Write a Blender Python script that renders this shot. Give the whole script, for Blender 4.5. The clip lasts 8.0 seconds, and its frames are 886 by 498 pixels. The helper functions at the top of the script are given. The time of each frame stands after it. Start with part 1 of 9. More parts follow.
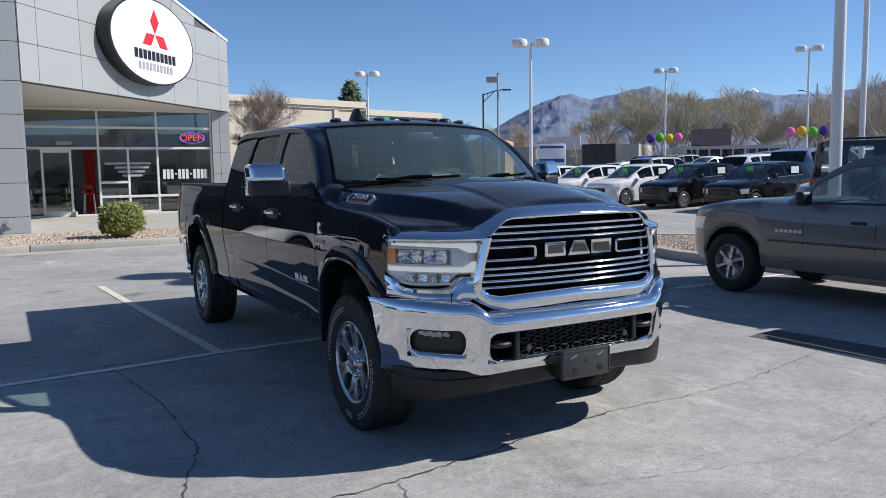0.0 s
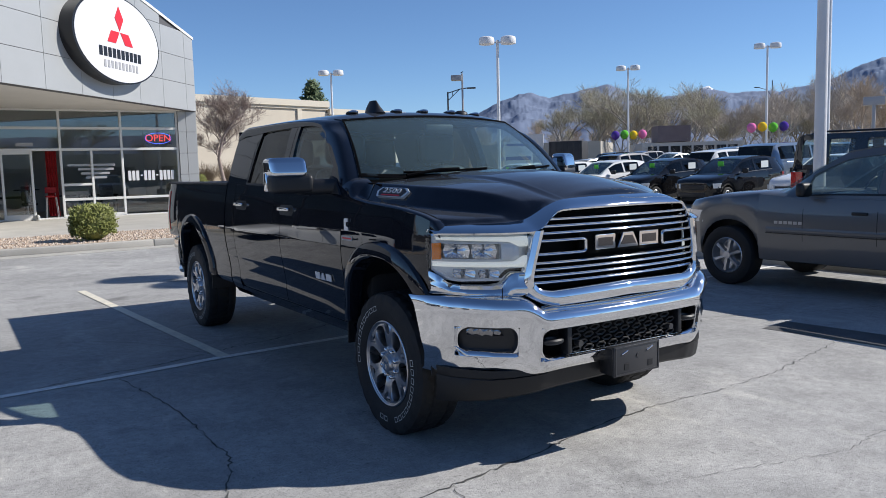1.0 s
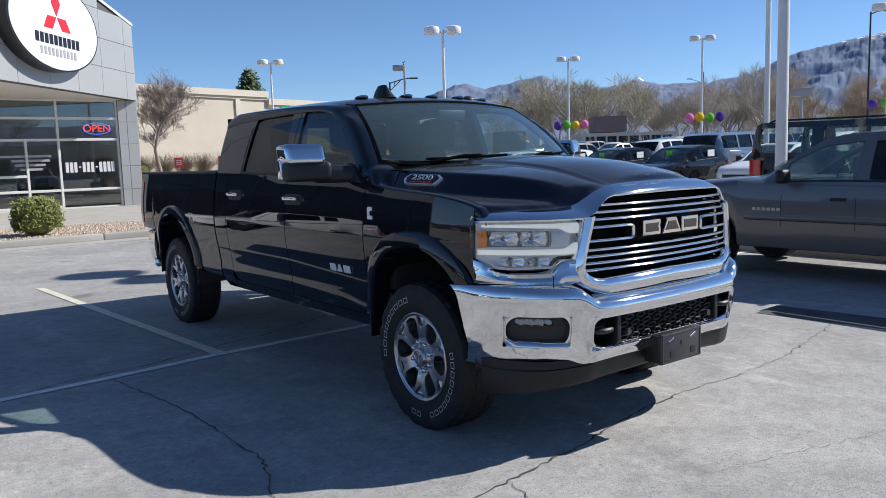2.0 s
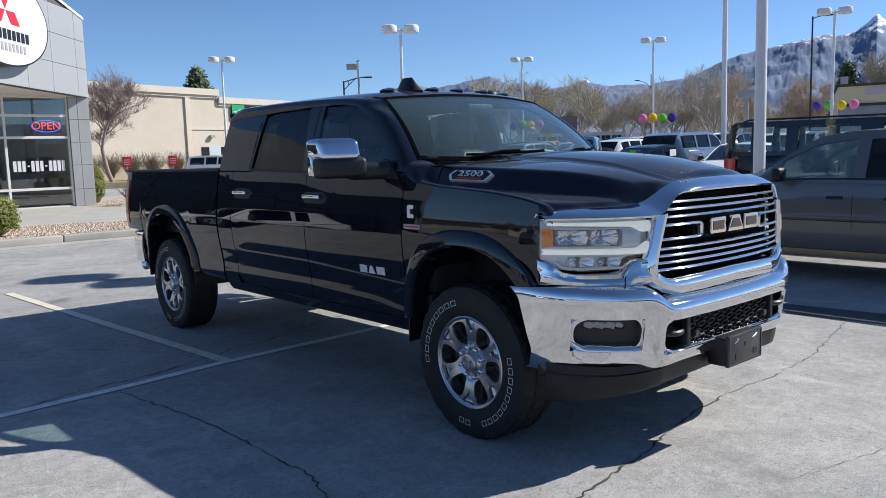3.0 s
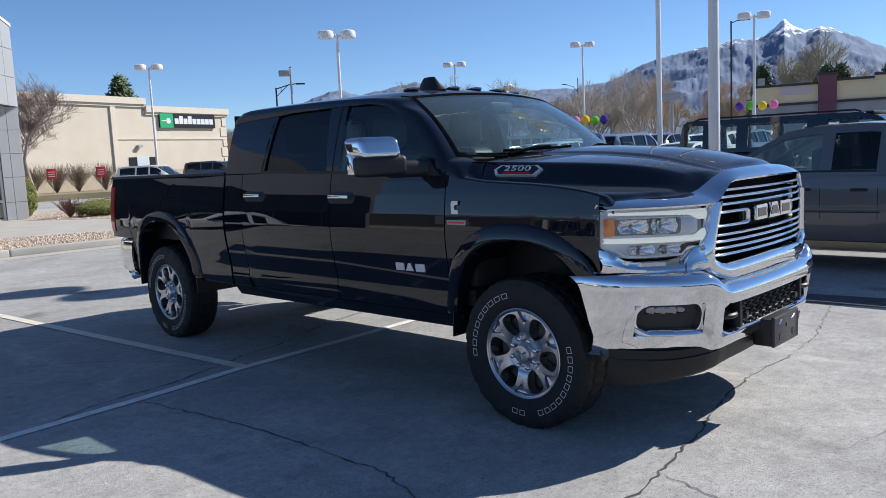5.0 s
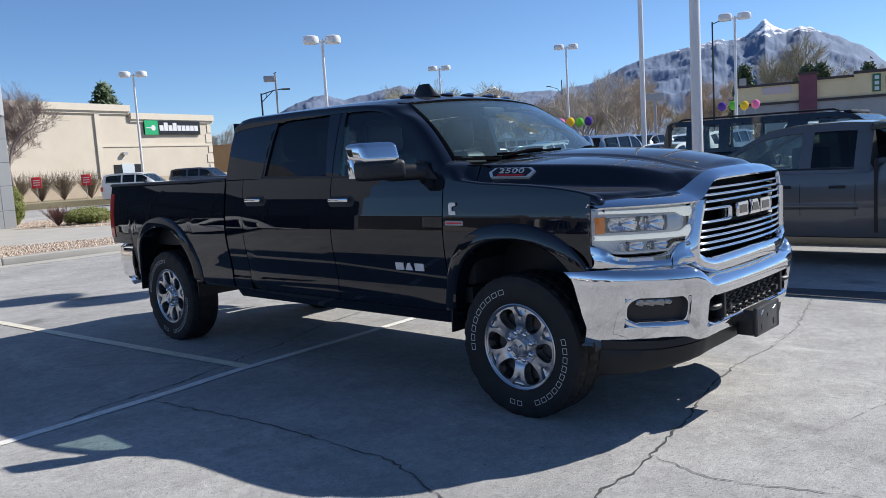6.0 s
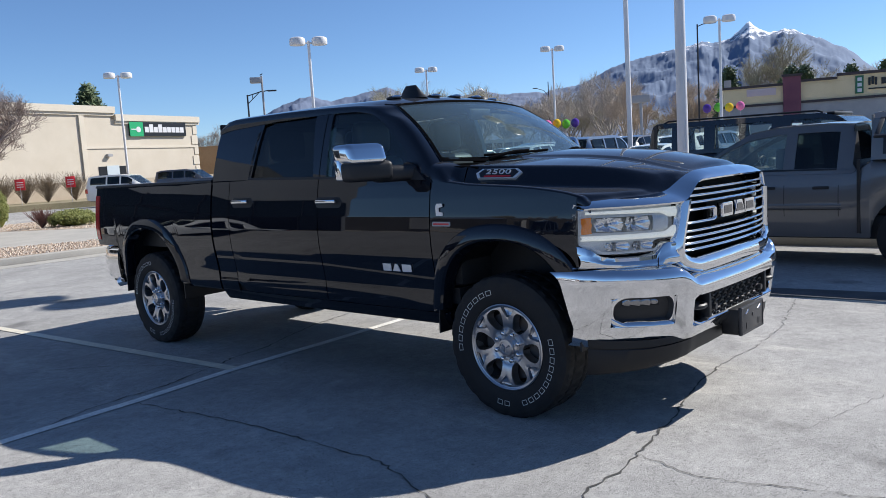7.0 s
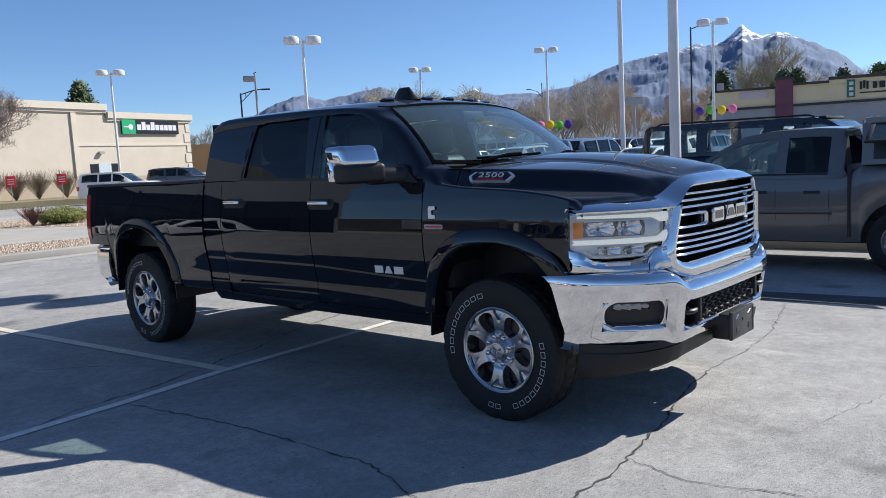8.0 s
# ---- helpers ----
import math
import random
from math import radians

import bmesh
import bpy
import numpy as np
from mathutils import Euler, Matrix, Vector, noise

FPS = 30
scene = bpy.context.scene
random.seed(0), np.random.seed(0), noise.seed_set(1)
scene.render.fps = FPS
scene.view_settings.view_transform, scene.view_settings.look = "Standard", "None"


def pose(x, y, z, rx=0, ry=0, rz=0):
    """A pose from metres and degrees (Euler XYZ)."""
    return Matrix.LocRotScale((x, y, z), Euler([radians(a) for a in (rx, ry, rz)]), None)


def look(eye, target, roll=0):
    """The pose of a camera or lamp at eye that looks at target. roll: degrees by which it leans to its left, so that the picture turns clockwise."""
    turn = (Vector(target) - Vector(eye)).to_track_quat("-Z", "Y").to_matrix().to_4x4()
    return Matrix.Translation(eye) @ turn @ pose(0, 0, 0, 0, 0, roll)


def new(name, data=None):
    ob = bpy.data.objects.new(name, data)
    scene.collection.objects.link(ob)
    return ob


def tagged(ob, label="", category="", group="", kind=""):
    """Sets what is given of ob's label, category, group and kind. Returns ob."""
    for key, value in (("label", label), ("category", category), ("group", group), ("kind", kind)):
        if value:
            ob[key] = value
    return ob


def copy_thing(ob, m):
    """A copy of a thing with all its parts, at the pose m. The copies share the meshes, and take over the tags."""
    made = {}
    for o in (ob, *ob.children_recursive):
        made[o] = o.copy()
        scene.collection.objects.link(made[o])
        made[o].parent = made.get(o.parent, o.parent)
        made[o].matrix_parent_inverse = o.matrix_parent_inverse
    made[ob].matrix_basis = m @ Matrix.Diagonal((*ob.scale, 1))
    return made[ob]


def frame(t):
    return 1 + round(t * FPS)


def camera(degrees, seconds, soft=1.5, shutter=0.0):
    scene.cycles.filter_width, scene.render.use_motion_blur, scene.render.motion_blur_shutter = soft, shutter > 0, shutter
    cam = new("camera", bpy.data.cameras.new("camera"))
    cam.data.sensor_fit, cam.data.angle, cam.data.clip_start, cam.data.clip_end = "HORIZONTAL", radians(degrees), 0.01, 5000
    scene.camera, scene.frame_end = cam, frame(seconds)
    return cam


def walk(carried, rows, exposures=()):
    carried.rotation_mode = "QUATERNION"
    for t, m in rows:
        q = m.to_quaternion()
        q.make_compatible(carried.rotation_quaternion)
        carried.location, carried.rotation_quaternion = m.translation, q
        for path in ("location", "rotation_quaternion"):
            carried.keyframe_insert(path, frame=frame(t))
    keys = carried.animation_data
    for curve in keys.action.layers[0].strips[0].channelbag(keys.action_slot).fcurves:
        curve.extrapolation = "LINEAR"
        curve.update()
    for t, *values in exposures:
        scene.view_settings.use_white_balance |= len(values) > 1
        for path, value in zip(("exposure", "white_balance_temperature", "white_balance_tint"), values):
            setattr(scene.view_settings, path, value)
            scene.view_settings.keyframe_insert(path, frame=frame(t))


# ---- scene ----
cam = camera(59.68, 8.0, soft=0.62)
PATH = [
    (0.0, (-2.755, -4.35, 1.588), (-1.77, -2.621, 1.385), -0.89),
    (0.5, (-2.878, -4.15, 1.578), (-1.862, -2.439, 1.374), -1.28),
    (1.0, (-3.049, -3.968, 1.554), (-1.98, -2.29, 1.347), -1.51),
    (1.5, (-3.273, -3.775, 1.552), (-2.141, -2.141, 1.332), -1.7),
    (2.8, (-3.62, -3.101, 1.52), (-2.335, -1.588, 1.279), -1.68),
    (3.0, (-3.703, -3.007, 1.529), (-2.403, -1.506, 1.291), -1.67),
    (3.5, (-3.859, -2.814, 1.544), (-2.518, -1.349, 1.31), -1.65),
    (4.0, (-3.9, -2.588, 1.523), (-2.519, -1.159, 1.291), -1.8),
    (5.5, (-4.374, -2.624, 1.501), (-2.93, -1.259, 1.272), -3.26),
    (6.0, (-4.421, -2.693, 1.508), (-2.967, -1.339, 1.284), -3.53),
    (6.5, (-4.42, -2.704, 1.509), (-2.954, -1.362, 1.287), -3.57),
    (7.0, (-4.43, -2.7, 1.505), (-2.953, -1.37, 1.283), -3.57),
    (7.5, (-4.442, -2.695, 1.512), (-2.956, -1.375, 1.29), -3.41),
    (8.0, (-4.427, -2.703, 1.521), (-2.937, -1.387, 1.298), -3.1),
]
walk(cam, [(t, look(eye, target, roll)) for t, eye, target, roll in PATH], exposures=((0, 0.51, 6230, 10), (1.5, 0.56, 6230, 10), (3.5, 0.64, 6230, 10), (8, 0.66, 6230, 10)))

# ---- daylight ----
SUN_WAY = Vector((1.135, -0.535, 1.0)).normalized()          # towards the sun
SUN_UP, SUN_ROUND = math.asin(SUN_WAY.z), math.atan2(SUN_WAY.x, SUN_WAY.y)
world = bpy.data.worlds.new("sky")
scene.world = world
world.use_nodes = True
wn = world.node_tree
sky = wn.nodes.new("ShaderNodeTexSky")
sky.sky_type, sky.sun_disc = "NISHITA", False
sky.sun_elevation, sky.sun_rotation = SUN_UP, SUN_ROUND
sky.altitude, sky.air_density, sky.dust_density, sky.ozone_density = 2200, 1.0, 0.25, 6.0
wn.links.new(sky.outputs[0], wn.nodes["Background"].inputs[0])
wn.nodes["Background"].inputs[1].default_value = 0.083
sun = new("sun", bpy.data.lights.new("sun", "SUN"))
sun.data.energy, sun.data.angle, sun.data.color = 4.15, radians(0.53), (1.0, 0.935, 0.845)
sun.matrix_world = look(SUN_WAY * 60, (0, 0, 0))

# ---- materials ----
def material(name, colour, rough=0.5, metal=0.0, coat=0.0, spec=0.5):
    m = bpy.data.materials.new(name)
    m.use_nodes = True
    p = m.node_tree.nodes["Principled BSDF"]
    p.inputs["Base Color"].default_value = (*colour, 1)
    p.inputs["Roughness"].default_value = rough
    p.inputs["Metallic"].default_value = metal
    p.inputs["Coat Weight"].default_value = coat
    p.inputs["Coat Roughness"].default_value = 0.02
    p.inputs["Specular IOR Level"].default_value = spec
    m.diffuse_color = (*colour, 1)
    return m


def nodes_of(m):
    return m.node_tree, m.node_tree.nodes["Principled BSDF"]


def coords(nt, scale=1.0, world_space=True):
    mp = nt.nodes.new("ShaderNodeMapping")
    mp.inputs["Scale"].default_value = (scale,) * 3 if np.isscalar(scale) else scale
    if world_space:
        src = nt.nodes.new("ShaderNodeNewGeometry").outputs["Position"]
    else:
        src = nt.nodes.new("ShaderNodeTexCoord").outputs["Object"]
    nt.links.new(src, mp.inputs["Vector"])
    return mp.outputs[0]


def noise_node(nt, vec, scale, detail=5, rough=0.6):
    n = nt.nodes.new("ShaderNodeTexNoise")
    n.inputs["Scale"].default_value, n.inputs["Detail"].default_value, n.inputs["Roughness"].default_value = scale, detail, rough
    nt.links.new(vec, n.inputs["Vector"])
    return n.outputs["Fac"]


def ramp(nt, fac, stops):
    r = nt.nodes.new("ShaderNodeValToRGB")
    els = r.color_ramp.elements
    while len(els) < len(stops):
        els.new(0.5)
    for e, (pos, col) in zip(els, stops):
        e.position, e.color = pos, (*col, 1) if len(col) == 3 else col
    nt.links.new(fac, r.inputs[0])
    return r.outputs[0]


def mix(nt, fac, a, b, mode="MIX"):
    x = nt.nodes.new("ShaderNodeMix")
    x.data_type, x.blend_type = "RGBA", mode
    for sock, val in ((x.inputs[0], fac), (x.inputs[6], a), (x.inputs[7], b)):
        if isinstance(val, bpy.types.NodeSocket):
            nt.links.new(val, sock)
        elif isinstance(val, (int, float)):
            sock.default_value = val
        else:
            sock.default_value = (*val, 1)
    return x.outputs[2]


def bump(nt, p, height, strength, dist=0.01):
    b = nt.nodes.new("ShaderNodeBump")
    b.inputs["Strength"].default_value, b.inputs["Distance"].default_value = strength, dist
    nt.links.new(height, b.inputs["Height"])
    nt.links.new(b.outputs[0], p.inputs["Normal"])


def varied(name, a, b, scale, rough=0.8, fine=0.0, fine_scale=60.0, metal=0.0, world_space=True, coat=0.0, stretch=1.0):
    """A surface that wanders between two colours at one scale, with finer grain and relief at another."""
    m = material(name, a, rough, metal, coat)
    nt, p = nodes_of(m)
    v = coords(nt, stretch, world_space)
    big = noise_node(nt, v, scale, 6)
    col = ramp(nt, big, [(0.3, a), (0.7, b)])
    if fine:
        small = noise_node(nt, v, fine_scale, 4, 0.7)
        grain = ramp(nt, small, [(0.25, (1 - fine,) * 3), (0.75, (1 + fine,) * 3)])
        col = mix(nt, 1.0, col, grain, "MULTIPLY")
        bump(nt, p, small, 0.25, 0.6 / fine_scale)
    nt.links.new(col, p.inputs["Base Color"])
    return m


def paint(name, colour, metal=0.0, rough=0.35, coat=1.0, dust=0.0, sky_sheen=0.0):
    """Car paint under clear lacquer, with a breath of dust; the last value lays dust and painted sky sheen on what
    faces up.
    """
    m = material(name, colour, rough, metal, coat)
    nt, p = nodes_of(m)
    v = coords(nt, 1.0, False)
    n = noise_node(nt, v, 3.0, 6)
    d = [c + (0.28 - c) * dust for c in colour]
    col = ramp(nt, n, [(0.45, colour), (0.8, d)])
    # Pale blue on upward faces stands for mirrored sky, broken by dust grain.
    if sky_sheen:
        geo, sep = nt.nodes.new("ShaderNodeNewGeometry"), nt.nodes.new("ShaderNodeSeparateXYZ")
        nt.links.new(geo.outputs["Normal"], sep.inputs[0])
        grain = noise_node(nt, v, 140.0, 4, 0.7)
        film = mix(nt, 1.0, ramp(nt, sep.outputs[2], [(0.80, (0, 0, 0)), (0.985, (sky_sheen,) * 3)]), ramp(nt, grain, [(0.3, (0.7,) * 3), (0.7, (1.2,) * 3)]), "MULTIPLY")
        col = mix(nt, film, col, (0.27, 0.30, 0.36))
        p.inputs["Coat IOR"].default_value = 1.54
    nt.links.new(col, p.inputs["Base Color"])
    p.inputs["Specular IOR Level"].default_value = 0.5 if metal else 0.0
    n2 = noise_node(nt, v, 5.0, 4)
    nt.links.new(ramp(nt, n2, [(0.3, (0.01,) * 3), (0.8, (0.02 + 0.05 * dust,) * 3)]), p.inputs["Coat Roughness"])
    return m


def glass(name, tint, rough=0.0, dust=0.0, gloss=0.045):
    """Window glass: a clear pane that lets straight light through, with a mirror sheen by Fresnel and a film of dust
    tinted with painted sky haze.
    """
    m = bpy.data.materials.new(name)
    m.use_nodes = True
    nt = m.node_tree
    nt.nodes.clear()
    out, tr, gl, lw, mx = (nt.nodes.new("ShaderNode" + k) for k in ("OutputMaterial", "BsdfTransparent", "BsdfGlossy", "LayerWeight", "MixShader"))
    tr.inputs[0].default_value = (*tint, 1)
    gl.inputs["Roughness"].default_value = rough
    lw.inputs[0].default_value = 0.5
    steep = nt.nodes.new("ShaderNodeMath")
    steep.operation, steep.inputs[1].default_value = "POWER", 5.0
    nt.links.new(lw.outputs["Facing"], steep.inputs[0])
    sheen = nt.nodes.new("ShaderNodeMath")
    sheen.operation, sheen.inputs[1].default_value, sheen.inputs[2].default_value = "MULTIPLY_ADD", 0.9, gloss
    nt.links.new(steep.outputs[0], sheen.inputs[0])
    body = tr.outputs[0]
    if dust:
        df, md = nt.nodes.new("ShaderNodeBsdfDiffuse"), nt.nodes.new("ShaderNodeMixShader")
        # Teal in the dust colour paints sky haze onto the glass.
        df.inputs[0].default_value = (0.46, 0.62, 0.66, 1)
        n = noise_node(nt, coords(nt, 1.0, False), 30.0, 6, 0.7)
        nt.links.new(ramp(nt, n, [(0.3, (dust * 0.8,) * 3), (0.62, (dust * 1.05,) * 3), (0.75, (dust * 1.9,) * 3)]), md.inputs[0])
        nt.links.new(body, md.inputs[1]), nt.links.new(df.outputs[0], md.inputs[2])
        body = md.outputs[0]
    nt.links.new(sheen.outputs[0], mx.inputs[0])
    nt.links.new(body, mx.inputs[1]), nt.links.new(gl.outputs[0], mx.inputs[2])
    nt.links.new(mx.outputs[0], out.inputs[0])
    m.diffuse_color = (*tint, 1)
    return m


def glow(name, colour, strength):
    m = material(name, colour, 0.4)
    p = m.node_tree.nodes["Principled BSDF"]
    p.inputs["Emission Color"].default_value, p.inputs["Emission Strength"].default_value = (*colour, 1), strength
    return m


def asphalt_material():
    m = material("worn_asphalt", (0.16, 0.16, 0.165), 0.9, spec=0.3)
    nt, p = nodes_of(m)
    v = coords(nt)
    big, mid, fine = noise_node(nt, v, 0.35, 5), noise_node(nt, v, 2.6, 6, 0.65), noise_node(nt, v, 170, 3, 0.7)
    pits = noise_node(nt, v, 85, 4, 0.75)
    patch = ramp(nt, big, [(0.3, (0.280, 0.277, 0.268)), (0.55, (0.365, 0.360, 0.347)), (0.75, (0.462, 0.454, 0.434))])
    blotch = noise_node(nt, v, 13, 5, 0.7)
    blot = ramp(nt, mid, [(0.25, (0.80,) * 3), (0.5, (1.0,) * 3), (0.66, (1.08,) * 3), (0.8, (1.26, 1.24, 1.2))])
    grit = ramp(nt, fine, [(0.3, (0.68,) * 3), (0.5, (1.0,) * 3), (0.70, (1.36,) * 3)])
    col = mix(nt, 1.0, mix(nt, 1.0, patch, blot, "MULTIPLY"), grit, "MULTIPLY")
    col = mix(nt, 1.0, col, ramp(nt, pits, [(0.37, (0.38,) * 3), (0.45, (1.0,) * 3), (0.60, (1.0,) * 3), (0.70, (1.35,) * 3)]), "MULTIPLY")
    col = mix(nt, 1.0, col, ramp(nt, blotch, [(0.3, (0.84,) * 3), (0.5, (1.0,) * 3), (0.7, (1.17,) * 3)]), "MULTIPLY")
    stone = noise_node(nt, v, 38, 3, 0.6)
    col = mix(nt, 1.0, col, ramp(nt, stone, [(0.30, (0.52,) * 3), (0.38, (0.93,) * 3), (0.62, (1.0,) * 3), (0.72, (1.30, 1.28, 1.24))]), "MULTIPLY")
    scuff = noise_node(nt, coords(nt, (1.0, 0.35, 1.0)), 2.1, 6, 0.7)
    col = mix(nt, 1.0, col, ramp(nt, scuff, [(0.56, (1.0,) * 3), (0.66, (1.22, 1.21, 1.18)), (0.80, (1.45, 1.43, 1.38))]), "MULTIPLY")
    spots = noise_node(nt, v, 1.1, 3, 0.45)
    oil = ramp(nt, spots, [(0.27, (0.55,) * 3), (0.36, (1.0,) * 3)])
    nt.links.new(mix(nt, 1.0, col, oil, "MULTIPLY"), p.inputs["Base Color"])
    bump(nt, p, pits, 0.5, 0.006)
    return m


ASPHALT = asphalt_material()
EARTH = varied("dry_ground", (0.19, 0.165, 0.12), (0.13, 0.14, 0.075), 0.05, 0.95, 0.2, 3)
CONCRETE = varied("kerb_concrete", (0.35, 0.335, 0.30), (0.43, 0.41, 0.37), 1.2, 0.85, 0.12, 70)
GRAVEL_BED = varied("gravel_bed", (0.36, 0.28, 0.21), (0.46, 0.38, 0.30), 3.0, 0.95, 0.3, 45)
LINE = varied("worn_line_paint", (0.86, 0.84, 0.78), (0.62, 0.61, 0.57), 9.0, 0.8, 0.3, 80)
LINE_YELLOW = varied("faded_yellow_line", (0.74, 0.68, 0.53), (0.54, 0.52, 0.45), 7.0, 0.8, 0.3, 80)
CRACK = varied("dark_crack", (0.03, 0.03, 0.03), (0.11, 0.108, 0.10), 6.0, 0.95)
STUCCO = varied("cream_stucco", (0.56, 0.50, 0.405), (0.62, 0.56, 0.465), 0.5, 0.9, 0.06, 30)
STUCCO_TRIM = varied("stucco_trim", (0.60, 0.545, 0.45), (0.65, 0.59, 0.49), 0.7, 0.85, 0.05, 30)
ALU_PANEL = varied("grey_cladding_panel", (0.36, 0.37, 0.37), (0.40, 0.41, 0.41), 0.4, 0.42, 0.0, 20, 0.15)
ALU_BACK = material("dark_joint", (0.09, 0.09, 0.095), 0.7)
SOFFIT = varied("pale_soffit", (0.60, 0.57, 0.52), (0.66, 0.63, 0.58), 0.6, 0.8, 0.04, 30)
MULLION = material("white_mullion", (0.68, 0.68, 0.66), 0.4)
WHITE_POLE = varied("white_pole_paint", (0.74, 0.74, 0.74), (0.68, 0.68, 0.69), 2.0, 0.4, 0.03, 30)
DARK_POLE = material("black_pole_paint", (0.02, 0.02, 0.022), 0.5)
SIGN_WHITE = varied("sign_face_white", (0.70, 0.70, 0.71), (0.66, 0.66, 0.68), 0.8, 0.35)
SIGN_RED = material("sign_red", (0.62, 0.02, 0.03), 0.35)
SIGN_BLACK = material("sign_black", (0.012, 0.012, 0.014), 0.35)
SIGN_GREY = material("sign_grey", (0.35, 0.35, 0.36), 0.4)
SIGN_GREEN = material("sign_green", (0.02, 0.36, 0.14), 0.4)
DARK_GLAZING = material("dark_glazing", (0.012, 0.014, 0.016), 0.04)
STORE_GLASS = glass("store_glass", (0.88, 0.92, 0.92), gloss=0.12)
CAR_GLASS = glass("clear_car_glass", (0.90, 0.94, 0.92))
SCREEN_GLASS = glass("dusty_hazed_windshield", (0.86, 0.94, 0.94), 0.0, 0.046)
TINT_GLASS = glass("tinted_car_glass", (0.30, 0.33, 0.33))
BLACK_PAINT = paint("black_car_paint", (0.0045, 0.0063, 0.0118), 0.0, 0.4, 1.0, 0.010, 0.13)
CHROME = material("chrome", (0.73, 0.735, 0.75), 0.045, 1.0)
SATIN_CHROME = material("polished_wheel_metal", (0.74, 0.74, 0.75), 0.30, 1.0)
WHEEL_FACE = material("machined_wheel_face", (0.52, 0.52, 0.535), 0.28, 1.0)
WHEEL_DARK = material("dark_wheel_barrel", (0.10, 0.10, 0.105), 0.4, 0.7)
WIPER_BLACK = material("wiper_black", (0.006, 0.006, 0.007), 1.0, spec=0.0)
BLACK_PLASTIC = varied("black_plastic", (0.006, 0.0068, 0.009), (0.010, 0.011, 0.014), 8.0, 0.5, 0.15, 300, world_space=False)
RUBBER = varied("tyre_rubber", (0.007, 0.0072, 0.008), (0.012, 0.012, 0.0125), 6.0, 0.72, 0.2, 120, world_space=False)
RUBBER_MARK = material("white_sidewall_mark", (0.62, 0.62, 0.60), 0.7)
CABIN = varied("dark_cabin_trim", (0.022, 0.023, 0.025), (0.034, 0.034, 0.037), 5.0, 0.7, 0.1, 90, world_space=False)
SEAT_MAT = varied("dark_seat_leather", (0.030, 0.031, 0.034), (0.045, 0.045, 0.049), 5.0, 0.5, 0.1, 90, world_space=False)
DAM_BLACK = material("satin_dam_black", (0.010, 0.010, 0.011), 0.5, spec=0.4)
LAMP_LENS = glass("headlamp_lens", (0.95, 0.96, 0.97), gloss=0.05)
FOG_CHROME = material("smoked_fog_lens", (0.27, 0.27, 0.285), 0.10, 1.0)
EMBLEM_FACE = material("dark_emblem_face", (0.14, 0.14, 0.15), 0.12, 1.0)
BADGE_SILVER = material("bright_badge_silver", (0.74, 0.75, 0.76), 0.25, 0.3)
# A small glow is added to keep the strips bright cream.
LAMP_PIPE = glow("glowing_lamp_strip", (0.93, 0.92, 0.82), 0.23)
AMBER = material("amber_lens", (0.95, 0.25, 0.012), 0.25, 0, 0.3)
RED_LENS = material("red_lens", (0.50, 0.012, 0.015), 0.15, 0, 0.8)

# ---- small tools ----
def smooth_faces(bm, angle=32):
    bm.normal_update()
    for f in bm.faces:
        f.smooth = True
    lim = radians(angle)
    for e in bm.edges:
        if len(e.link_faces) == 2 and e.calc_face_angle(0) > lim:
            e.smooth = False


def mesh_of(name, bm, materials, angle=32):
    bmesh.ops.recalc_face_normals(bm, faces=bm.faces)
    smooth_faces(bm, angle)
    me = bpy.data.meshes.new(name)
    bm.to_mesh(me)
    bm.free()
    for m in materials if isinstance(materials, (list, tuple)) else [materials]:
        me.materials.append(m)
    return me


def part(name, bm, material, parent=None, label="", angle=32):
    """One mesh object out of bm, under a thing or a part."""
    ob = new(name, mesh_of(name, bm, material, angle) if isinstance(bm, bmesh.types.BMesh) else bm)
    ob.parent = parent
    if label:
        ob["label"] = label
    return ob


def root(name, m, label, category, group=""):
    ob = new(name)
    ob.matrix_basis = m
    ob.empty_display_size = 0.2
    return tagged(ob, label, category, group)


def B():
    return bmesh.new()


def box(bm, lo, hi, bevel=0.0, seg=2):
    lo, hi = Vector(lo), Vector(hi)
    m = Matrix.Translation((lo + hi) / 2) @ Matrix.Diagonal((*(hi - lo), 1))
    got = bmesh.ops.create_cube(bm, size=1, matrix=m)
    if bevel:
        edges = list({e for v in got["verts"] for e in v.link_edges})
        bmesh.ops.bevel(bm, geom=edges, offset=bevel, segments=seg, affect="EDGES", profile=0.5)
    return bm


def ring_axes(way):
    way = way.normalized()
    side = way.orthogonal().normalized()
    return side, way.cross(side)


def cyl(bm, a, b, r, r2=None, n=16, caps=True):
    a, b = Vector(a), Vector(b)
    r2 = r if r2 is None else r2
    u, v = ring_axes(b - a)
    rings = [[bm.verts.new(p + (u * math.cos(2 * math.pi * k / n) + v * math.sin(2 * math.pi * k / n)) * q) for k in range(n)] for p, q in ((a, r), (b, r2))]
    for k in range(n):
        bm.faces.new((rings[0][k], rings[0][(k + 1) % n], rings[1][(k + 1) % n], rings[1][k]))
    if caps:
        bm.faces.new(rings[0][::-1]), bm.faces.new(rings[1])
    return bm


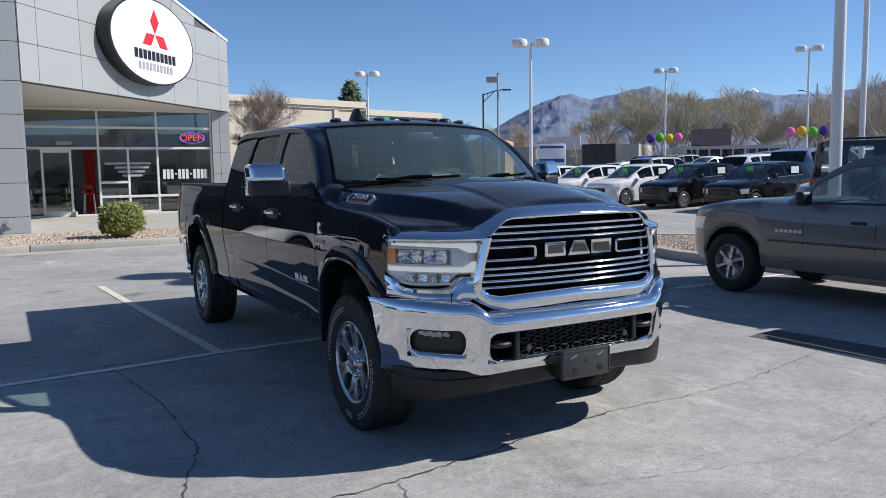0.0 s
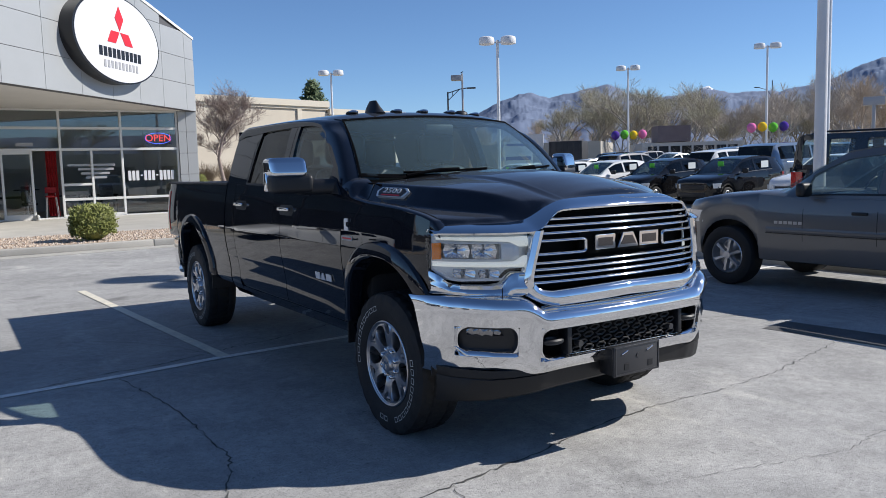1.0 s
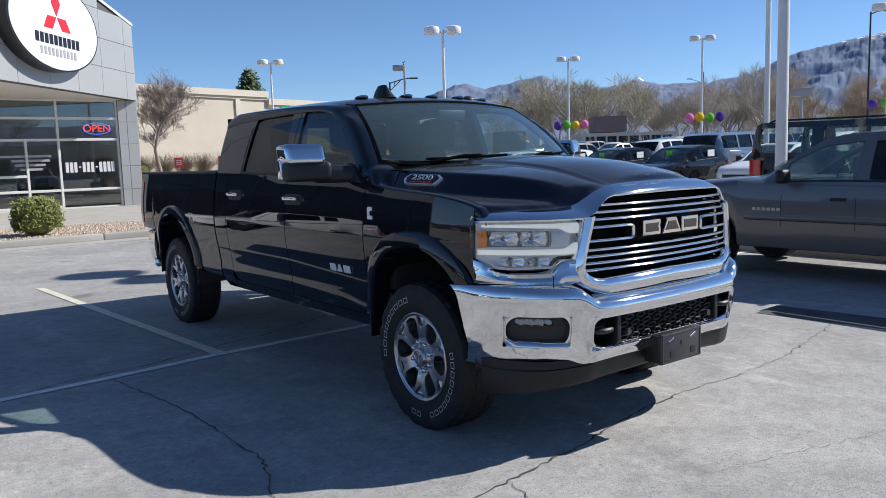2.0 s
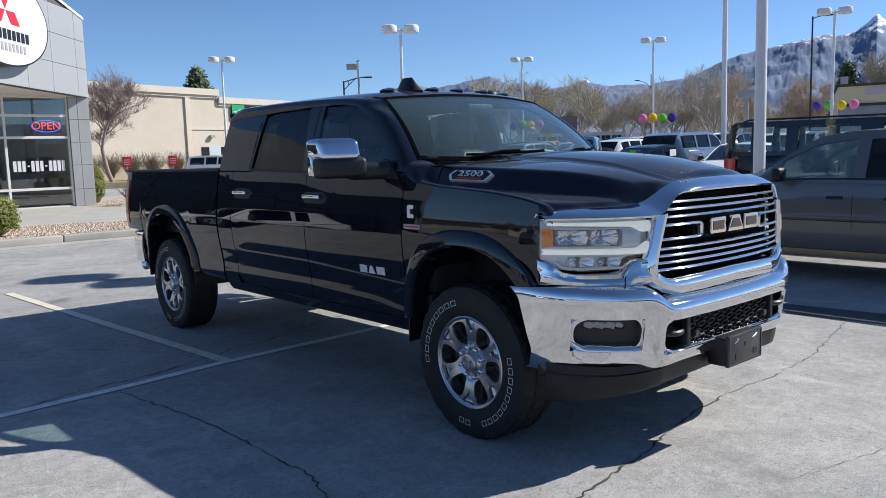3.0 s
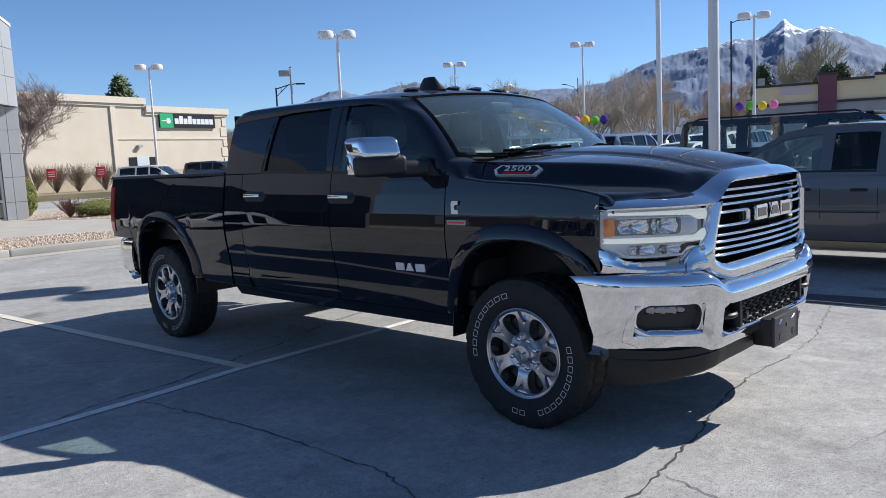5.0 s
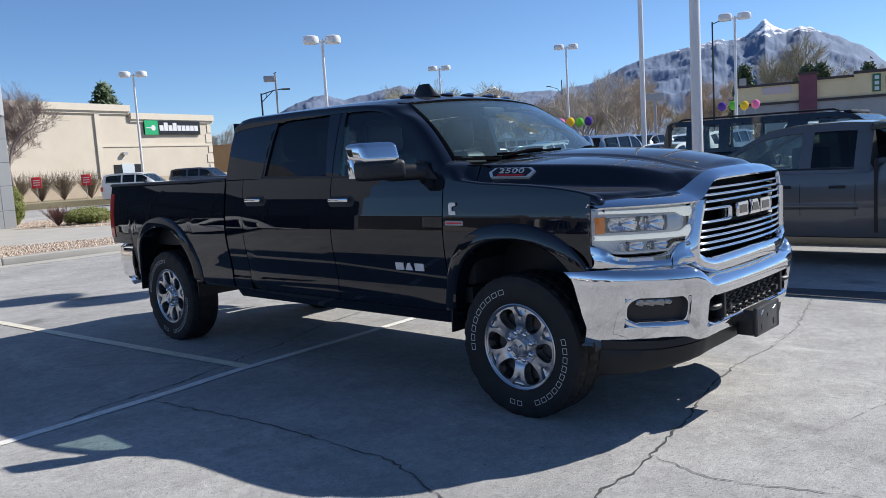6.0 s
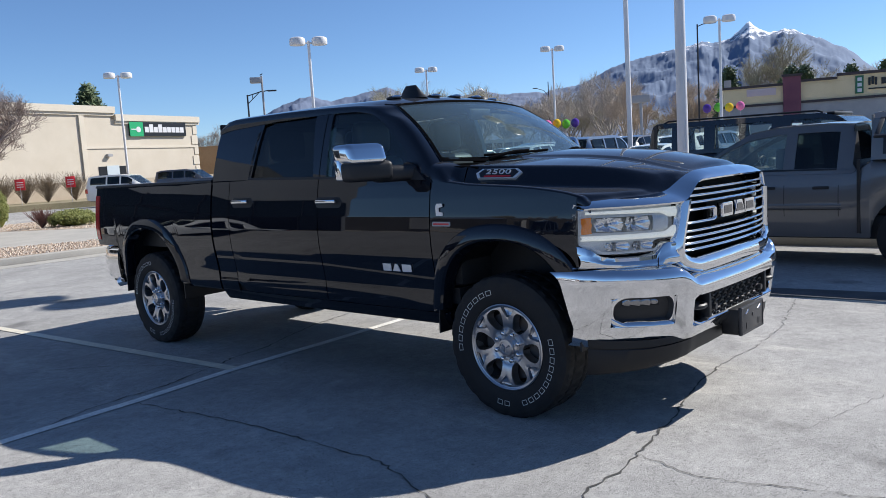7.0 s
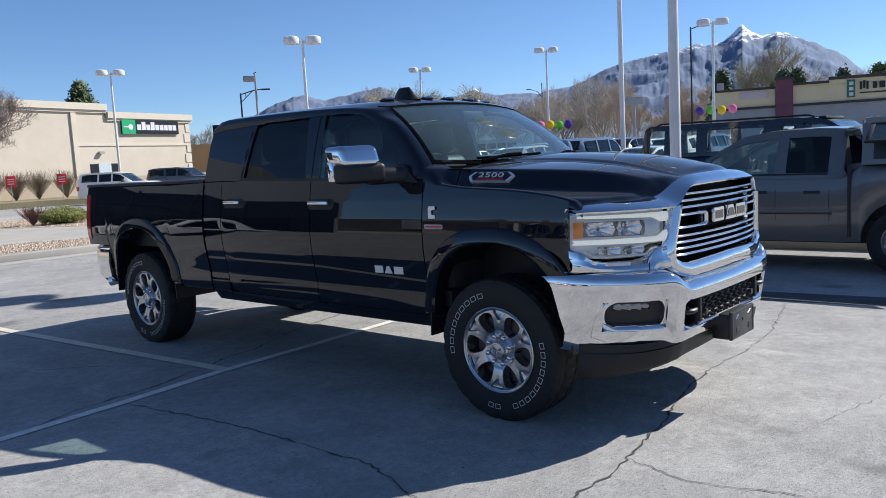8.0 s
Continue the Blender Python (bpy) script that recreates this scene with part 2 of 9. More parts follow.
def tube(bm, points, r, n=8, r_end=None):
    """A pipe along points; its radius runs from r to r_end."""
    pts = [Vector(p) for p in points]
    r_end = r if r_end is None else r_end
    rows, side = [], None
    for i, p in enumerate(pts):
        way = (pts[min(i + 1, len(pts) - 1)] - pts[max(i - 1, 0)]).normalized()
        side = way.orthogonal().normalized() if side is None else (side - way * side.dot(way)).normalized()
        up, q = way.cross(side), r + (r_end - r) * i / max(len(pts) - 1, 1)
        rows.append([bm.verts.new(p + (side * math.cos(2 * math.pi * k / n) + up * math.sin(2 * math.pi * k / n)) * q) for k in range(n)])
    for s, t in zip(rows, rows[1:]):
        for k in range(n):
            bm.faces.new((s[k], s[(k + 1) % n], t[(k + 1) % n], t[k]))
    bm.faces.new(rows[0][::-1]), bm.faces.new(rows[-1])
    return bm


def lathe(bm, profile, n=48, origin=(0, 0, 0), closed=False):
    """Turns a profile of (radius, x) round the x axis."""
    o = Vector(origin)
    rows = [[bm.verts.new(o + Vector((x, r * math.cos(2 * math.pi * k / n), r * math.sin(2 * math.pi * k / n)))) for k in range(n)] for r, x in profile]
    pairs = list(zip(rows, rows[1:])) + ([(rows[-1], rows[0])] if closed else [])
    for s, t in pairs:
        for k in range(n):
            bm.faces.new((s[k], s[(k + 1) % n], t[(k + 1) % n], t[k]))
    return bm


def sheet(bm, pts, thick=0.0, keep=None, flip=False):
    """A curved sheet through a grid of points, thick metres deep behind its face; keep(i, j) tells which cells stay."""
    pts = np.asarray(pts, float)
    n, m = pts.shape[:2]
    cells = [(i, j) for i in range(n - 1) for j in range(m - 1) if keep is None or keep(i, j)]
    du, dv = np.gradient(pts, axis=0), np.gradient(pts, axis=1)
    nor = np.cross(du, dv)
    nor /= np.linalg.norm(nor, axis=2, keepdims=True) + 1e-12
    if flip:
        nor = -nor
    used = sorted({(i + a, j + b) for i, j in cells for a in (0, 1) for b in (0, 1)})
    front = {k: bm.verts.new(pts[k]) for k in used}
    quad = lambda s, i, j: (s[i, j], s[i + 1, j], s[i + 1, j + 1], s[i, j + 1])
    for i, j in cells:
        bm.faces.new(quad(front, i, j))
    if thick:
        back = {k: bm.verts.new(pts[k] - nor[k] * thick) for k in used}
        have, count = set(cells), {}
        for i, j in cells:
            bm.faces.new(quad(back, i, j)[::-1])
            for e in (((i, j), (i + 1, j)), ((i + 1, j), (i + 1, j + 1)), ((i + 1, j + 1), (i, j + 1)), ((i, j + 1), (i, j))):
                k = tuple(sorted(e))
                count[k] = count.get(k, 0) + 1
        for (a, b), c in count.items():
            if c == 1:
                bm.faces.new((front[a], front[b], back[b], back[a]))
    return bm


def prism(bm, outline, to3d, depth):
    """A flat outline (list of 2D points) pushed out; to3d(u, v, d) places a point."""
    a = [bm.verts.new(to3d(u, v, 0.0)) for u, v in outline]
    b = [bm.verts.new(to3d(u, v, depth)) for u, v in outline]
    bm.faces.new(a), bm.faces.new(b[::-1])
    for k in range(len(a)):
        bm.faces.new((a[k], a[(k + 1) % len(a)], b[(k + 1) % len(a)], b[k]))
    return bm


def round_rect(w, h, r, n=5, cx=0.0, cy=0.0):
    out = []
    for sx, sy, a0 in ((1, 1, 0), (-1, 1, 90), (-1, -1, 180), (1, -1, 270)):
        for k in range(n + 1):
            a = radians(a0 + 90 * k / n)
            out.append((cx + sx * (w / 2 - r) + r * math.cos(a), cy + sy * (h / 2 - r) + r * math.sin(a)))
    return out


def ip(x, xs, ys):
    return float(np.interp(x, xs, ys))


def spline(xs, ys, n):
    """n points along a smooth curve through (xs, ys)."""
    pts = np.stack([np.asarray(xs, float), np.asarray(ys, float)], 1)
    full = np.vstack([2 * pts[0] - pts[1], pts, 2 * pts[-1] - pts[-2]])
    out = []
    for s in np.linspace(0, len(pts) - 1 - 1e-9, n):
        k, t = int(s), s - int(s)
        p0, p1, p2, p3 = full[k:k + 4]
        out.append(0.5 * (2 * p1 + (p2 - p0) * t + (2 * p0 - 5 * p1 + 4 * p2 - p3) * t * t + (3 * p1 - p0 - 3 * p2 + p3) * t ** 3))
    return np.array(out)


def lettering(name, text, size, depth, material, parent, m, label=""):
    """Raised letters in the built-in font, centred on m and lying in its xy plane."""
    cu = bpy.data.curves.new(name, "FONT")
    cu.body, cu.size, cu.extrude, cu.align_x, cu.align_y = text, size, depth / 2, "CENTER", "CENTER"
    tmp = bpy.data.objects.new(name, cu)
    me = bpy.data.meshes.new_from_object(tmp)
    bpy.data.objects.remove(tmp)
    me.materials.clear()
    me.materials.append(material)
    ob = new(name, me)
    ob.parent, ob.matrix_basis = parent, m
    if label:
        ob["label"] = label
    return ob

# ---- ground ----
def ground():
    bm = B()
    rings = [(0.0, 0), (30, 1), (90, 1), (300, 1), (1200, 1), (4500, 1)]
    rows = []
    for r, _ in rings[1:]:
        rows.append([bm.verts.new((15 + r * math.cos(2 * math.pi * k / 48), 10 + r * math.sin(2 * math.pi * k / 48), -0.04 if r > 200 else -0.03)) for k in range(48)])
    bm.faces.new(rows[0])
    for s, t in zip(rows, rows[1:]):
        for k in range(48):
            bm.faces.new((s[k], s[(k + 1) % 48], t[(k + 1) % 48], t[k]))
    tagged(part("ground", bm, EARTH), "dry valley ground reaching to the hills", "ground", "", "structure")


ground()


def lot_z(x, y):
    """The car park lies level round the truck and climbs gently beyond the island."""
    t = min(max((48 - y) / 10, 0), 1)
    return ip(x, [11, 14, 50, 64, 95], [0.0, 0.05, 1.03, 1.05, 0.0]) * t * t * (3 - 2 * t)


bm = B()
sheet(bm, [[(x, y, lot_z(x, y)) for y in (-60, -30, 0, 10, 20, 30, 38, 40, 42, 44, 46, 48, 70)] for x in (-70, -20, 0, 11, 12, 13, 14, 20, 26, 32, 38, 44, 50, 57, 64, 80, 95)])
tagged(part("parking_lot", bm, ASPHALT, None, "", 60), "worn pale grey asphalt car park", "road", "", "structure")


def ribbon(name, pts, width, mat, z, label="", parent=None):
    """A flat painted line or a crack along points on the ground."""
    bm = B()
    p = [Vector((a, b, 0)) for a, b, *_ in pts]
    w = [q[2] if len(q) > 2 else width for q in pts]
    rows = []
    for i, q in enumerate(p):
        t = (p[min(i + 1, len(p) - 1)] - p[max(i - 1, 0)]).normalized()
        nrm = Vector((-t.y, t.x, 0))
        rows.append([q + nrm * w[i] / 2 + Vector((0, 0, z)), q - nrm * w[i] / 2 + Vector((0, 0, z))])
    sheet(bm, rows)
    return tagged(part(name, bm, mat), label, "marking", "", "structure")


def wander(pts, step, amp, seed, w0, w1):
    """A jagged line through points, for a crack."""
    rnd, out = random.Random(seed), []
    for (ax, ay), (bx_, by_) in zip(pts, pts[1:]):
        n = max(2, int(math.hypot(bx_ - ax, by_ - ay) / step))
        for k in range(n):
            f = k / n
            out.append((ax + (bx_ - ax) * f + rnd.uniform(-amp, amp), ay + (by_ - ay) * f + rnd.uniform(-amp, amp), rnd.uniform(w0, w1)))
    out.append((*pts[-1], w0))
    return out


ribbon("stall_line", [(-3.9, 2.26), (-2.86, 2.335), (-2.0, 2.405), (-1.2, 2.51), (-0.1, 2.565), (0.8, 2.63), (1.4, 2.69)], 0.085, LINE, 0.005, "worn white stall line")
ribbon("stall_line", [(-1.16, 2.53), (-1.38, 5.0), (-1.60, 7.65)], 0.10, LINE_YELLOW, 0.006, "faded yellow stall line")
ribbon("stall_line", [(4.87, 2.85), (5.7, 2.82), (8.0, 2.95)], 0.09, LINE, 0.005, "worn white stall line")
for pts, seed, w0, w1 in (
        ([(-2.05, 2.40), (-1.90, 1.45), (-1.86, 0.82), (-1.85, 0.15), (-2.0, -0.28), (-2.09, -0.6), (-2.4, -1.4)], 1, 0.006, 0.022),
        ([(-2.4, -1.3), (-1.58, -0.90), (-1.24, -0.93), (-1.05, -0.88), (-0.47, -0.80), (0.0, -0.69), (0.7, -0.60)], 2, 0.008, 0.028),
        ([(0.7, -0.60), (1.24, -0.63), (1.95, -0.59), (3.15, -0.33), (3.4, -0.2)], 9, 0.003, 0.013),
        ([(-1.06, -0.88), (-1.15, -1.19), (-1.17, -1.25), (-1.10, -1.51), (-0.9, -2.2)], 3, 0.004, 0.012),
        ([(-3.6, 2.20), (-2.83, 2.36), (-2.58, 2.40), (-2.31, 2.53), (-2.04, 2.56), (-1.75, 2.57), (-1.49, 2.65), (-1.27, 2.72), (-0.98, 2.84), (-0.62, 2.90), (0.16, 3.25), (0.66, 3.36), (1.6, 3.6)], 4, 0.008, 0.030),
        ([(-4.0, 4.55), (-2.7, 4.2), (-2.25, 4.05), (-1.96, 3.91), (-1.71, 3.65), (-1.46, 3.28), (-1.25, 2.76)], 5, 0.004, 0.013),
        ([(2.6, 1.4), (4.2, 0.6), (5.6, 0.1)], 6, 0.004, 0.012),
        ([(-8.0, 9.6), (-3.0, 9.3), (1.0, 9.7), (5.0, 9.5), (12.0, 10.2)], 7, 0.010, 0.03),
        ([(-0.3, -1.45), (0.9, -1.75), (2.2, -1.6)], 8, 0.002, 0.007)):
    ribbon("crack", wander(pts, 0.04, 0.014, seed, w0 * 0.4, w1 * 0.62), 0.01, CRACK, 0.004, "jagged dark crack in the asphalt")
# trench of patched tar beside the grey pickup
ribbon("tar_patch", [(3.45, 0.42), (3.55, -0.45), (3.62, -1.1), (3.75, -3.0)], 0.46, varied("tar_patch", (0.06, 0.06, 0.062), (0.10, 0.10, 0.10), 3.0, 0.9, 0.25, 90), 0.003, "dark strip of patched tar")

# ---- kerbs, walk, gravel ----
def slab(name, outline, z0, z1, mat, label, cat="kerb"):
    bm = B()
    prism(bm, outline, lambda u, v, d: (u, v, z0 + d), z1 - z0)
    return tagged(part(name, bm, mat), label, cat, "", "structure")


slab("pavement", [(-45, 14.18), (13.4, 14.18), (13.6, 30.5), (5.2, 30.5), (5.2, 48), (-45, 48)], -0.02, 0.145, CONCRETE, "pale concrete walk in front of the dealership", "pavement")
for i in range(19):
    x0 = -45 + 3.05 * i
    bm = B()
    box(bm, (x0, 13.98, -0.02), (x0 + 3.04, 14.17, 0.15), 0.025, 3)
    tagged(part("kerb", bm, CONCRETE), "pale concrete kerb", "kerb", "", "structure")
slab("gutter", [(-45, 13.42), (13.4, 13.42), (13.4, 13.975), (-45, 13.975)], -0.02, 0.008, CONCRETE, "concrete gutter strip", "gutter")
slab("gravel_bed", [(-45, 14.2), (13.2, 14.2), (13.2, 15.9), (3.6, 16.3), (1.6, 17.4), (-0.8, 17.5), (-2.85, 17.0), (-45, 17.0)], 0.10, 0.152, GRAVEL_BED, "tan gravel planting strip", "gravel")
slab("gravel_bed", [(4.7, 25.0), (6.2, 21.8), (13.2, 21.0), (13.2, 30.2), (5.5, 30.2)], 0.10, 0.152, GRAVEL_BED, "tan gravel planting bed", "gravel")
slab("gravel_bed", [(7.45, -14), (9.7, -14), (9.9, 7.3), (9.3, 7.9), (8.2, 7.8), (7.45, 5.0)], 0.02, 0.135, GRAVEL_BED, "tan gravel island", "gravel")
isl = [(7.3, -14.2), (9.85, -14.2), (10.05, 7.35), (9.4, 8.1), (8.1, 8.0), (7.3, 5.05)]
for (ax, ay), (bx_, by_) in zip(isl, isl[1:] + isl[:1]):
    bm = B()
    d = Vector((bx_ - ax, by_ - ay, 0))
    box(bm, (0, -0.08, -0.02), (d.length, 0.08, 0.15), 0.02, 2)
    ob = part("kerb", bm, CONCRETE)
    ob.matrix_basis = Matrix.Translation((ax, ay, 0)) @ Matrix.Rotation(math.atan2(d.y, d.x), 4, "Z")
    tagged(ob, "pale concrete island kerb", "kerb", "", "structure")


def pebbles(name, outline, z, count, seed, r0, r1):
    """Loose stones strewn over a bed, as one scatter."""
    rnd, verts, faces = random.Random(seed), [], []
    xs, ys = [p[0] for p in outline], [p[1] for p in outline]
    inside = lambda x, y: sum((ya > y) != (yb > y) and x < (xb - xa) * (y - ya) / (yb - ya) + xa for (xa, ya), (xb, yb) in zip(outline, outline[1:] + outline[:1])) % 2
    while count:
        x, y = rnd.uniform(min(xs), max(xs)), rnd.uniform(min(ys), max(ys))
        if not inside(x, y):
            continue
        count -= 1
        r, k, a = rnd.uniform(r0, r1), len(verts), rnd.uniform(0, 6.28)
        for j in range(4):
            verts.append((x + r * math.cos(a + j * 1.57) * rnd.uniform(0.7, 1.2), y + r * math.sin(a + j * 1.57) * rnd.uniform(0.7, 1.2), z - 0.004))
        verts.append((x + rnd.uniform(-0.3, 0.3) * r, y, z + r * rnd.uniform(0.5, 0.9)))
        faces += [(k + j, k + (j + 1) % 4, k + 4) for j in range(4)]
    me = bpy.data.meshes.new(name)
    me.from_pydata(verts, [], faces)
    me.materials.append(PEBBLE)
    tagged(new(name, me), "loose tan and grey landscaping stones", "gravel", "", "stuff")


PEBBLE = material("landscape_stone", (0.45, 0.36, 0.28), 0.85)
nt, p = nodes_of(PEBBLE)
geo = nt.nodes.new("ShaderNodeNewGeometry")
nt.links.new(ramp(nt, geo.outputs["Random Per Island"], [(0.0, (0.26, 0.19, 0.14)), (0.4, (0.46, 0.36, 0.27)), (0.75, (0.58, 0.48, 0.38)), (1.0, (0.36, 0.33, 0.30))]), p.inputs["Base Color"])
pebbles("gravel", [(-6, 14.22), (6.5, 14.22), (6.5, 16.0), (3.6, 16.25), (1.6, 17.3), (-0.8, 17.4), (-6, 17.0)], 0.153, 9000, 1, 0.018, 0.05)
pebbles("gravel", [(4.9, 25.0), (6.2, 22.0), (11, 21.3), (11, 29.5), (5.7, 29.5)], 0.153, 3500, 2, 0.02, 0.06)
pebbles("gravel", [(7.5, 2.5), (9.6, 2.5), (9.8, 7.2), (9.2, 7.7), (8.3, 7.6), (7.5, 5.0)], 0.136, 4500, 3, 0.018, 0.05)

# ---- dealership ----
HOUSE = root("dealership_building", pose(0, 26.5, 0), "grey panel-clad car showroom with glass front and oval sign", "building")
HOUSE.matrix_basis = Matrix.Identity(4)
A0, A1 = Vector((-2.15, 18.0, 0)), Vector((5.2, 26.4, 0))
DW = (A1 - A0).normalized()
DN = Vector((DW.y, -DW.x, 0))


def on_fascia(u, z, out=0.0):
    return A0 + DW * u + DN * out + Vector((0, 0, z))


def fascia_top(u):
    return 6.72 + 0.205 * (11.16 - u)


bm = B()
sheet(bm, [[on_fascia(u, 3.98 + (fascia_top(u) - 0.02 - 3.98) * v) for v in (0, 0.5, 1)] for u in np.linspace(0, 11.16, 13)], 0.25)
wall = part("fascia_wall", bm, ALU_BACK, HOUSE, "panel-clad canopy fascia")
us = [0.0, 0.66, 2.36, 4.0, 5.6, 7.2, 8.75, 10.45, 11.16]
zs = [3.98, 4.95, 5.90, 6.85, 7.80, 8.75, 9.7]
for ua, ub in zip(us, us[1:]):
    for za, zb in zip(zs, zs[1:]):
        ta, tb = min(zb, fascia_top(ua)), min(zb, fascia_top(ub))
        if tb - za < 0.1:
            continue
        bm = B()
        prism(bm, [(ua + 0.008, za + 0.008), (ub - 0.008, za + 0.008), (ub - 0.008, tb - 0.008), (ua + 0.008, ta - 0.008)], lambda u, v, d: on_fascia(u, v, 0.004 + d), 0.03)
        part("panel", bm, ALU_PANEL, wall)
bm = B()
sheet(bm, [[on_fascia(u, fascia_top(u) + dz, o) for o, dz in ((0.06, -0.05), (0.06, 0.05), (-0.3, 0.05))] for u in np.linspace(0, 11.2, 9)], 0.02)
part("parapet_cap", bm, MULLION, HOUSE)
# soffit
bm = B()
prism(bm, [(A0.x, A0.y), (A1.x, A1.y), (5.2, 26.6), (-2.15, 26.6)], lambda u, v, d: (u, v, 3.985 + d), 0.12)
part("soffit", bm, SOFFIT, HOUSE)
# pier beside the glass, running off along the front
bm = B()
box(bm, (-5.65, 18.03, 0.10), (-2.16, 26.6, 9.2))
pier = part("front_block", bm, ALU_BACK, HOUSE)
for za, zb in ((0.145, 0.57), (0.57, 1.43), (1.43, 2.30), (2.30, 3.15), (3.15, 3.98), (3.98, 4.95), (4.95, 5.9), (5.9, 6.85), (6.85, 7.8), (7.8, 9.2)):
    for k in range(2):
        bm = B()
        x1 = -2.15 - 1.75 * k
        box(bm, (x1 - 1.742, 17.995, za + 0.008), (x1 - 0.008, 18.03, zb - 0.008), 0.004, 1)
        part("panel", bm, ALU_PANEL, pier)
    bm = B()
    if zb <= 4.0:
        for k in range(5):
            y0 = 18.0 + 1.7 * k
            bm = B()
            box(bm, (-2.16, y0 + 0.008, za + 0.008), (-2.13, y0 + 1.692, zb - 0.008), 0.004, 1)
            part("panel", bm, ALU_PANEL, pier)
# glazed front that runs on past the pier
for k in range(6):
    xa = -3.95 - 1.9 * k
    part("pane", box(B(), (xa - 1.82, 17.96, 0.25), (xa, 17.985, 3.9)), DARK_GLAZING, pier)
    part("mullion", box(B(), (xa + 0.0, 17.94, 0.15), (xa + 0.08, 18.0, 3.98), 0.006, 1), SIGN_BLACK, pier)
part("transom", box(B(), (-15.4, 17.94, 2.55), (-3.87, 17.96, 2.64), 0.006, 1), SIGN_BLACK, pier)
part("front_wing", box(B(), (-15.5, 18.0, 0.1), (-5.66, 26.0, 7.4)), ALU_PANEL, HOUSE)
# main block behind and right-hand pier
bm = B()
box(bm, (-14, 33.5, 0.1), (5.12, 46, 6.8))
box(bm, (4.62, 26.5, 0.1), (5.18, 33.6, 6.7))
part("side_wall", bm, STUCCO, HOUSE)
bm = B()
box(bm, (-14, 26.62, 6.0), (5.0, 34, 6.3))
part("roof", bm, SIGN_GREY, HOUSE)
bm = B()
box(bm, (4.50, 26.38, 0.1), (5.16, 26.6, 4.0))
pier2 = part("corner_pier", bm, ALU_BACK, HOUSE)
for za, zb in ((0.145, 0.75), (0.75, 1.6), (1.6, 2.4), (2.4, 3.2), (3.2, 3.98)):
    for xa, xb in ((4.50, 4.80), (4.80, 5.18)):
        bm = B()
        box(bm, (xa + 0.006, 26.35, za + 0.006), (xb - 0.006, 26.385, zb - 0.006), 0.004, 1)
        part("panel", bm, ALU_PANEL, pier2)
for za, zb in ((0.145, 0.75), (0.75, 1.6), (1.6, 2.4), (2.4, 3.2), (3.2, 3.98), (3.98, 4.95), (4.95, 5.9), (5.9, 6.72)):
    for k in range(4):
        bm = B()
        box(bm, (5.18, 26.4 + 1.7 * k + 0.008, za + 0.008), (5.21, 28.1 + 1.7 * k - 0.008, zb - 0.008), 0.004, 1)
        part("panel", bm, ALU_PANEL, pier2)
# shop window: frames and panes
YG = 26.5
front = part("shop_front", box(B(), (-2.15, YG - 0.06, 0.10), (4.5, YG + 0.06, 0.19)), MULLION, HOUSE, "white-framed shop window")
verts_ = [(-1.93, 0.17, 4.0), (-1.43, 0.17, 2.55), (-0.52, 0.17, 2.55), (0.42, 0.17, 4.0), (1.42, 0.79, 2.55), (1.42, 0.17, 0.79), (2.46, 0.17, 4.0), (4.47, 0.17, 4.0)]
for x, z0, z1 in verts_:
    part("mullion", box(B(), (x - 0.04, YG - 0.07, z0), (x + 0.04, YG + 0.07, z1), 0.008, 1), MULLION, front)
for x0, x1, z in ((-1.95, 4.47, 3.33), (-1.95, 4.47, 2.58), (0.42, 4.47, 0.80), (-1.95, 4.47, 3.97), (0.42, 1.42, 1.33), (0.46, 2.46, 0.22)):
    part("transom", box(B(), (x0, YG - 0.065, z - 0.045), (x1, YG + 0.065, z + 0.045), 0.008, 1), MULLION, front)
xs = [-1.93, 0.42, 2.46, 4.47]
for za, zb in ((3.375, 3.925), (2.625, 3.285)):
    for xa, xb in zip(xs, xs[1:]):
        part("pane", box(B(), (xa + 0.04, YG - 0.006, za), (xb - 0.04, YG + 0.006, zb)), STORE_GLASS, front)
for xa, xb, za, zb in ((-1.89, -1.47, 0.25, 2.5), (-1.39, -0.56, 0.25, 2.5), (0.46, 1.38, 0.85, 2.53), (1.46, 2.42, 0.85, 2.53), (2.50, 4.43, 0.85, 2.53), (0.46, 1.38, 0.26, 0.75), (1.46, 2.42, 0.26, 0.75), (2.50, 4.43, 0.26, 0.75)):
    part("pane", box(B(), (xa, YG - 0.006, za), (xb, YG + 0.006, zb)), STORE_GLASS, front)
# door leaf folded open in the doorway
part("door_leaf", box(B(), (-0.50, YG - 0.75, 0.17), (-0.44, YG - 0.0, 0.32), 0.006, 1), MULLION, front)
for z0, z1 in ((0.17, 0.34), (2.42, 2.54)):
    part("door_rail", box(B(), (-1.39, YG - 0.05, z0), (-0.56, YG + 0.05, z1), 0.006, 1), MULLION, front)
part("door_pull", tube(B(), [(-0.62, YG - 0.06, 1.0), (-0.62, YG - 0.11, 1.02), (-0.62, YG - 0.11, 1.38), (-0.62, YG - 0.06, 1.40)], 0.012, 7), SIGN_GREY, front)
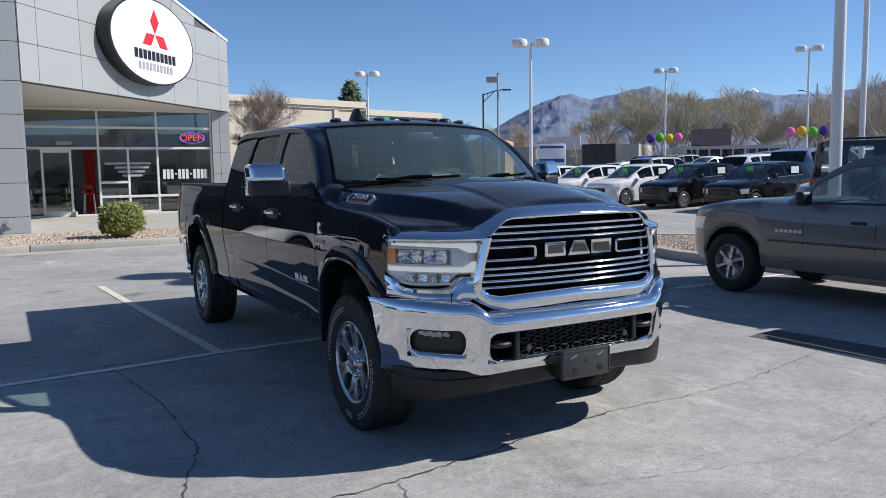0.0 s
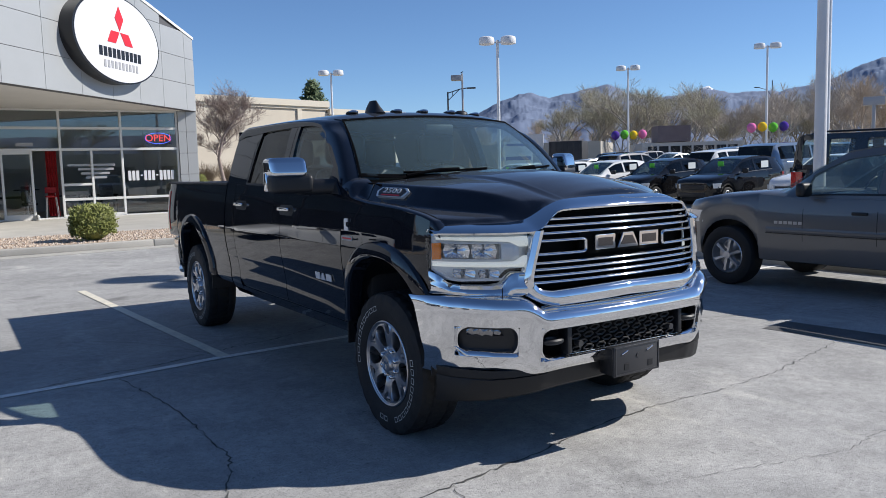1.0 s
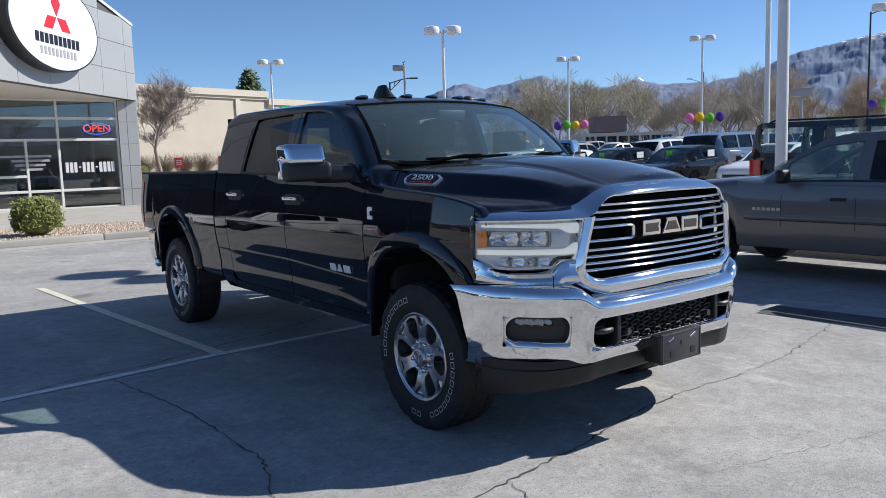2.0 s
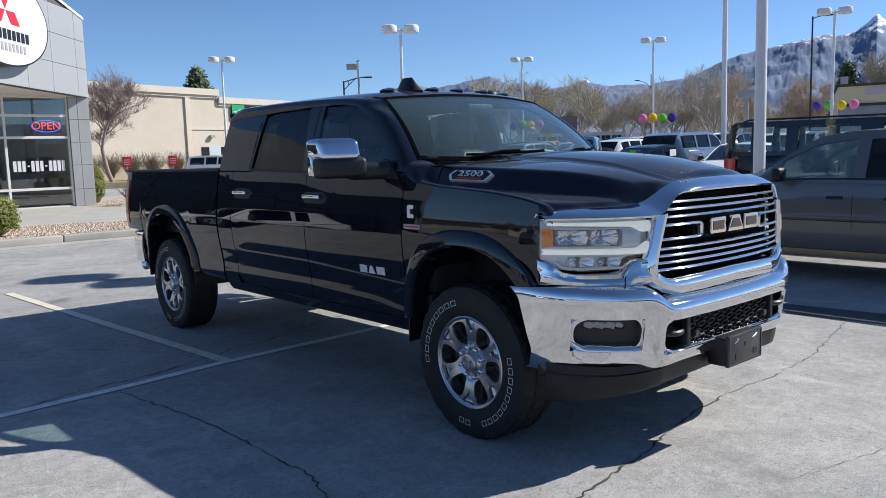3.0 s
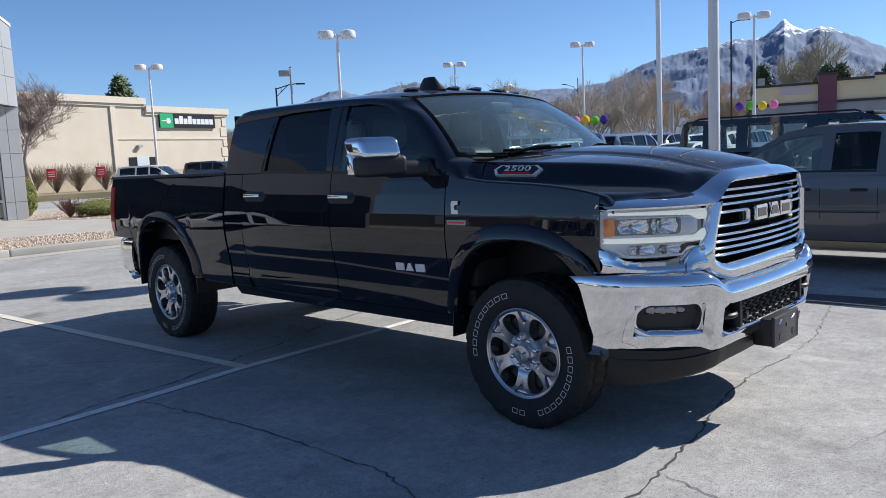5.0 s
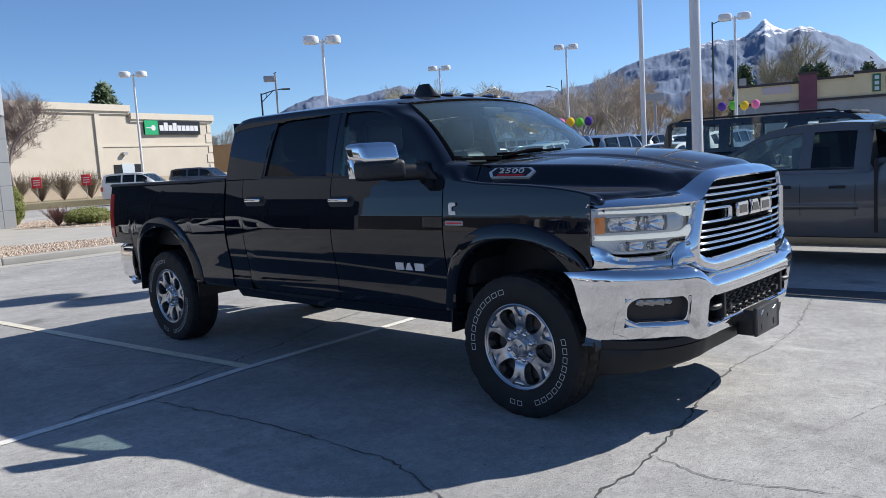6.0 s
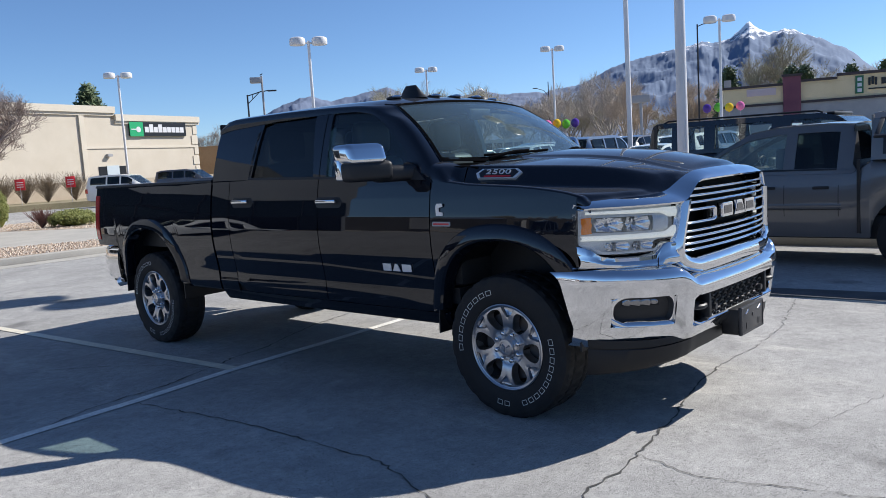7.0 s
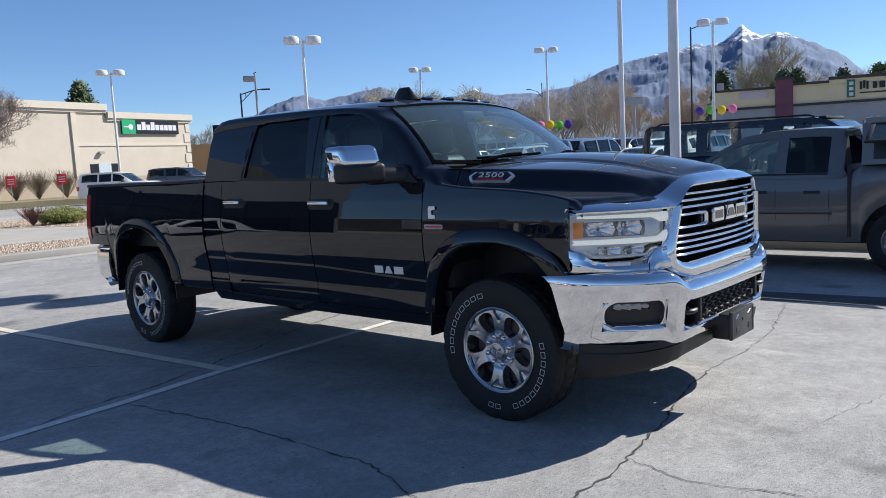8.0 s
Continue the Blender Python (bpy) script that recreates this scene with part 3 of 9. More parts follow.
# writing on the glass as plain bars
for x0, x1, z0, z1, mt in ((2.62, 4.30, 1.42, 1.78, SIGN_WHITE),):
    n = 12
    for k in range(n):
        w = (x1 - x0) / n
        if k in (3, 7):
            part("window_mark", box(B(), (x0 + w * (k + 0.25), YG - 0.012, 1.58), (x0 + w * (k + 0.75), YG - 0.008, 1.63)), mt, front)
        else:
            part("window_mark", box(B(), (x0 + w * (k + 0.12), YG - 0.012, z0), (x0 + w * (k + 0.86), YG - 0.008, z1)), mt, front)
for k, (x0, x1) in enumerate(((0.62, 2.20), (0.95, 2.15), (1.05, 2.0), (1.2, 1.9))):
    part("window_mark", box(B(), (x0, YG - 0.012, 1.98 - 0.15 * k), (x1, YG - 0.008, 2.06 - 0.15 * k)), SIGN_GREY, front)
part("window_mark", box(B(), (-0.95, YG - 0.012, 2.70), (-0.42, YG - 0.008, 2.82)), SIGN_GREY, front)
# lit sign in the window
sgn = part("neon_sign", box(B(), (3.30, YG + 0.05, 2.74), (4.28, YG + 0.07, 3.20)), SIGN_BLACK, front, "lit red OPEN sign with blue ring")
lettering("neon_letters", "OPEN", 0.36, 0.02, glow("neon_red", (1.0, 0.06, 0.05), 1.0), sgn, Matrix.Translation((3.79, YG + 0.035, 2.97)) @ pose(0, 0, 0, 90, 0, 0))
part("neon_ring", tube(B(), [(3.79 + 0.47 * math.cos(a), YG + 0.035, 2.97 + 0.20 * math.sin(a)) for a in np.linspace(0, 2 * math.pi, 33)], 0.012, 6), glow("neon_blue", (0.10, 0.16, 1.0), 0.9), sgn)
# inside: floor, back wall, a few dark forms
part("showroom_floor", box(B(), (-2.1, YG + 0.1, 0.05), (4.6, 33.4, 0.16)), varied("showroom_tile", (0.42, 0.41, 0.39), (0.50, 0.49, 0.46), 1.0, 0.35), HOUSE)
part("showroom_back", box(B(), (-2.1, 33.2, 0.1), (4.6, 33.45, 6.0)), varied("inner_wall", (0.42, 0.42, 0.41), (0.50, 0.49, 0.47), 0.4, 0.85), HOUSE)
part("showroom_ceiling", box(B(), (-2.1, YG + 0.1, 4.05), (4.6, 33.4, 4.15)), varied("inner_ceiling", (0.35, 0.35, 0.34), (0.4, 0.4, 0.39), 0.5, 0.9), HOUSE)
RED_CLOTH = varied("red_drape", (0.34, 0.012, 0.016), (0.44, 0.02, 0.026), 3.0, 0.7, 0.1, 40)
bm = B()
sheet(bm, [[(0.02 + 0.34 * u, 27.35 + 0.05 * math.sin(22 * u), z) for z in np.linspace(0.2, 2.55, 4)] for u in np.linspace(0, 1, 25)], 0.01)
tagged(part("drape", bm, RED_CLOTH), "tall red drape beside the showroom doorway", "drape")
d = root("bar_table", pose(-0.62, 27.9, 0.16), "dark high round table inside the doorway", "table")
part("tabletop", cyl(B(), (0, 0, 1.0), (0, 0, 1.04), 0.42, n=28), CABIN, d)
part("column", cyl(B(), (0, 0, 0.03), (0, 0, 1.0), 0.04, n=12), SIGN_GREY, d)
part("foot", cyl(B(), (0, 0, 0), (0, 0, 0.03), 0.26, n=24), SIGN_GREY, d)
d = root("bar_stool", pose(0.08, 27.0, 0.16), "red bar stool with pale metal legs", "stool")
part("seat", box(B(), (-0.19, -0.19, 0.74), (0.19, 0.19, 0.80), 0.025, 3), RED_CLOTH, d)
part("backrest", box(B(), (-0.18, 0.16, 0.88), (0.18, 0.20, 1.10), 0.018, 3), RED_CLOTH, d)
for sx in (-1, 1):
    for sy in (-1, 1):
        part("leg", cyl(B(), (sx * 0.20, sy * 0.20, 0), (sx * 0.15, sy * 0.15, 0.75), 0.014, n=8), MULLION, d)
    part("back_post", cyl(B(), (sx * 0.15, 0.17, 0.76), (sx * 0.15, 0.19, 1.05), 0.012, n=8), MULLION, d)
for x, y in ((-1.2, 29.0), (-0.9, 30.4), (1.0, 29.4), (1.9, 28.9)):
    d = root("showroom_desk", pose(x, y, 0.16), "dark office desk seen through the glass", "desk", "desks in the showroom")
    part("desk_top", box(B(), (-0.7, -0.35, 0.70), (0.7, 0.35, 0.75), 0.01), CABIN, d)
    for sx in (-0.62, 0.62):
        part("leg", box(B(), (sx - 0.04, -0.3, 0), (sx + 0.04, 0.3, 0.70)), CABIN, d)
for x, y in ((2.05, 27.6), (-0.55, 28.0)):
    d = root("office_chair", pose(x, y, 0.16), "black swivel chair behind the window", "chair", "showroom chairs")
    part("seat", box(B(), (-0.25, -0.25, 0.44), (0.25, 0.25, 0.54), 0.04), CABIN, d)
    part("backrest", box(B(), (-0.24, 0.20, 0.62), (0.24, 0.28, 1.15), 0.035), CABIN, d)
    part("stem", cyl(B(), (0, 0, 0.05), (0, 0, 0.44), 0.03, n=10), CABIN, d)
    part("foot", box(B(), (-0.28, -0.03, 0.0), (0.28, 0.03, 0.05), 0.01), CABIN, d)
# oval sign
SU = 5.45
SIGN = root("oval_sign", Matrix.Identity(4), "white oval wall sign with black rim and red diamonds", "sign")


def oval(k, n=64):
    return [(SU + 2.36 * k * math.cos(2 * math.pi * i / n), 5.75 + 1.33 * k * math.sin(2 * math.pi * i / n)) for i in range(n)]


part("rim", prism(B(), oval(1.0), lambda u, v, d: on_fascia(u, v, 0.03 + d), 0.42), SIGN_BLACK, SIGN, "black oval rim")
part("sign_face", prism(B(), oval(0.965), lambda u, v, d: on_fascia(u, v, 0.40 + d), 0.065), SIGN_WHITE, SIGN)
for shape in ([(SU, 6.78), (SU + 0.25, 6.38), (SU, 5.98), (SU - 0.25, 6.38)], [(SU, 5.98), (SU - 0.25, 5.60), (SU - 0.72, 5.60), (SU - 0.48, 5.98)], [(SU, 5.98), (SU + 0.25, 5.60), (SU + 0.72, 5.60), (SU + 0.48, 5.98)]):
    c = [sum(q[i] for q in shape) / 4 for i in (0, 1)]
    part("red_diamond", prism(B(), [(c[0] + (u - c[0]) * 0.94, c[1] + (v - c[1]) * 0.94) for u, v in shape], lambda u, v, d: on_fascia(u, v, 0.466 + d), 0.012), SIGN_RED, SIGN)
for k in range(10):
    x0 = SU - 1.16 + 0.235 * k
    part("name_bar", prism(B(), [(x0, 5.16), (x0 + 0.17, 5.16), (x0 + 0.17, 5.44), (x0, 5.44)], lambda u, v, d: on_fascia(u, v, 0.466 + d), 0.012), SIGN_BLACK, SIGN)
    x0 = SU - 0.95 + 0.195 * k
    part("name_bar", prism(B(), [(x0, 4.84), (x0 + 0.11, 4.84), (x0 + 0.11, 5.06), (x0, 5.06)], lambda u, v, d: on_fascia(u, v, 0.466 + d), 0.012), SIGN_GREY, SIGN)
# wall tap by the pier foot
tap = root("wall_pipe", pose(-2.62, 17.9, 0.40), "short grey pipe outlet on the pier", "pipe")
part("pipe", cyl(B(), (0, 0.1, 0), (0, -0.16, 0), 0.07, n=16), SIGN_GREY, tap)
part("flange", cyl(B(), (0, 0.1, 0), (0, 0.07, 0), 0.12, n=16), SIGN_GREY, tap)

# ---- rental office ----
E0, E1 = Vector((8.1, 60.0, 0)), Vector((37.7, 67.4, 0))
EW = (E1 - E0).normalized()
EN = Vector((EW.y, -EW.x, 0))
ELEN = (E1 - E0).length


def on_ent(u, z, out=0.0):
    """A place on the office's front; z counts a storey height scaled to the building."""
    return E0 + EW * u + EN * out + Vector((0, 0, 1.53 + 1.2 * (z - 1.53)))


def ent_u(x):
    return (-4.42 + 1.2 * (x + 4.42) - E0.x) / EW.x


OFFICE = root("rental_office", Matrix.Identity(4), "cream stucco commercial building with stepped flat roofline", "building")
US = ent_u(22.6)
part("wall", prism(B(), [(-6, 0.25), (ELEN, 0.25), (ELEN, 6.2), (US, 6.2), (US, 6.75), (-6, 6.75)], lambda u, v, d: on_ent(u, v, -d), 14), STUCCO, OFFICE)
for ua, ub, z in ((-6, US + 0.25, 6.75), (US + 0.25, ELEN + 0.3, 6.2)):
    part("cornice", prism(B(), [(ua, z - 0.12), (ub, z - 0.12), (ub, z + 0.35), (ua, z + 0.35)], lambda u, v, d: on_ent(u, v, 0.30 - d), 0.8), STUCCO_TRIM, OFFICE)
    part("cornice", prism(B(), [(ua, z - 0.32), (ub, z - 0.32), (ub, z - 0.1), (ua, z - 0.1)], lambda u, v, d: on_ent(u, v, 0.15 - d), 0.3), STUCCO_TRIM, OFFICE)
part("pilaster", prism(B(), [(ent_u(19.85), 0.1), (ent_u(20.25), 0.1), (ent_u(20.25), 6.4), (ent_u(19.85), 6.4)], lambda u, v, d: on_ent(u, v, 0.16 - d), 0.2), STUCCO_TRIM, OFFICE)
part("band", prism(B(), [(ent_u(20.25), 4.05), (ELEN, 4.05), (ELEN, 4.22), (ent_u(20.25), 4.22)], lambda u, v, d: on_ent(u, v, 0.08 - d), 0.1), STUCCO_TRIM, OFFICE)
for k in range(7):
    z0 = 0.2 + 0.82 * k
    w = 0.75 if k % 2 else 0.5
    part("quoin", prism(B(), [(ELEN - w, z0), (ELEN + 0.02, z0), (ELEN + 0.02, z0 + 0.7), (ELEN - w, z0 + 0.7)], lambda u, v, d: on_ent(u, v, 0.07 - d), 0.2), STUCCO_TRIM, OFFICE)
ws = part("window", prism(B(), [(ent_u(21.1), 1.0), (ent_u(23.4), 1.0), (ent_u(23.4), 2.75), (ent_u(21.1), 2.75)], lambda u, v, d: on_ent(u, v, 0.05 - d), 0.1), SIGN_BLACK, OFFICE)
part("pane", prism(B(), [(ent_u(21.75), 1.0), (ent_u(22.8), 1.0), (ent_u(22.8), 2.8), (ent_u(21.75), 2.8)], lambda u, v, d: on_ent(u, v, 0.09 - d), 0.08), material("bright_blind", (0.55, 0.62, 0.66), 0.3), ws)
part("wall_lamp", prism(B(), round_rect(0.5, 0.2, 0.08, 3, ent_u(22.0), 3.55), lambda u, v, d: on_ent(u, v, 0.35 - d), 0.3), SIGN_GREY, OFFICE)
OS = root("office_sign", Matrix.Identity(4), "long black wall sign with green square and white bars", "sign")
part("board", prism(B(), [(ent_u(24.0), 4.95), (ent_u(29.4), 4.95), (ent_u(29.4), 6.0), (ent_u(24.0), 6.0)], lambda u, v, d: on_ent(u, v, 0.22 - d), 0.2), SIGN_BLACK, OS)
part("green_field", prism(B(), [(ent_u(23.98), 4.93), (ent_u(25.2), 4.93), (ent_u(25.2), 6.02), (ent_u(23.98), 6.02)], lambda u, v, d: on_ent(u, v, 0.24 - d), 0.05), SIGN_GREEN, OS)
part("name_bar", prism(B(), round_rect(0.5, 0.42, 0.2, 5, ent_u(24.75), 5.45), lambda u, v, d: on_ent(u, v, 0.26 - d), 0.03), SIGN_WHITE, OS)
part("name_bar", prism(B(), [(ent_u(24.1), 5.42), (ent_u(24.6), 5.42), (ent_u(24.6), 5.50), (ent_u(24.1), 5.50)], lambda u, v, d: on_ent(u, v, 0.26 - d), 0.03), SIGN_WHITE, OS)
for k in range(9):
    x0 = 25.35 + 0.43 * k
    h = 0.62 if k in (1, 3) else 0.42
    part("name_bar", prism(B(), [(ent_u(x0), 5.24), (ent_u(x0 + 0.37), 5.24), (ent_u(x0 + 0.37), 5.24 + h), (ent_u(x0), 5.24 + h)], lambda u, v, d: on_ent(u, v, 0.24 - d), 0.03), SIGN_WHITE, OS)
# low wall before it
fence = prism(B(), [(-6, 0.2), (ELEN + 3, 0.2), (ELEN + 3, 1.75), (-6, 1.75)], lambda u, v, d: on_ent(u, v, 1.5 - d), 0.25)
tagged(part("garden_wall", fence, varied("tan_block_wall", (0.40, 0.33, 0.25), (0.46, 0.39, 0.30), 1.0, 0.9, 0.1, 20)), "low tan block wall", "wall", "", "structure")
# raised verge before the office, with a kerb
slab("verge", [(-6, 51.0), (16.3, 51.6), (21.5, 49.8), (46, 57.0), (44, 66), (6, 60)], -0.02, 0.40, varied("dry_verge", (0.30, 0.25, 0.16), (0.22, 0.20, 0.12), 0.6, 0.95, 0.2, 12), "dry verge before the office", "verge")

# ---- the black pickup ----
TRUCK = root("pickup_truck", pose(0.03, 0, 0), "glossy black heavy-duty pickup truck with chrome grille and bumper", "pickup truck")

SIDE_Z = [0.48, 0.53, 0.58, 0.62, 0.72, 0.80, 0.92, 1.00, 1.08, 1.18, 1.30, 1.38, 1.46]
SIDE_X = [0.885, 0.920, 0.941, 0.950, 0.953, 0.964, 0.984, 0.992, 0.994, 0.988, 0.973, 0.960, 0.944]


def crease(y):
    return ip(y, [0.55, 1.6, 3.0], [0.783, 0.832, 0.838])


def sill_line(y):
    return ip(y, [0.5, 0.86, 1.67, 2.8, 5.0], [0.635, 0.680, 0.705, 0.682, 0.66])


def side_x(y, z):
    """Half the body's width at a height: a fine crease runs along the doors, and a ledge low down kicks out again."""
    x = ip(z, SIDE_Z, SIDE_X)
    if y > 0.5:
        x += 0.0026 * math.exp(-((z - crease(y)) / 0.008) ** 2)
        d = sill_line(y) - z
        x += 0.0030 * min(max(d / 0.030, 0), 1) if d < 0.030 else 0.0030 * max(0, 1 - (d - 0.030) / 0.03)
    if y < -0.1:
        x -= 0.020 * min((-0.1 - y) / 0.4, 1.2) ** 2
    return x


def glass_x(z):
    """Half the cabin's width above the belt."""
    return ip(z, [1.40, 1.46, 1.60, 1.75, 1.87, 1.92, 1.955, 1.975], [0.952, 0.943, 0.905, 0.858, 0.812, 0.785, 0.74, 0.69])


def arch(y, c, a, top, foot=0.50, p=2.5):
    u = abs((y - c) / a)
    return foot if u >= 1 else foot + (top - foot) * (1 - u ** p) ** (1 / p)


def body_panel(name, s, y0, y1, lo, hi, ny=24, nz=16, mat=BLACK_PAINT, xs=side_x, out=0.0, thick=0.018, label=""):
    bm = B()
    rows = []
    for i in range(ny + 1):
        y = y0 + (y1 - y0) * i / ny
        a, b = lo(y), hi(y)
        rows.append([(s * (xs(y, a + (b - a) * j / nz) + out), y, a + (b - a) * j / nz) for j in range(nz + 1)])
    sheet(bm, rows, thick, flip=(s < 0))
    return part(name, bm, mat, TRUCK, label)


def fender_top(y):
    return ip(y, [-0.62, -0.57, -0.52, -0.44, -0.35, -0.24, -0.12, 0.23, 0.53], [1.250, 1.265, 1.279, 1.300, 1.316, 1.330, 1.341, 1.362, 1.402])


def glass_patch(name, s, quad, mat, inset=0.0, n=10, thick=0.012, label="", corner=None):
    """A patch on the cabin's side between four (y, z) corners: lower rear, upper rear, upper front, lower front."""
    bm = B()
    q = np.array(quad, float)
    rows = []
    for i in range(n + 1):
        u = i / n
        lo_, hi_ = q[0] * (1 - u) + q[3] * u, q[1] * (1 - u) + q[2] * u
        if corner is not None:
            hi_ = hi_ - np.array([0, corner * max(0.0, 1 - u / 0.35) ** 2])
        rows.append([(s * (glass_x(p[1]) - inset), p[0], p[1]) for p in (lo_ * (1 - v) + hi_ * v for v in np.linspace(0, 1, n + 1))])
    sheet(bm, rows, thick, flip=(s > 0))
    return part(name, bm, mat, TRUCK, label)


REAR_WIN = [(2.462, 1.476), (2.400, 1.884), (1.745, 1.900), (1.662, 1.462)]
WIN_Y = [0.758, 0.765, 0.775, 0.82, 0.92, 1.06, 1.18, 1.32, 1.6]
WIN_Z = [1.500, 1.560, 1.590, 1.640, 1.720, 1.820, 1.872, 1.889, 1.898]


def front_pane(s):
    """The front door's window: its top edge bends down along the windshield post."""
    rows = []
    for i in range(25):
        u = (i / 24) ** 1.4
        y = 0.758 + (1.548 - 0.758) * u
        a, b = 1.425 + 0.03 * u, ip(y, WIN_Y, WIN_Z)
        rows.append([(s * (glass_x(a + (b - a) * v) - 0.014), y + 0.03 * u * (v - 0.5), a + (b - a) * v) for v in np.linspace(0, 1, 11)])
    bm = B()
    sheet(bm, rows, 0.006, flip=(s < 0))
    part("window_pane", bm, GREY_GLASS, TRUCK, "lightly tinted front door window")


def roof_z(u, v):
    """The roof's height, u across and v from the windshield back."""
    return 2.000 - 0.016 * abs(u) ** 2 - 0.024 * abs(u) ** 8 - 0.026 * (1 - v) ** 4 - 0.020 * abs(u) ** 4 * (1 - v) ** 3 - 0.036 * max(0, 1 - v / 0.10) ** 2 * (1 - 0.75 * abs(u) ** 4) - 0.060 * max(0, (v - 0.91) / 0.09) ** 2.2


def roof_pt(u, v):
    y0, y1 = 0.925 + 0.090 * u * u, 3.025 - 0.03 * u * u
    return (u * (0.750 - 0.036 * max(0.0, 1 - v / 0.16) ** 1.5), y0 + (y1 - y0) * v, roof_z(u, v))


def cab_frame(s):
    """Windshield post and roof rail in one sweep, from the cowl back to the rear window."""
    edge, win = [], []
    for k in range(21):
        t = k / 20
        edge.append(Vector(wind(s, -0.12 + 1.12 * t)))
        y = ip(t, [0, 0.10, 0.2, 0.3, 0.45, 0.6, 0.8, 1.0], [0.757, 0.762, 0.775, 0.82, 0.92, 1.0, 1.08, 1.15])
        z = ip(t, [0, 0.10, 0.2], [1.41, 1.51, 1.585]) if t < 0.2 else ip(y, WIN_Y, WIN_Z)
        win.append(Vector((s * glass_x(z), y, z)))
    for t in np.linspace(0.05, 1, 20):
        edge.append(Vector(roof_pt(s, t)))
        y = 1.15 + (2.985 - 1.15) * t
        z = ip(y, [1.15, 1.32, 1.6, 2.2, 2.45, 2.85, 3.0], [1.865, 1.889, 1.898, 1.896, 1.886, 1.872, 1.845])
        win.append(Vector((s * glass_x(z), y, z)))
    rows = []
    for k, (e, f) in enumerate(zip(edge, win)):
        h = min(max((k - 14) / 8, 0), 1)
        h = h * h * (3 - 2 * h)
        c = Vector((s * (abs(f.x) + 0.004), e.y + 0.015, (e.z + f.z) / 2 + 0.004)) * (1 - h) + Vector((s * (abs(f.x) - 0.008), f.y, e.z + 0.004)) * h
        w = 1.9 - 0.5 * h
        row = [e + Vector((-s * 0.004, 0.012, -0.016))]
        for t in np.linspace(0, 1, 13):
            a, b, d = (1 - t) ** 2, 2 * w * t * (1 - t), t * t
            row.append((e * a + c * b + f * d) / (a + b + d))
        row.append(f + Vector((-s * 0.03, 0, 0)))
        rows.append(row)
    bm = B()
    sheet(bm, rows, 0.0)
    part("cab_frame", bm, BLACK_PAINT, TRUCK, "", 50)
    bm = B()
    tube(bm, [e + Vector((-s * 0.006, -0.003, 0.002)) for e in edge[1:22]], 0.006, 6)
    part("windshield_moulding", bm, SIGN_BLACK, TRUCK)


def wind(u, v):
    """The windshield: u across from -1 to 1, v up from 0 to 1."""
    bx, tx = 0.835, 0.715
    by, ty = 0.285 + 0.06 * u * u + 0.20 * u ** 4, 0.925 + 0.095 * u * u
    bz, tz = 1.502 + 0.022 * u ** 4, 1.936 - 0.030 * u * u
    bow = 0.02 * math.sin(math.pi * v)
    return ((bx + (tx - bx) * v) * u, by + (ty - by) * v - bow, bz + (tz - bz) * v + bow)


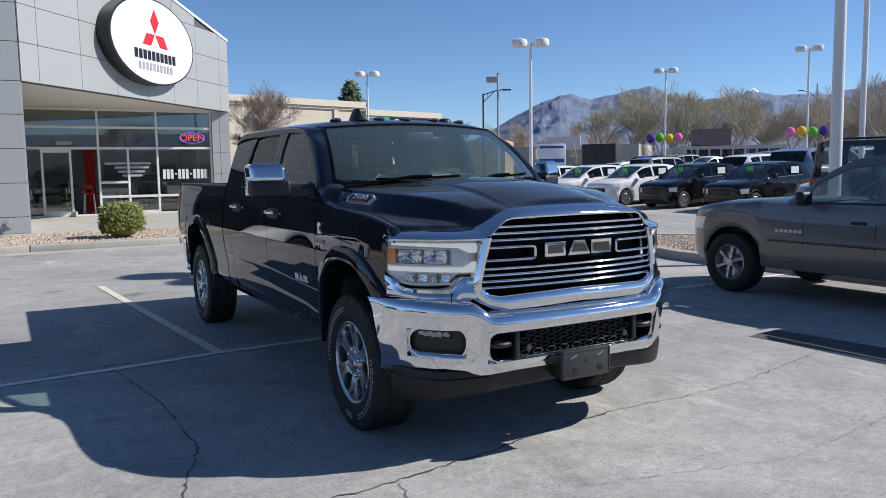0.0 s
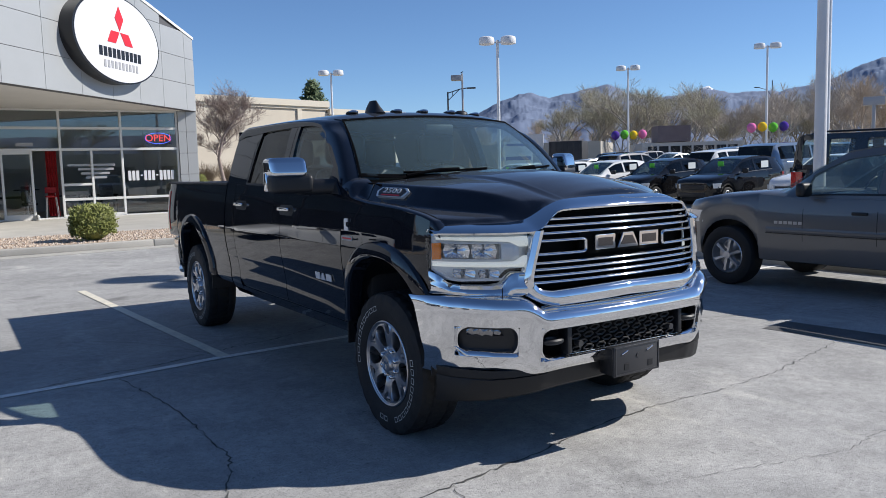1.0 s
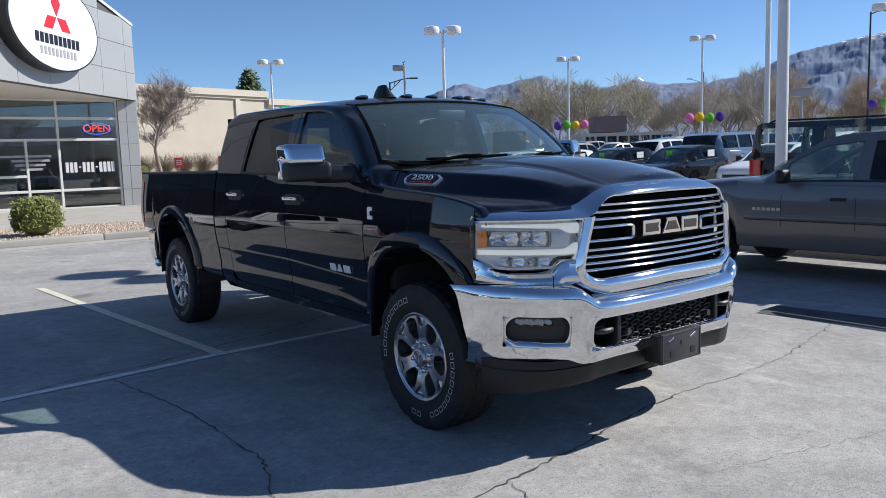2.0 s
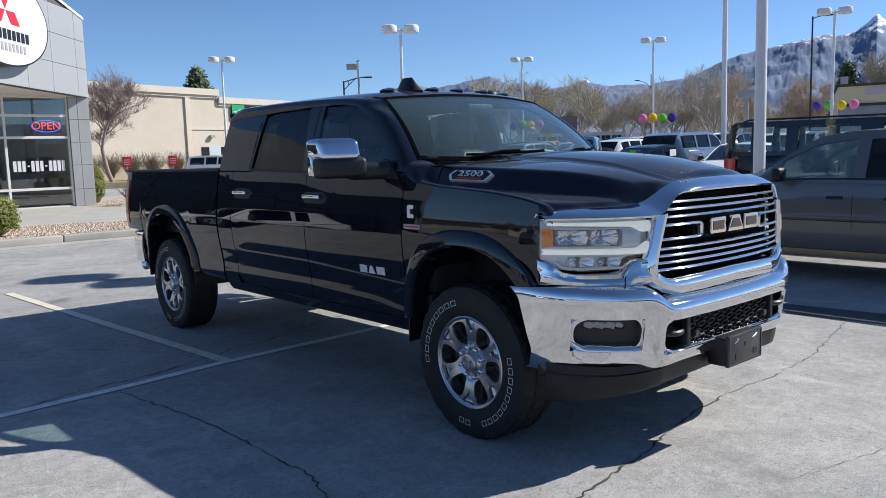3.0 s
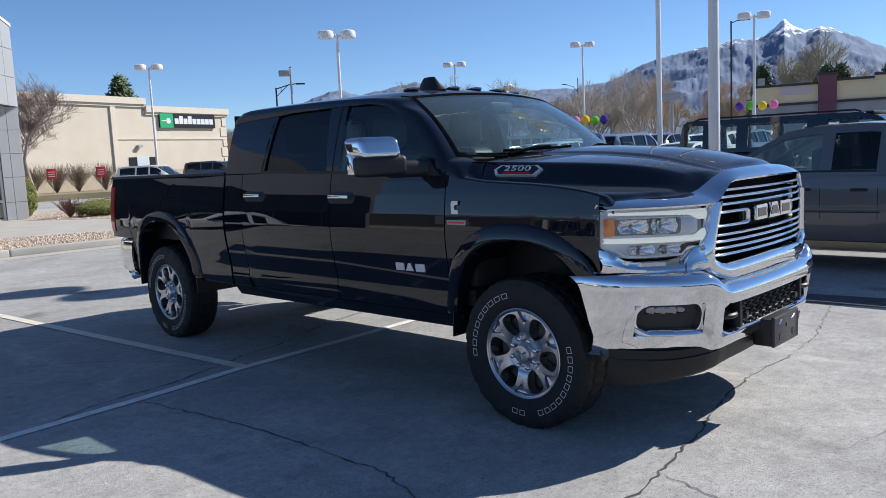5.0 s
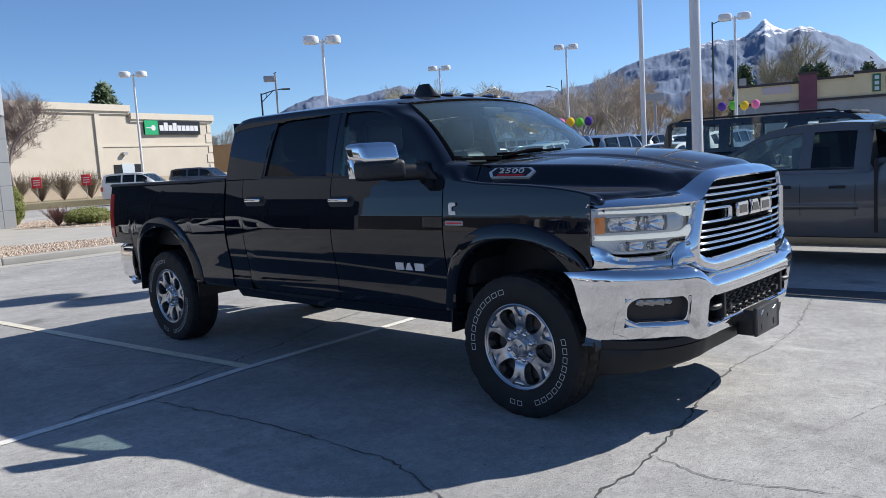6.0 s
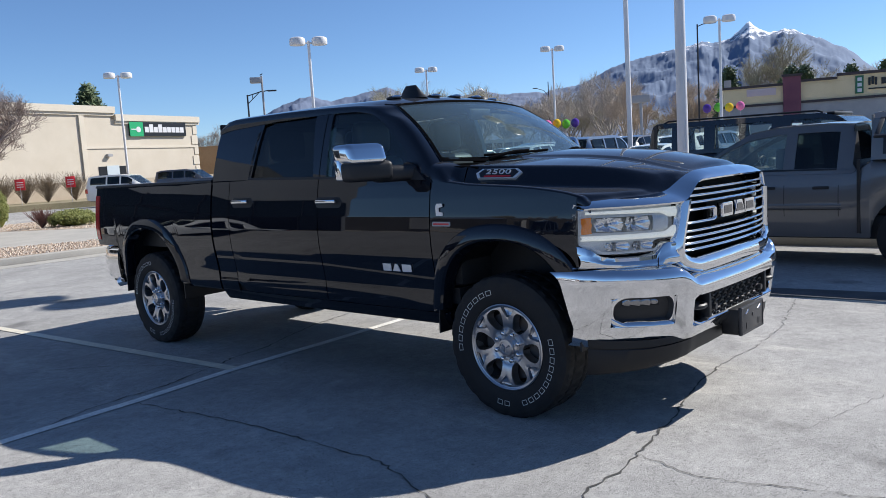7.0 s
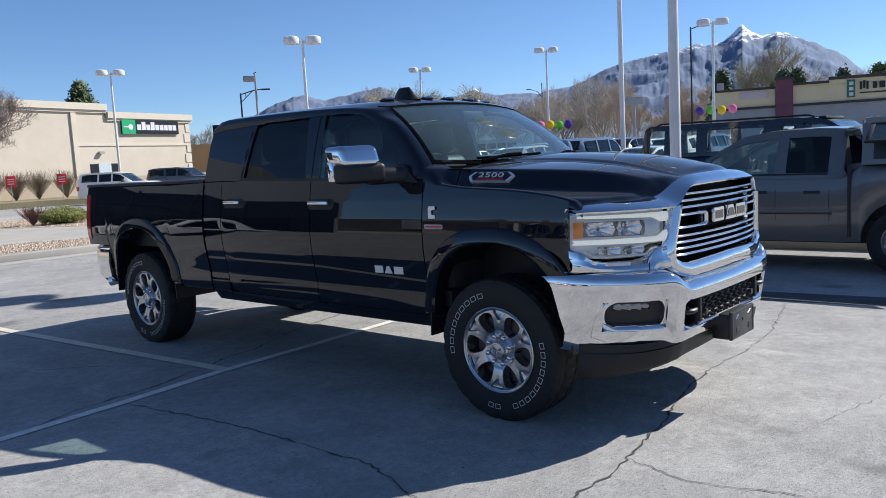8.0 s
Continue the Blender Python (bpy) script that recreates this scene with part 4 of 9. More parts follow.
def truck_side(s):
    # fender, doors, cab corner, bed side
    body_panel("front_fender", s, -0.512, 0.518, lambda y: arch(y, 0.0, 0.505, 1.075, 0.52 if y > 0 else 0.86), fender_top, 48, 14)
    sill = lambda y: 0.525
    fd = body_panel("front_door", s, 0.526, 1.60, lambda y: 0.575, lambda y: 1.425 + 0.025 * (y - 0.526), 26, 150)
    rd = body_panel("rear_door", s, 1.608, 2.715, lambda y: 0.575 if y < 2.6 else 0.575 + 0.6 * (y - 2.6), lambda y: 1.452 + 0.012 * (y - 1.6), 26, 150)
    body_panel("cab_corner", s, 2.723, 2.965, lambda y: 0.545, lambda y: 1.466, 6, 150)
    body_panel("rocker", s, 0.45, 2.965, lambda y: 0.487, lambda y: 0.568, 20, 6, out=-0.002)
    body_panel("bed_side", s, 2.992, 5.13, lambda y: arch(y, 4.077, 0.54, 1.095, 0.565) if y < 4.68 else 0.895, lambda y: 1.468, 70, 40, xs=lambda y, z: side_x(0.2, z) - (0.014 * max(0, (y - 4.8) / 0.33) ** 2))
    bm = B()
    sheet(bm, [[(s * x, y, z) for y in np.linspace(2.995, 5.125, 8)] for x, z in ((0.948, 1.462), (0.945, 1.478), (0.93, 1.486), (0.83, 1.486), (0.815, 1.475))], 0.012, flip=(s > 0))
    part("bed_rail_cap", bm, BLACK_PLASTIC, TRUCK)
    # shut lines' dark inner skin
    bm = B()
    sheet(bm, [[(s * (side_x(y, z) - 0.03), y, z) for z in np.linspace(0.56, 1.44, 12)] for y in np.linspace(0.53, 4.0, 24)], 0.006, keep=lambda i, j: True if i < 16 else j > 7)
    part("inner_skin", bm, BLACK_PLASTIC, TRUCK)
    # flares
    for nm, c, a, top, f0, f1, out in (("front_flare", 0.0, 0.475, 1.045, 0.84, 0.60, 0.0), ("rear_flare", 4.077, 0.50, 1.065, 0.60, 0.60, 0.0)):
        bm, rows = B(), []
        n = 44
        for i in range(n + 1):
            th = math.pi * i / n
            cs, sn = math.cos(th), math.sin(th)
            row = []
            for k, (grow, lift) in enumerate(((-0.012, -0.055), (0.0, 0.022), (0.012, 0.034), (0.055, 0.030), (0.085, 0.016), (0.096, -0.004))):
                aa, tt, pp = a + grow, top - 0.5 + grow, 2.4
                y = -aa * math.copysign(abs(cs) ** (2 / pp), cs)
                z = 0.5 + tt * abs(sn) ** (2 / pp)
                foot = f0 if y < 0 else f1
                z = max(z, foot)
                yy = y + c
                row.append((s * (side_x(max(yy, -0.5), max(z, 0.6)) + lift), yy, z))
            rows.append(row)
        sheet(bm, rows, 0.012, flip=(s < 0))
        part(nm, bm, BLACK_PAINT, TRUCK, "glossy black wheel-arch flare")
        bm = B()
        rows = []
        for i in range(29):
            th = math.pi * i / 28
            y, z = -(a + 0.03) * math.copysign(abs(math.cos(th)) ** 0.83, math.cos(th)), 0.45 + (top - 0.42) * abs(math.sin(th)) ** 0.83
            rows.append([(s * x, c + y, z) for x in (0.97, 0.8, 0.55)])
        sheet(bm, rows, 0.01)
        part("wheel_arch_liner", bm, BLACK_PLASTIC, TRUCK)
        bm = B()
        box(bm, (min(s * 0.5, s * 0.56), c - 0.52, 0.45), (max(s * 0.5, s * 0.56), c + 0.52, 1.05))
        part("wheel_well_wall", bm, BLACK_PLASTIC, TRUCK)
    # cabin: pillars, header, panes
    front_pane(s)
    glass_patch("window_pane", s, REAR_WIN, TINT_GLASS, 0.016, label="dark tinted rear door window", corner=0.04)
    cab_frame(s)
    glass_patch("b_pillar", s, [(1.602, 1.44), (1.612, 1.90), (1.560, 1.90), (1.530, 1.44)], BLACK_PAINT, 0.003, thick=0.05)
    glass_patch("b_pillar", s, [(1.668, 1.44), (1.752, 1.90), (1.620, 1.90), (1.610, 1.44)], BLACK_PAINT, 0.003, thick=0.05)
    glass_patch("c_pillar", s, [(2.985, 1.44), (2.985, 1.875), (2.38, 1.888), (2.445, 1.445)], BLACK_PAINT, 0.003, thick=0.05)
    for quad in ([(2.44, 1.462), (2.44, 1.48), (0.76, 1.436), (0.74, 1.42)],):
        glass_patch("belt_seal", s, quad, BLACK_PLASTIC, -0.004, n=12)
    glass_patch("window_seal", s, [(2.482, 1.46), (2.440, 1.82), (2.40, 1.84), (2.455, 1.46)], BLACK_PLASTIC, 0.003)
    # handles
    for door, y, z in ((fd, 1.485, 1.274), (rd, 2.535, 1.285)):
        bm = B()
        prism(bm, round_rect(0.275, 0.076, 0.034, 5, y, z + 0.004), lambda u, v, d: (s * (side_x(u, v) - 0.012 + d), u, v), 0.013)
        part("handle_cup", bm, BLACK_PLASTIC, door)
        bm = B()
        hx = side_x(y, z)
        box(bm, (min(s * (hx + 0.008), s * (hx + 0.036)), y - 0.105, z - 0.001), (max(s * (hx + 0.008), s * (hx + 0.036)), y + 0.105, z + 0.026), 0.008)
        part("door_handle", bm, CHROME, door, "chrome door handle")
    # badge of chrome strokes low on the door
    for k in range(3):
        y = 0.97 - 0.088 * k
        bm = B()
        shape = [[(0, 0), (0.074, 0), (0.074, 0.048), (0, 0.048)], [(0, 0), (0.07, 0), (0.046, 0.048), (0.026, 0.048)], [(0, 0), (0.08, 0), (0.08, 0.048), (0, 0.048)]][k]
        if s < 0:
            prism(bm, shape, lambda u, v, d: (s * (side_x(y - u, 0.873) - 0.002 + 0.12 * (v - 0.048) + 0.006 + d), y - u, 0.825 + v), 0.006)
            part("door_badge", bm, BADGE_SILVER, fd, "chrome maker's badge, plain strokes")
    # engine badge on the fender
    bm = B()
    prism(bm, [(0, 0), (0.055, 0), (0.055, 0.02), (0.025, 0.025), (0.025, 0.05), (0.055, 0.055), (0.055, 0.075), (0.01, 0.075), (0, 0.06)],
          lambda u, v, d: (s * (side_x(0.43, 1.2) + 0.001 + d), 0.465 - u, 1.185 + v), 0.005)
    part("engine_badge", bm, BADGE_SILVER, TRUCK)
    bm = B()
    prism(bm, round_rect(0.145, 0.028, 0.006, 3, 0, 0), lambda u, v, d: (s * (side_x(0.43, 1.15) + 0.001 + d), 0.425 - u, 1.136 + v), 0.004)
    part("engine_badge_plate", bm, SIGN_GREY, TRUCK)
    bm = B()
    prism(bm, round_rect(0.125, 0.009, 0.003, 2, 0, 0), lambda u, v, d: (s * (side_x(0.43, 1.15) + 0.003 + d), 0.425 - u, 1.136 + v), 0.004)
    part("engine_badge_strip", bm, SIGN_RED, TRUCK)


GREY_GLASS = glass("grey_car_glass", (0.76, 0.83, 0.83))
for s in (-1, 1):
    truck_side(s)


# hood: raised middle, soft shoulders falling to the fenders and to the chrome brow
def front_line(x):
    """The nose's plan: how far forward the face stands at a distance from the middle."""
    return ip(abs(x), [0, 0.15, 0.3, 0.42, 0.5, 0.56, 0.62, 0.68, 0.75, 0.82, 0.88, 0.926, 0.955, 0.97, 0.978], [-0.988, -0.985, -0.976, -0.963, -0.950, -0.936, -0.916, -0.885, -0.835, -0.765, -0.69, -0.617, -0.56, -0.52, -0.45])


def brow_top(x):
    return ip(abs(x), [0, 0.2, 0.34, 0.392, 0.43, 0.47, 0.51, 0.55, 0.583, 0.65, 0.70, 0.80, 0.914, 0.966], [1.386, 1.383, 1.378, 1.372, 1.360, 1.340, 1.312, 1.286, 1.272, 1.264, 1.261, 1.257, 1.248, 1.236])


def brow_back(x):
    """How far back the chrome brow meets the hood."""
    return ip(abs(x), [0, 0.2, 0.34, 0.392, 0.45, 0.51, 0.55, 0.583, 0.65, 0.70, 0.80, 0.87, 0.914, 0.95, 0.966], [-0.928, -0.920, -0.908, -0.897, -0.878, -0.850, -0.832, -0.815, -0.786, -0.755, -0.672, -0.602, -0.550, -0.505, -0.490])


def hood_edge(y):
    return ip(y, [-0.62, -0.5, 0.0, 0.32], [0.876, 0.890, 0.902, 0.905])


HOOD_Y = [-0.93, -0.85, -0.75, -0.60, -0.50, -0.40, -0.24, -0.10, 0.10, 0.32]
DOME_MID = [1.398, 1.428, 1.453, 1.484, 1.500, 1.511, 1.525, 1.535, 1.542, 1.540]       # middle of the raised dome
DOME_RIM = [1.366, 1.386, 1.412, 1.449, 1.470, 1.484, 1.500, 1.509, 1.517, 1.521]       # its rounded rim
SHELF_IN = [1.360, 1.374, 1.396, 1.432, 1.451, 1.464, 1.481, 1.490, 1.499, 1.506]       # foot of the dome
SHELF_OUT = [1.310, 1.345, 1.374, 1.410, 1.426, 1.438, 1.450, 1.458, 1.468, 1.478]      # where the steep flank begins
FLANK_LOW = [1.268, 1.280, 1.291, 1.307, 1.315, 1.322, 1.334, 1.343, 1.354, 1.374]
FLANK_X0 = [0.430, 0.465, 0.510, 0.580, 0.625, 0.670, 0.725, 0.765, 0.800, 0.832]
FLANK_X1 = [0.575, 0.590, 0.625, 0.680, 0.720, 0.760, 0.825, 0.865, 0.886, 0.895]


def hood_z(x, y):
    """The hood's height: a flat dome, a shelf beside it, a steep flank that carries the number badge, and a narrow ledge."""
    u, at_y = abs(x), lambda line: ip(y, HOOD_Y, line)
    edge, ex = fender_top(min(y, 0.52)) + 0.004, hood_edge(y)
    x0, x1 = at_y(FLANK_X0), min(at_y(FLANK_X1), ex - 0.006)
    if u < 0.335:
        z = at_y(DOME_MID) + (at_y(DOME_RIM) - at_y(DOME_MID)) * (u / 0.335) ** 2.4
    elif u < 0.395:
        z = at_y(SHELF_IN) + (at_y(DOME_RIM) - at_y(SHELF_IN)) * ip((u - 0.335) / 0.06, [0, 0.2, 0.45, 0.7, 0.88, 1], [1, 0.88, 0.52, 0.17, 0.03, 0])
    elif u < x0:
        z = at_y(SHELF_IN) + (at_y(SHELF_OUT) - at_y(SHELF_IN)) * ((u - 0.395) / (x0 - 0.395)) ** 1.6
    elif u < x1:
        z = at_y(FLANK_LOW) + (at_y(SHELF_OUT) - at_y(FLANK_LOW)) * ip((u - x0) / (x1 - x0), [0, 0.10, 0.22, 0.40, 0.70, 0.88, 1], [1, 0.955, 0.86, 0.65, 0.25, 0.06, 0])
    else:
        z = at_y(FLANK_LOW) + (edge - at_y(FLANK_LOW)) * ((u - x1) / (ex - x1)) ** 1.3
    near = max(0.0, 1 - (y - brow_back(x)) / ip(u, [0, 0.35, 0.5, 0.6, 0.9], [0.05, 0.06, 0.10, 0.07, 0.10]))
    near = near * near * (3 - 2 * near)
    return z + (brow_top(x) - z) * near


bm, rows = B(), []
across = np.concatenate([np.linspace(0, 0.33, 9), np.linspace(0.365, 0.46, 16), np.linspace(0.475, 1, 62)])
for a in np.concatenate([-across[:0:-1], across]):
    y0, y1 = brow_back(a * 0.878) - 0.004, 0.280 + 0.033 * a * a
    row = []
    for q in np.linspace(0, 1, 44) ** 1.3:
        y = y0 + (y1 - y0) * q
        x = a * hood_edge(y)
        row.append((x, y, hood_z(x, y)))
    rows.append(row)
sheet(bm, rows, 0.02, flip=False)
part("hood", bm, BLACK_PAINT, TRUCK, "black hood with raised centre", 50)
for s in (-1, 1):
    # crown of the fender, between its side and the hood
    bm, rows = B(), []
    for y in np.concatenate([np.linspace(-0.585, -0.50, 10), np.linspace(-0.48, 0.528, 36)]):
        z = fender_top(y) - 0.040 * max(0.0, (-0.535 - y) / 0.05) ** 1.5
        xo = min(side_x(y, z), ip(y, [-0.60, -0.55, -0.50, -0.45, -0.35], [0.930, 0.955, 0.970, 0.980, 0.995]))
        xi = min(hood_edge(y) + 0.005, xo - 0.002)
        rows.append([(s * x, y, z + dz) for x, dz in ((xo + 0.001, -0.012 if y > -0.5 else -0.035), (xo, 0.0), (xo + (xi - xo) * 0.22, 0.010), (xo + (xi - xo) * 0.55, 0.012), (xo + (xi - xo) * 0.92, 0.006), (xi, 0.001), (xi, -0.03))])
    sheet(bm, rows, 0.0)
    part("fender_crown", bm, BLACK_PAINT, TRUCK, "", 60)
    # shoulder between hood, door and windshield: it takes up the hood's flank and rounds into the door
    bm, rows = B(), []
    y0 = 0.318
    zf = fender_top(y0)
    first = [(side_x(y0, zf), zf - 0.012), (side_x(y0, zf), zf), (side_x(y0, zf) - 0.014, zf + 0.010), (0.922, zf + 0.010), (0.912, zf + 0.005), (0.905, zf + 0.004)] + [(x, hood_z(x, y0)) for x in (0.896, 0.887, 0.878, 0.869, 0.86, 0.85, 0.84)]
    for y in np.linspace(y0, 0.62, 16):
        z0 = fender_top(min(y, 0.53)) + 0.0
        a = Vector((s * side_x(y, z0), y, z0))
        c = Vector((s * ip(y, [0.32, 0.42, 0.52, 0.60], [0.790, 0.800, 0.825, 0.840]), y + 0.02, ip(y, [0.32, 0.42, 0.60], [1.492, 1.500, 1.525])))
        b = Vector((s * 0.935, y, c.z - 0.012))
        k = min((y - y0) / 0.16, 1)
        k = k * k * (3 - 2 * k)
        row = [a + Vector((0, 0, -0.012))] + [(a * (1 - t) ** 2 + b * 2.4 * t * (1 - t) + c * t * t) / ((1 - t) ** 2 + 2.4 * t * (1 - t) + t * t) for t in np.linspace(0, 1, 12)]
        rows.append([Vector((s * f[0], y, f[1])) * (1 - k) + q * k for f, q in zip(first, row)])
    sheet(bm, rows, 0.0)
    part("cowl_side", bm, BLACK_PAINT, TRUCK, "", 60)
# cowl and wipers
bm = B()
sheet(bm, [[(x, 0.272 + 0.035 * (x / 0.9) ** 2 + (0.05 + 0.06 * (x / 0.84) ** 2 + 0.20 * (x / 0.84) ** 4) * v, 1.472 + 0.018 * v) for v in (-0.2, 0.0, 0.4, 0.8, 1.2)] for x in np.linspace(-0.84, 0.84, 25)], 0.02)
part("cowl", bm, WIPER_BLACK, TRUCK)


bm = B()
sheet(bm, [[wind(u, v) for v in np.linspace(0, 1, 13)] for u in np.linspace(-1, 1, 25)], 0.006, flip=True)
part("windshield", bm, SCREEN_GLASS, TRUCK, "clear raked windshield")
bm = B()
for u0, u1, v0, v1 in ((-1.0, -0.985, -0.01, 1.0), (0.985, 1.0, -0.01, 1.0), (-1, 1, 0.97, 1.01), (-1, 1, -0.03, 0.02)):
    rows = [[Vector(wind(u, v)) + Vector((0, -0.003, 0.004)) for v in np.linspace(v0, v1, 9)] for u in np.linspace(u0, u1, 13)]
    sheet(bm, rows, 0.004, flip=True)
part("windshield_seal", bm, WIPER_BLACK, TRUCK)
for u0, u1 in ((-0.72, 0.02), (0.12, 0.80)):
    bm = B()
    pts = [Vector(wind(u0 + (u1 - u0) * k / 8, 0.035 + 0.035 * (k / 8))) + Vector((0, -0.014, 0.012)) for k in range(9)]
    tube(bm, pts, 0.008, 6)
    tube(bm, [pts[0] + Vector((0, -0.04, -0.02)), pts[3] + Vector((0, -0.012, 0.010)), pts[5] + Vector((0, 0, 0.008))], 0.011, 6)
    part("wiper", bm, WIPER_BLACK, TRUCK)

# roof with rolled edges, lamps and aerial
bm, rows = B(), []
for u in np.linspace(-1, 1, 33):
    row = []
    for v in np.concatenate([np.linspace(0, 0.12, 9), np.linspace(0.16, 1, 20)]):
        row.append(roof_pt(u, v))
    rows.append(row)
sheet(bm, rows, 0.03)
part("roof", bm, BLACK_PAINT, TRUCK, "black cab roof", 60)
bm = B()
sheet(bm, [[(x, 2.965 + 0.02 * v, 1.46 + 0.47 * v) for v in np.linspace(0, 1, 7)] for x in np.linspace(-0.80, 0.80, 13)], 0.03, keep=lambda i, j: not (2 <= i <= 9 and 1 <= j <= 4))
part("cab_back", bm, BLACK_PAINT, TRUCK)
bm = B()
sheet(bm, [[(x, 2.95 + 0.02 * v, 1.46 + 0.47 * v) for v in (0.15, 0.5, 0.85)] for x in np.linspace(-0.56, 0.56, 7)], 0.006)
part("rear_window", bm, TINT_GLASS, TRUCK)
bm = B()
box(bm, (-0.94, 2.93, 0.6), (0.94, 2.955, 1.46))
part("cab_back_lower", bm, BLACK_PAINT, TRUCK)
for x, y in ((-0.545, 1.20), (-0.215, 1.13), (0.005, 1.12), (0.265, 1.14), (0.53, 1.19)):
    bm = B()
    lz = roof_z(x / 0.752, (y - 0.95) / 2.05) + 0.004
    bmesh.ops.create_uvsphere(bm, u_segments=18, v_segments=9, radius=1, matrix=Matrix.Translation((x, y, lz)) @ Matrix.Diagonal((0.039, 0.066, 0.018, 1)))
    ob = part("roof_marker_lamp", bm, BLACK_PLASTIC, TRUCK, "small smoked roof marker lamp")
    bm = B()
    bmesh.ops.create_uvsphere(bm, u_segments=12, v_segments=8, radius=1, matrix=Matrix.Translation((x, y - 0.022, lz + 0.006)) @ Matrix.Diagonal((0.034, 0.047, 0.0145, 1)))
    part("lens", bm, CHROME, ob)
bm = B()
bmesh.ops.create_uvsphere(bm, u_segments=20, v_segments=10, radius=1, matrix=Matrix.Translation((0.40, 1.18, roof_z(0.53, 0.12))) @ Matrix.Diagonal((0.055, 0.06, 0.030, 1)))
part("roof_antenna_puck", bm, BLACK_PLASTIC, TRUCK)
bm, rows = B(), []
for v in np.linspace(0, 1, 9):
    h = 1.972 + 0.094 * v
    f, r = 1.04 + 0.10 * v ** 0.8, 1.29 - 0.05 * v ** 2
    w = 0.045 * (1 - v) + 0.014
    rows.append([(-0.374 + w * math.cos(a), (f + r) / 2 + (r - f) / 2 * math.sin(a), h) for a in np.linspace(0, 2 * math.pi, 21)])
rows.append([(-0.374, 1.19, 2.069)] * 21)
sheet(bm, rows)
bmesh.ops.remove_doubles(bm, verts=bm.verts, dist=0.0005)
part("shark_fin_aerial", bm, BLACK_PLASTIC, TRUCK)

# cabin inside
bm = B()
box(bm, (-0.86, 0.42, 0.62), (0.86, 2.9, 0.72)), box(bm, (-0.85, 0.40, 0.72), (0.85, 0.62, 1.25), 0.05)
sheet(bm, [[(x, 0.36 + 0.4 * v, 1.455 - 0.03 * v - 0.05 * v * v) for v in np.linspace(0, 1, 6)] for x in np.linspace(-0.80, 0.80, 9)], 0.05)
part("dashboard", bm, CABIN, TRUCK)
bm = B()
sheet(bm, [[(x, y, 1.945 - 0.03 * (x / 0.7) ** 2) for y in np.linspace(1.0, 2.82, 5)] for x in np.linspace(-0.68, 0.68, 9)], 0.01)
part("headlining", bm, CABIN, TRUCK)
for x, y in ((-0.42, 1.12), (0.42, 1.12), (-0.42, 2.15), (0.42, 2.15)):
    bm = B()
    box(bm, (x - 0.27, y - 0.1, 0.85), (x + 0.27, y + 0.45, 1.08), 0.06, 3)
    box(bm, (x - 0.26, y + 0.36, 1.0), (x + 0.26, y + 0.54, 1.58), 0.07, 3)
    part("seat", bm, SEAT_MAT, TRUCK, "dark leather seat")
    bm = B()
    box(bm, (x - 0.165, y + 0.41, 1.60), (x + 0.165, y + 0.54, 1.845), 0.060, 4)
    cyl(bm, (x - 0.06, y + 0.48, 1.55), (x - 0.06, y + 0.48, 1.66), 0.008, n=8), cyl(bm, (x + 0.06, y + 0.48, 1.55), (x + 0.06, y + 0.48, 1.66), 0.008, n=8)
    part("headrest", bm, SEAT_MAT, TRUCK)
bm = B()
wheel_m = pose(0.42, 0.83, 1.38, -25, 0, 0) @ pose(0, 0, 0, 90, 0, 0)
ring = [wheel_m @ Vector((0.19 * math.cos(a), 0.19 * math.sin(a), 0)) for a in np.linspace(0, 2 * math.pi, 29)]
tube(bm, ring, 0.016, 8)
for a in (0.3, math.pi - 0.3, -math.pi / 2):
    tube(bm, [wheel_m @ Vector((0, 0, 0.02)), wheel_m @ Vector((0.18 * math.cos(a), 0.18 * math.sin(a), 0))], 0.018, 6)
part("steering_wheel", bm, BLACK_PLASTIC, TRUCK)
bm = B()
box(bm, (-0.12, 0.86, 1.80), (0.12, 0.90, 1.88), 0.015)
part("inside_mirror", bm, BLACK_PLASTIC, TRUCK)

# bed
bm = B()
box(bm, (-0.82, 3.0, 0.88), (0.82, 5.08, 0.93))
part("bed_floor", bm, BLACK_PLASTIC, TRUCK)
for s in (-1, 1):
    bm = B()
    box(bm, (min(s * 0.80, s * 0.83), 3.0, 0.9), (max(s * 0.80, s * 0.83), 5.08, 1.478))
    part("bed_inner_wall", bm, BLACK_PLASTIC, TRUCK)
bm = B()
box(bm, (-0.93, 2.992, 0.6), (0.93, 3.02, 1.47), 0.005)
part("bed_front_wall", bm, BLACK_PAINT, TRUCK)
bm = B()
box(bm, (-0.80, 5.07, 0.90), (0.80, 5.13, 1.478), 0.012)
part("tailgate", bm, BLACK_PAINT, TRUCK)
for s in (-1, 1):
    bm = B()
    rows = []
    for z in np.linspace(0.95, 1.385, 12):
        edge = [(side_x(y, z) - 0.014 * max(0, (y - 4.8) / 0.33) ** 2 + 0.007, y) for y in np.linspace(5.035 + 0.02 * (1.385 - z), 5.125, 6)]
        rows.append([(s * x, y, z) for x, y in edge + [(edge[-1][0] - 0.02, 5.146), (0.82, 5.152)]])
    sheet(bm, rows, 0.012, flip=(s > 0))
    part("tail_lamp", bm, RED_LENS, TRUCK, "red tail lamp wrapping the bed corner")
